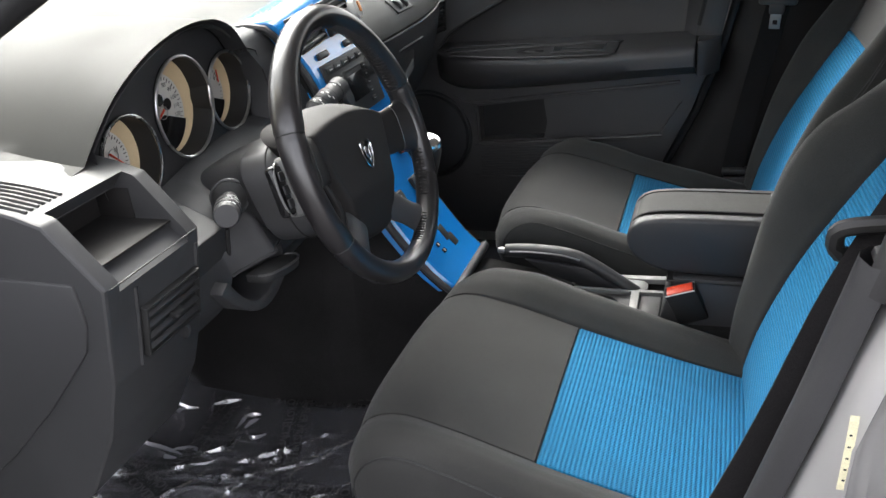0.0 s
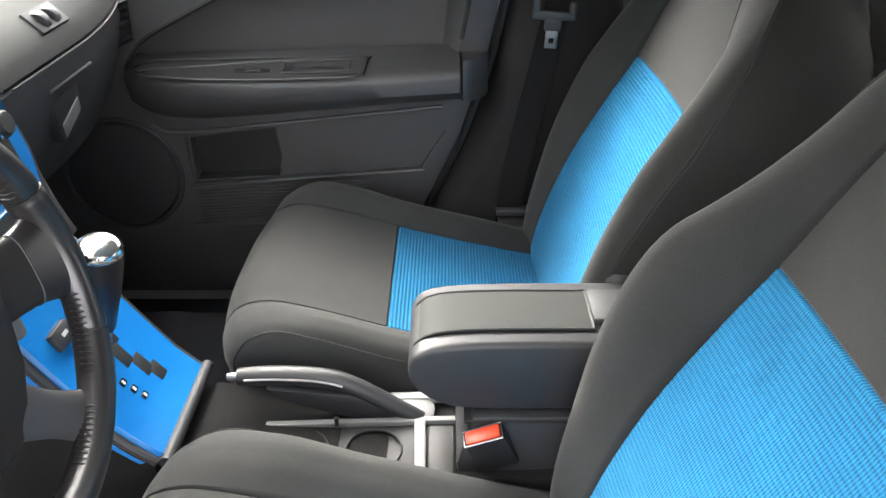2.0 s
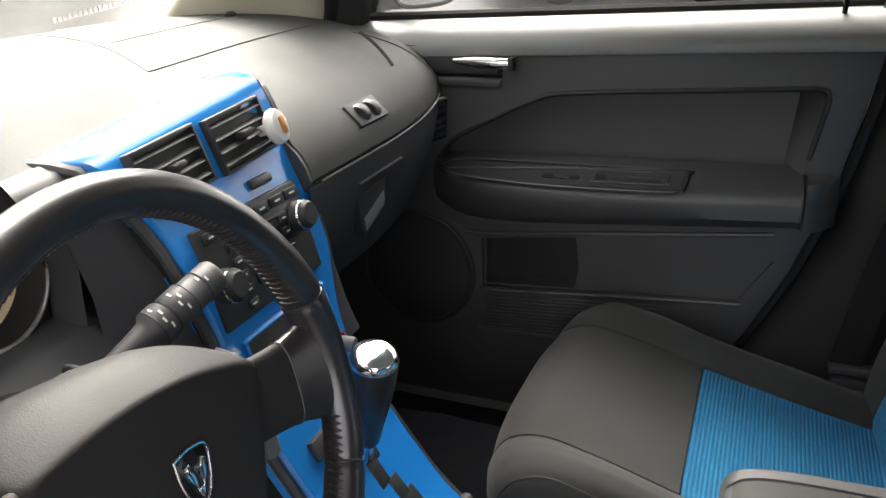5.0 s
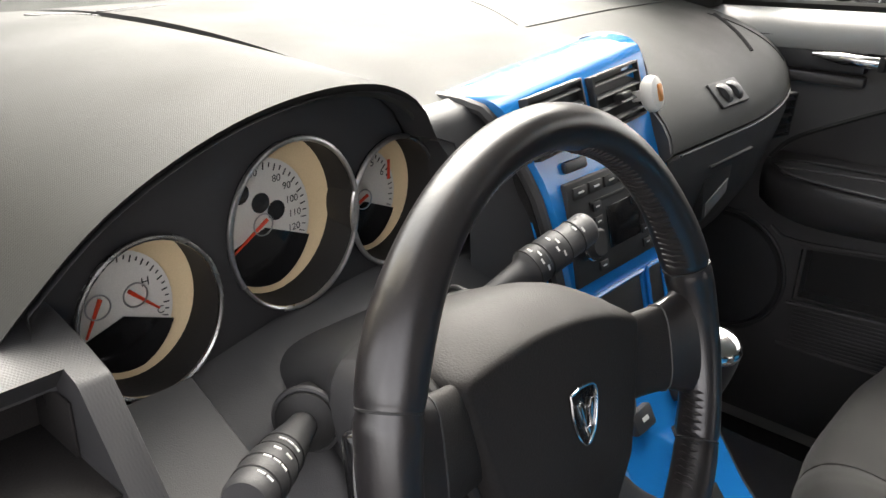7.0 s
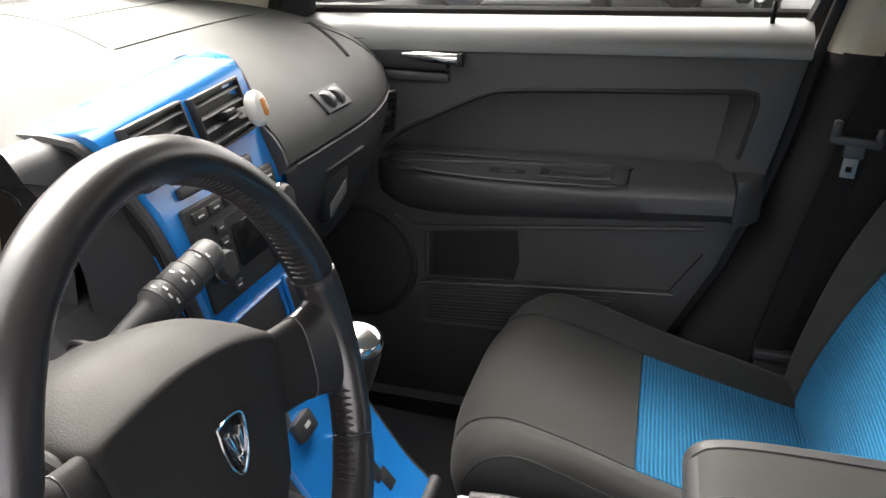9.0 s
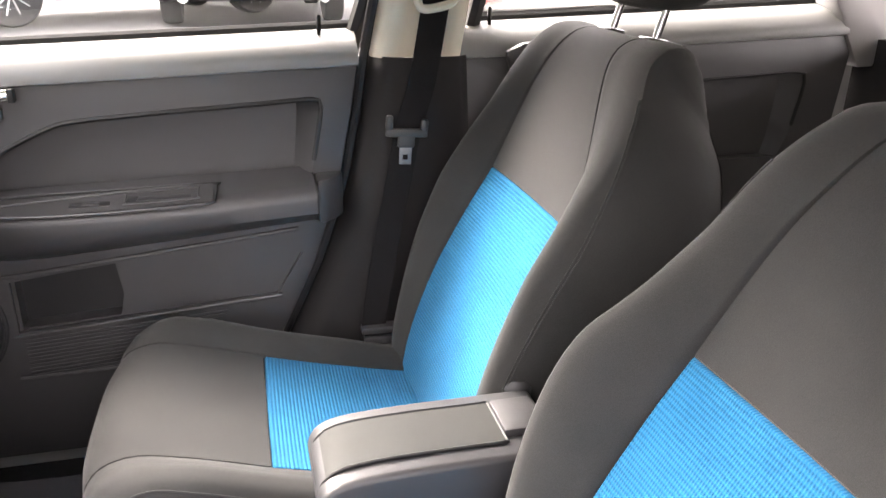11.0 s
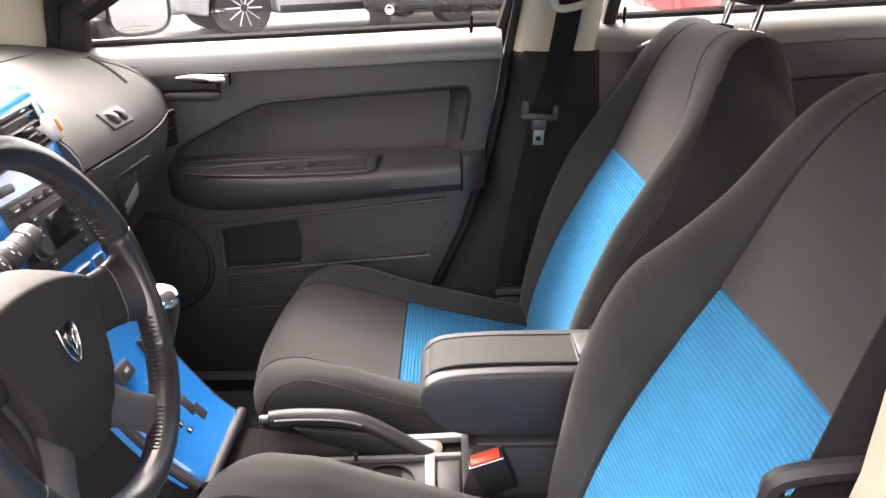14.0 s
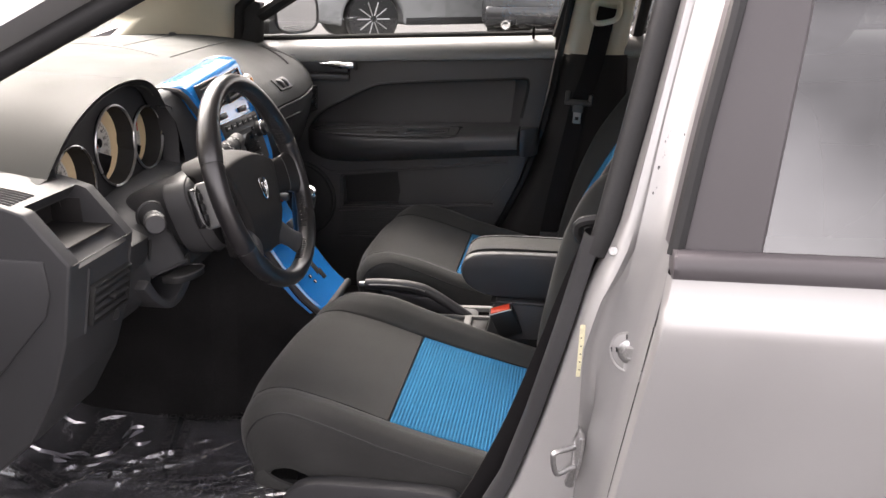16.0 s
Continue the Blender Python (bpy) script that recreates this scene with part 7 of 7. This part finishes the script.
def wheel(t, x, y, r, w, out):
    c = V(x, y, r)
    ax = V(*out)
    tyre = part("wheel", lathe([(r * 0.66, -w), (r * 0.93, -w), (r, -w * 0.7), (r, w * 0.7), (r * 0.94, w), (r * 0.68, w)], c, ax, 32), TYRE, t, "black tyre on an alloy rim")
    part("rim", lathe([(r * 0.66, w * 0.5), (r * 0.68, w * 0.98), (r * 0.60, w * 0.95), (r * 0.57, w * 0.6)], c, ax, 32), SATIN, tyre)
    part("hub", lathe([(r * 0.16, w * 0.5), (r * 0.15, w * 0.95)], c, ax, 16), SATIN, tyre)
    s = ax.cross(V(0, 0, 1)).normalized()
    for k in range(10):
        a = 2 * math.pi * k / 10
        d = s * math.cos(a) + V(0, 0, 1) * math.sin(a)
        part("spoke", tube([c + d * r * 0.12 + ax * w * 0.85, c + d * r * 0.64 + ax * w * 0.8], [r * 0.06, r * 0.075], 6), SATIN, tyre)


def parked_car(pos, turn, paint, label, tall=1.45, long=4.5, wide=1.8, r=0.34, pipes=False):
    """A parked car, nose along its own +x, standing at pos and turned about z."""
    m = pose(*pos, 0, 0, turn)
    t = thing("parked_car", (0, 0, 0), label, "car", "parked cars")
    L, W, Hh = long / 2, wide / 2, tall
    belt = 0.62 * Hh
    side = [(-L, 0.35), (-L + 0.02, 0.62), (-L + 0.06, belt), (L - 1.0, belt - 0.05), (L - 0.15, belt - 0.16), (L, 0.6), (L - 0.03, 0.33)]
    for k, cx in enumerate((L - 0.85, -L + 0.85)):
        arch = [(cx + (r + 0.07) * math.cos(a), 0.28 + (r + 0.07) * math.sin(a) + 0.04) for a in np.linspace(0.1, math.pi - 0.1, 12)]
        side += [(arch[0][0], 0.26)] + arch + [(arch[-1][0], 0.26)]
    b = prism(side, "y", -W, W, 0.05, seg=3)
    body = part("body", b, paint, t, "", 35)
    gh = [(-L + 0.10, belt - 0.02), (-L + 0.35, Hh - 0.06), (-L + 0.7, Hh), (0.25, Hh), (0.75, Hh - 0.05), (L - 1.15, belt - 0.05)]
    part("cabin", prism(gh, "y", -W + 0.13, W - 0.13, 0.05, seg=3), paint, t)
    win = [(-L + 0.28, belt + 0.05), (-L + 0.5, Hh - 0.12), (0.2, Hh - 0.1), (0.68, Hh - 0.13), (L - 1.45, belt + 0.04)]
    for sg in (-1, 1):
        part("side_window", prism(win, "y", *sorted((sg * (W - 0.15), sg * (W - 0.118))), 0.01), GLOSSY, t)
        part("tail_lamp", box((-L - 0.01, sg * (W - 0.2) - 0.12, belt - 0.2), (-L + 0.08, sg * (W - 0.2) + 0.12, belt - 0.03), 0.02), RED, t)
        part("headlamp", box((L - 0.2, sg * (W - 0.22) - 0.16, 0.58), (L - 0.01, sg * (W - 0.22) + 0.16, 0.72), 0.03), DIAL, t)
        if pipes:
            part("exhaust_tip", lathe([(0.05, 0), (0.055, 0.03), (0.055, 0.12), (0.04, 0.12), (0.035, 0.02)], (-L + 0.0, sg * (W - 0.31), 0.34), (-1, 0, 0), 20), CHROME, t)
    part("rear_window", prism([(-W + 0.25, belt + 0.06), (W - 0.25, belt + 0.06), (W - 0.35, Hh - 0.12), (-W + 0.35, Hh - 0.12)], "x", -L + 0.12, -L + 0.2, 0.01), GLOSSY, t)
    part("rear_bumper", box((-L - 0.05, -W + 0.05, 0.34), (-L + 0.15, W - 0.05, 0.56), 0.05, seg=3), BLACK_PAINT if pipes else paint, t)
    part("front_bumper", box((L - 0.15, -W + 0.05, 0.30), (L + 0.04, W - 0.05, 0.54), 0.05, seg=3), paint, t)
    for cx in (L - 0.85, -L + 0.85):
        for sg in (-1, 1):
            wheel(t, cx, sg * (W - 0.13), r, 0.11, (0, sg, 0))
    for sg in (-1, 1):
        part("sill_strip", box((-L + 1.3, sg * W - 0.02, 0.27), (L - 1.3, sg * W + 0.015, 0.36), 0.01), BLACK, t)
    t.matrix_world = m
    return t


parked_car((-1.05, 10.55, 0.4), 210, WHITE_PAINT, "white parked car with alloy wheels on the asphalt", 1.5, 4.7, 1.85, 0.35)
parked_car((0.65, 10.75, 0.4), 90, BLACK_PAINT, "black parked car with twin exhausts, tail towards us", 1.7, 4.6, 2.1, 0.37, True)
parked_car((5.1, 8.45, 0.392), 182, RED_PAINT, "bright red parked car beside the black one", 1.45, 4.4, 1.8, 0.34)
parked_car((-7.5, 12.5, 0.4), 80, WHITE_PAINT, "white parked car farther along the lot", 1.5, 4.6, 1.85, 0.35)
